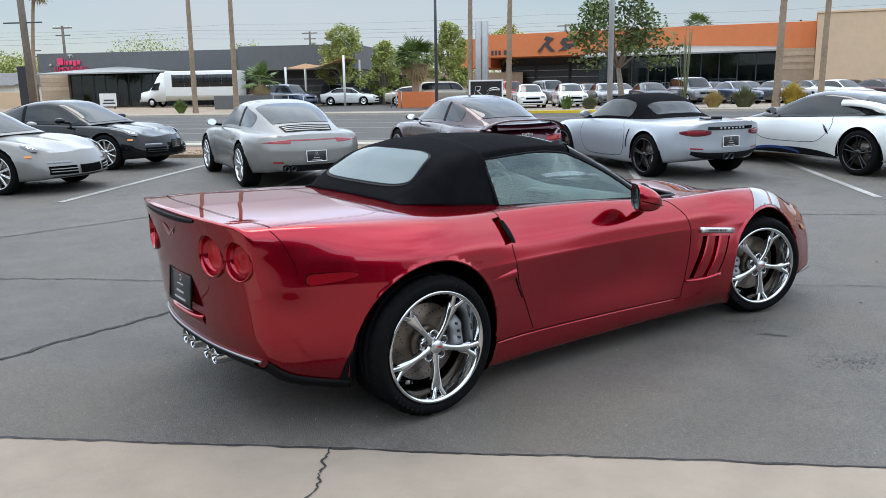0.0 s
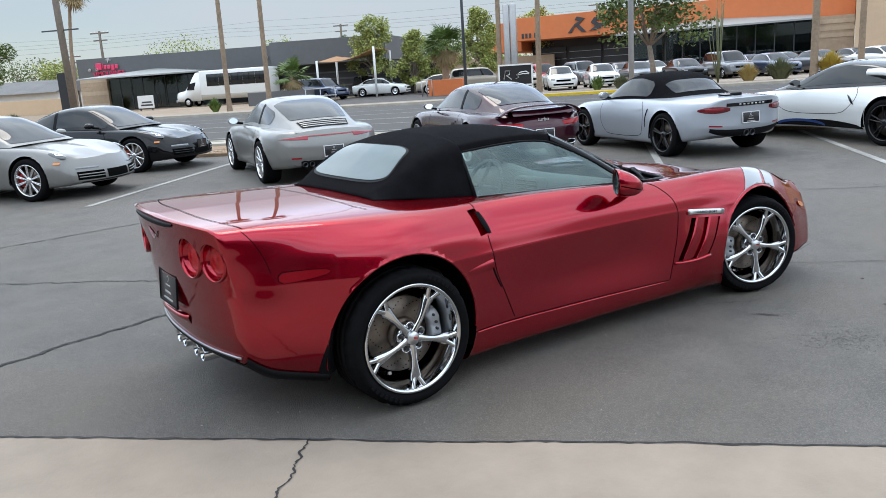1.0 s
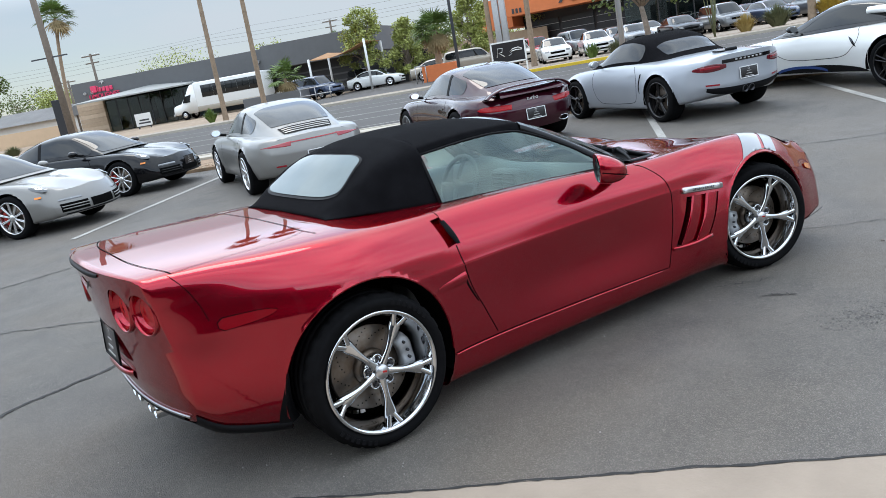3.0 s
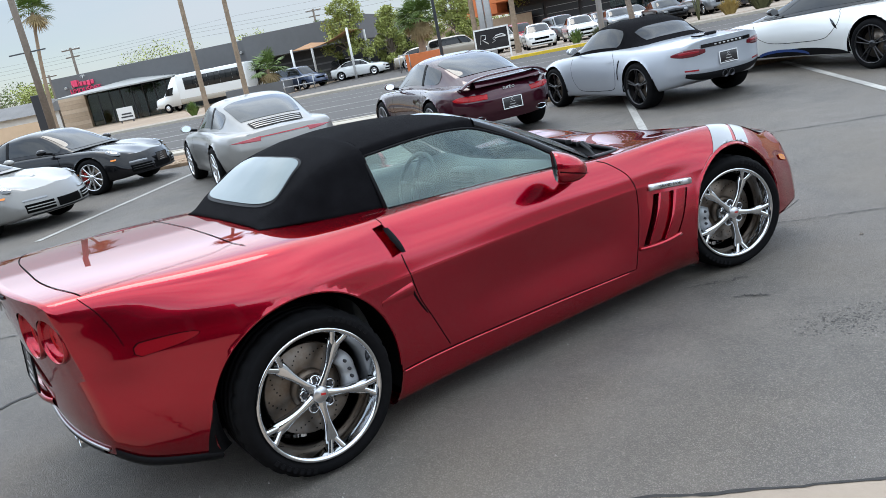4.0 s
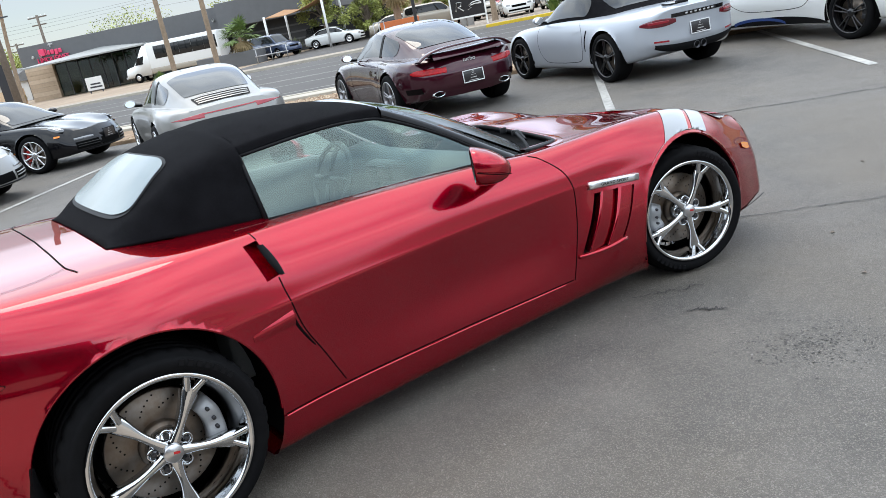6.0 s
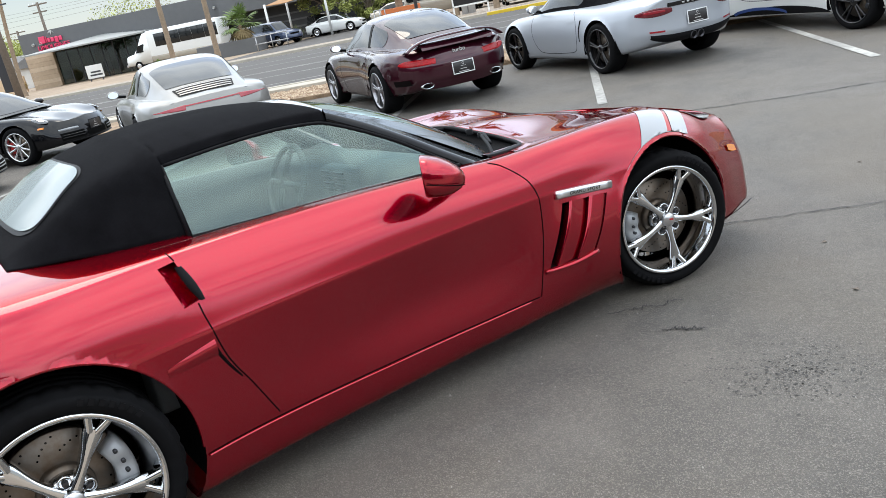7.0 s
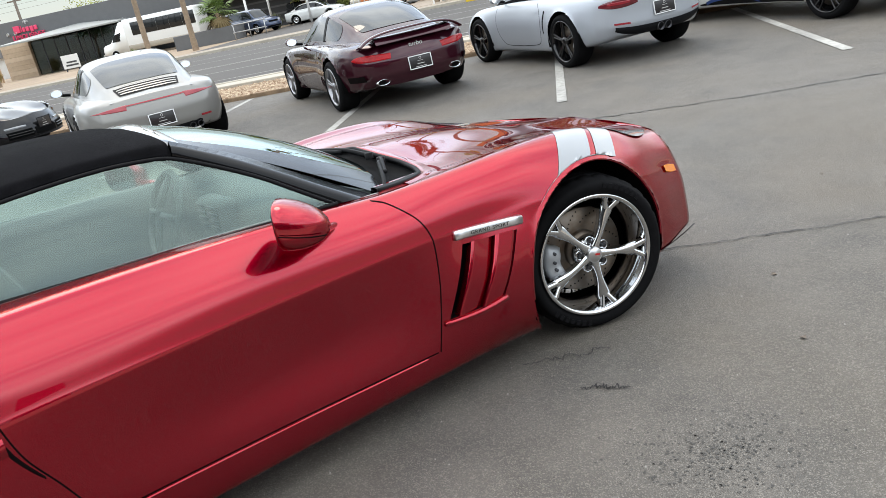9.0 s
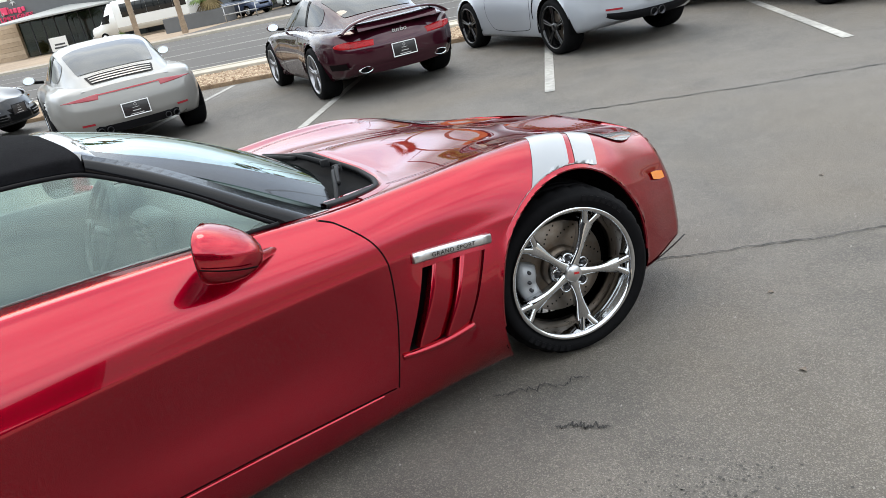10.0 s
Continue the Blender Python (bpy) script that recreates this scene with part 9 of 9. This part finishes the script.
def shuttle_bus():
    """White cutaway shuttle bus, nose to the left of the street."""
    b = thing("shuttle_bus", "white and tan shuttle bus with dark windows", "bus", lot_pose(62, -30.0, 180, 0.02) @ Matrix.Diagonal((0.92, 1, 1, 1)))
    bm = bmesh.new()
    box(bm, -1.2, 0, 1.85, 7.0, 2.3, 2.35, 0.12)
    part("body", bm, WHITE_PAINT, b)
    bm = bmesh.new()
    box(bm, -1.2, 0, 0.78, 6.9, 2.32, 0.45, 0.04)
    part("skirt", bm, TAN_PAINT, b)
    bm = bmesh.new()
    rows = []
    for x, z0, z1, w in ((2.2, 0.55, 2.9, 1.1), (2.7, 0.5, 2.95, 1.08), (3.1, 0.5, 2.55, 1.0), (3.5, 0.5, 1.95, 0.98), (4.0, 0.5, 1.45, 0.98), (4.6, 0.5, 1.36, 0.96), (4.85, 0.55, 1.25, 0.92)):
        rows.append([(x, -w, z0), (x, -w * 1.02, (z0 + z1) / 2), (x, -w * 0.88, z1 - 0.05), (x, 0, z1), (x, w * 0.88, z1 - 0.05), (x, w * 1.02, (z0 + z1) / 2), (x, w, z0)])
    vs = grid(bm, rows, loop=True)
    bm.faces.new(vs[-1])
    part("cab", bm, WHITE_PAINT, b)
    for s in (-1, 1):
        for k in range(5):
            bm = bmesh.new()
            box(bm, -3.95 + 1.22 * k, s * 1.155, 2.2, 1.21, 0.02, 1.02, 0.008)
            part("side_window", bm, DARK_GLASS, b)
        bm = bmesh.new()
        prism(bm, [(2.75, 1.45), (3.75, 1.45), (3.35, 2.0), (2.75, 2.1)], pose(0, s * 1.035, 0, 90, 0, 0), 0.02 * -s)
        part("cab_window", bm, DARK_GLASS, b, smooth=False)
        for x_ in (-2.6, 3.75):
            bm = bmesh.new()
            lathe(bm, [(0.20, 0.05), (0.30, -0.01), (0.38, 0.02), (0.40, 0.08), (0.40, 0.24)], 26)
            bm.transform(pose(x_, s * 1.04, 0.40, 0, 0, 0 if s < 0 else 180))
            wh = part("wheel", bm, TYRE, b)
            bm = bmesh.new()
            lathe(bm, [(0.22, 0.03), (0.20, 0.0), (0.10, 0.04), (0.001, 0.0)], 22)
            bm.transform(pose(x_, s * 1.04, 0.40, 0, 0, 0 if s < 0 else 180))
            part("rim", bm, ALLOY, wh)
    bm = bmesh.new()
    grid(bm, [[(x + 0.02, y, z + 0.03) for y in (-0.8, -0.4, 0, 0.4, 0.8)] for x, z in ((3.12, 2.48), (3.5, 1.95), (3.9, 1.56))])
    part("windscreen", bm, DARK_GLASS, b)
    bm = bmesh.new()
    box(bm, 4.86, 0, 0.95, 0.06, 1.3, 0.35, 0.02)
    part("grille", bm, DARK_METAL, b)
    bm = bmesh.new()
    box(bm, 4.92, 0, 0.55, 0.16, 1.9, 0.2, 0.03)
    part("bumper", bm, METAL_GREY, b)
    return b


shuttle_bus()


# ---- loose grit on the asphalt ----
rg = random.Random(12)
bm = bmesh.new()
for _ in range(420):
    u, v = rg.uniform(-0.95, 3.2), rg.uniform(-2.5, 6.5)
    p = at_lot(u, v, 0.003)
    r_ = rg.uniform(0.0018, 0.0048)
    q = [bm.verts.new(p + Vector((r_ * math.cos(a) * rg.uniform(0.7, 1.3), r_ * math.sin(a) * rg.uniform(0.7, 1.3), -0.003))) for a in (0, 1.57, 3.14, 4.71)]
    top_ = bm.verts.new(p + Vector((0, 0, r_ * 0.9)))
    for k in range(4):
        bm.faces.new((q[k], q[(k + 1) % 4], top_))
grit = part("loose_grit", bm, mat("pale_grit", (0.34, 0.32, 0.29), 0.9), smooth=False)
tagged(grit, "scattered pale grit and pebbles on the asphalt", "grit", kind="stuff")
# open-grained worn patch and a few dry leaf scraps
bm = bmesh.new()
for _ in range(420):
    u, v = rg.gauss(0.29, 0.10), rg.gauss(2.80, 0.13)
    p = at_lot(u, v, 0.0015)
    r_ = rg.uniform(0.002, 0.006)
    n_ = rg.choice((5, 6, 7))
    q = [bm.verts.new(p + Vector((r_ * rg.uniform(0.5, 1.3) * math.cos(6.283 * k / n_), r_ * rg.uniform(0.5, 1.3) * math.sin(6.283 * k / n_), 0))) for k in range(n_)]
    bm.faces.new(q)
tagged(part("worn_patch", bm, mat("open_grained_asphalt", (0.058, 0.055, 0.051), 0.85, var=0.3, scale=30), smooth=False), "dark open-grained worn patch in the asphalt", "patch", kind="stuff")
for u, v in ((0.95, 3.25), (2.9, 3.9), (0.35, 3.45), (-0.35, -0.25), (-0.42, -0.32), (1.55, 3.3)):
    bm = bmesh.new()
    r_ = rg.uniform(0.008, 0.014)
    vs = [bm.verts.new((r_ * math.cos(a) * (1.6 if k % 2 else 0.8), r_ * math.sin(a), 0.003 * (k % 3))) for k, a in enumerate([6.283 * j / 7 for j in range(7)])]
    bm.faces.new(vs)
    lf = part("leaf_scrap", bm, WOOD_POLE, smooth=False)
    p = at_lot(u, v, 0.004)
    lf.matrix_world = pose(p.x, p.y, p.z, 0, 0, rg.uniform(0, 360))
    lf.modifiers.new("thick", "SOLIDIFY").thickness = 0.0015
    tagged(lf, "small dry brown leaf scrap on the asphalt", "leaf")
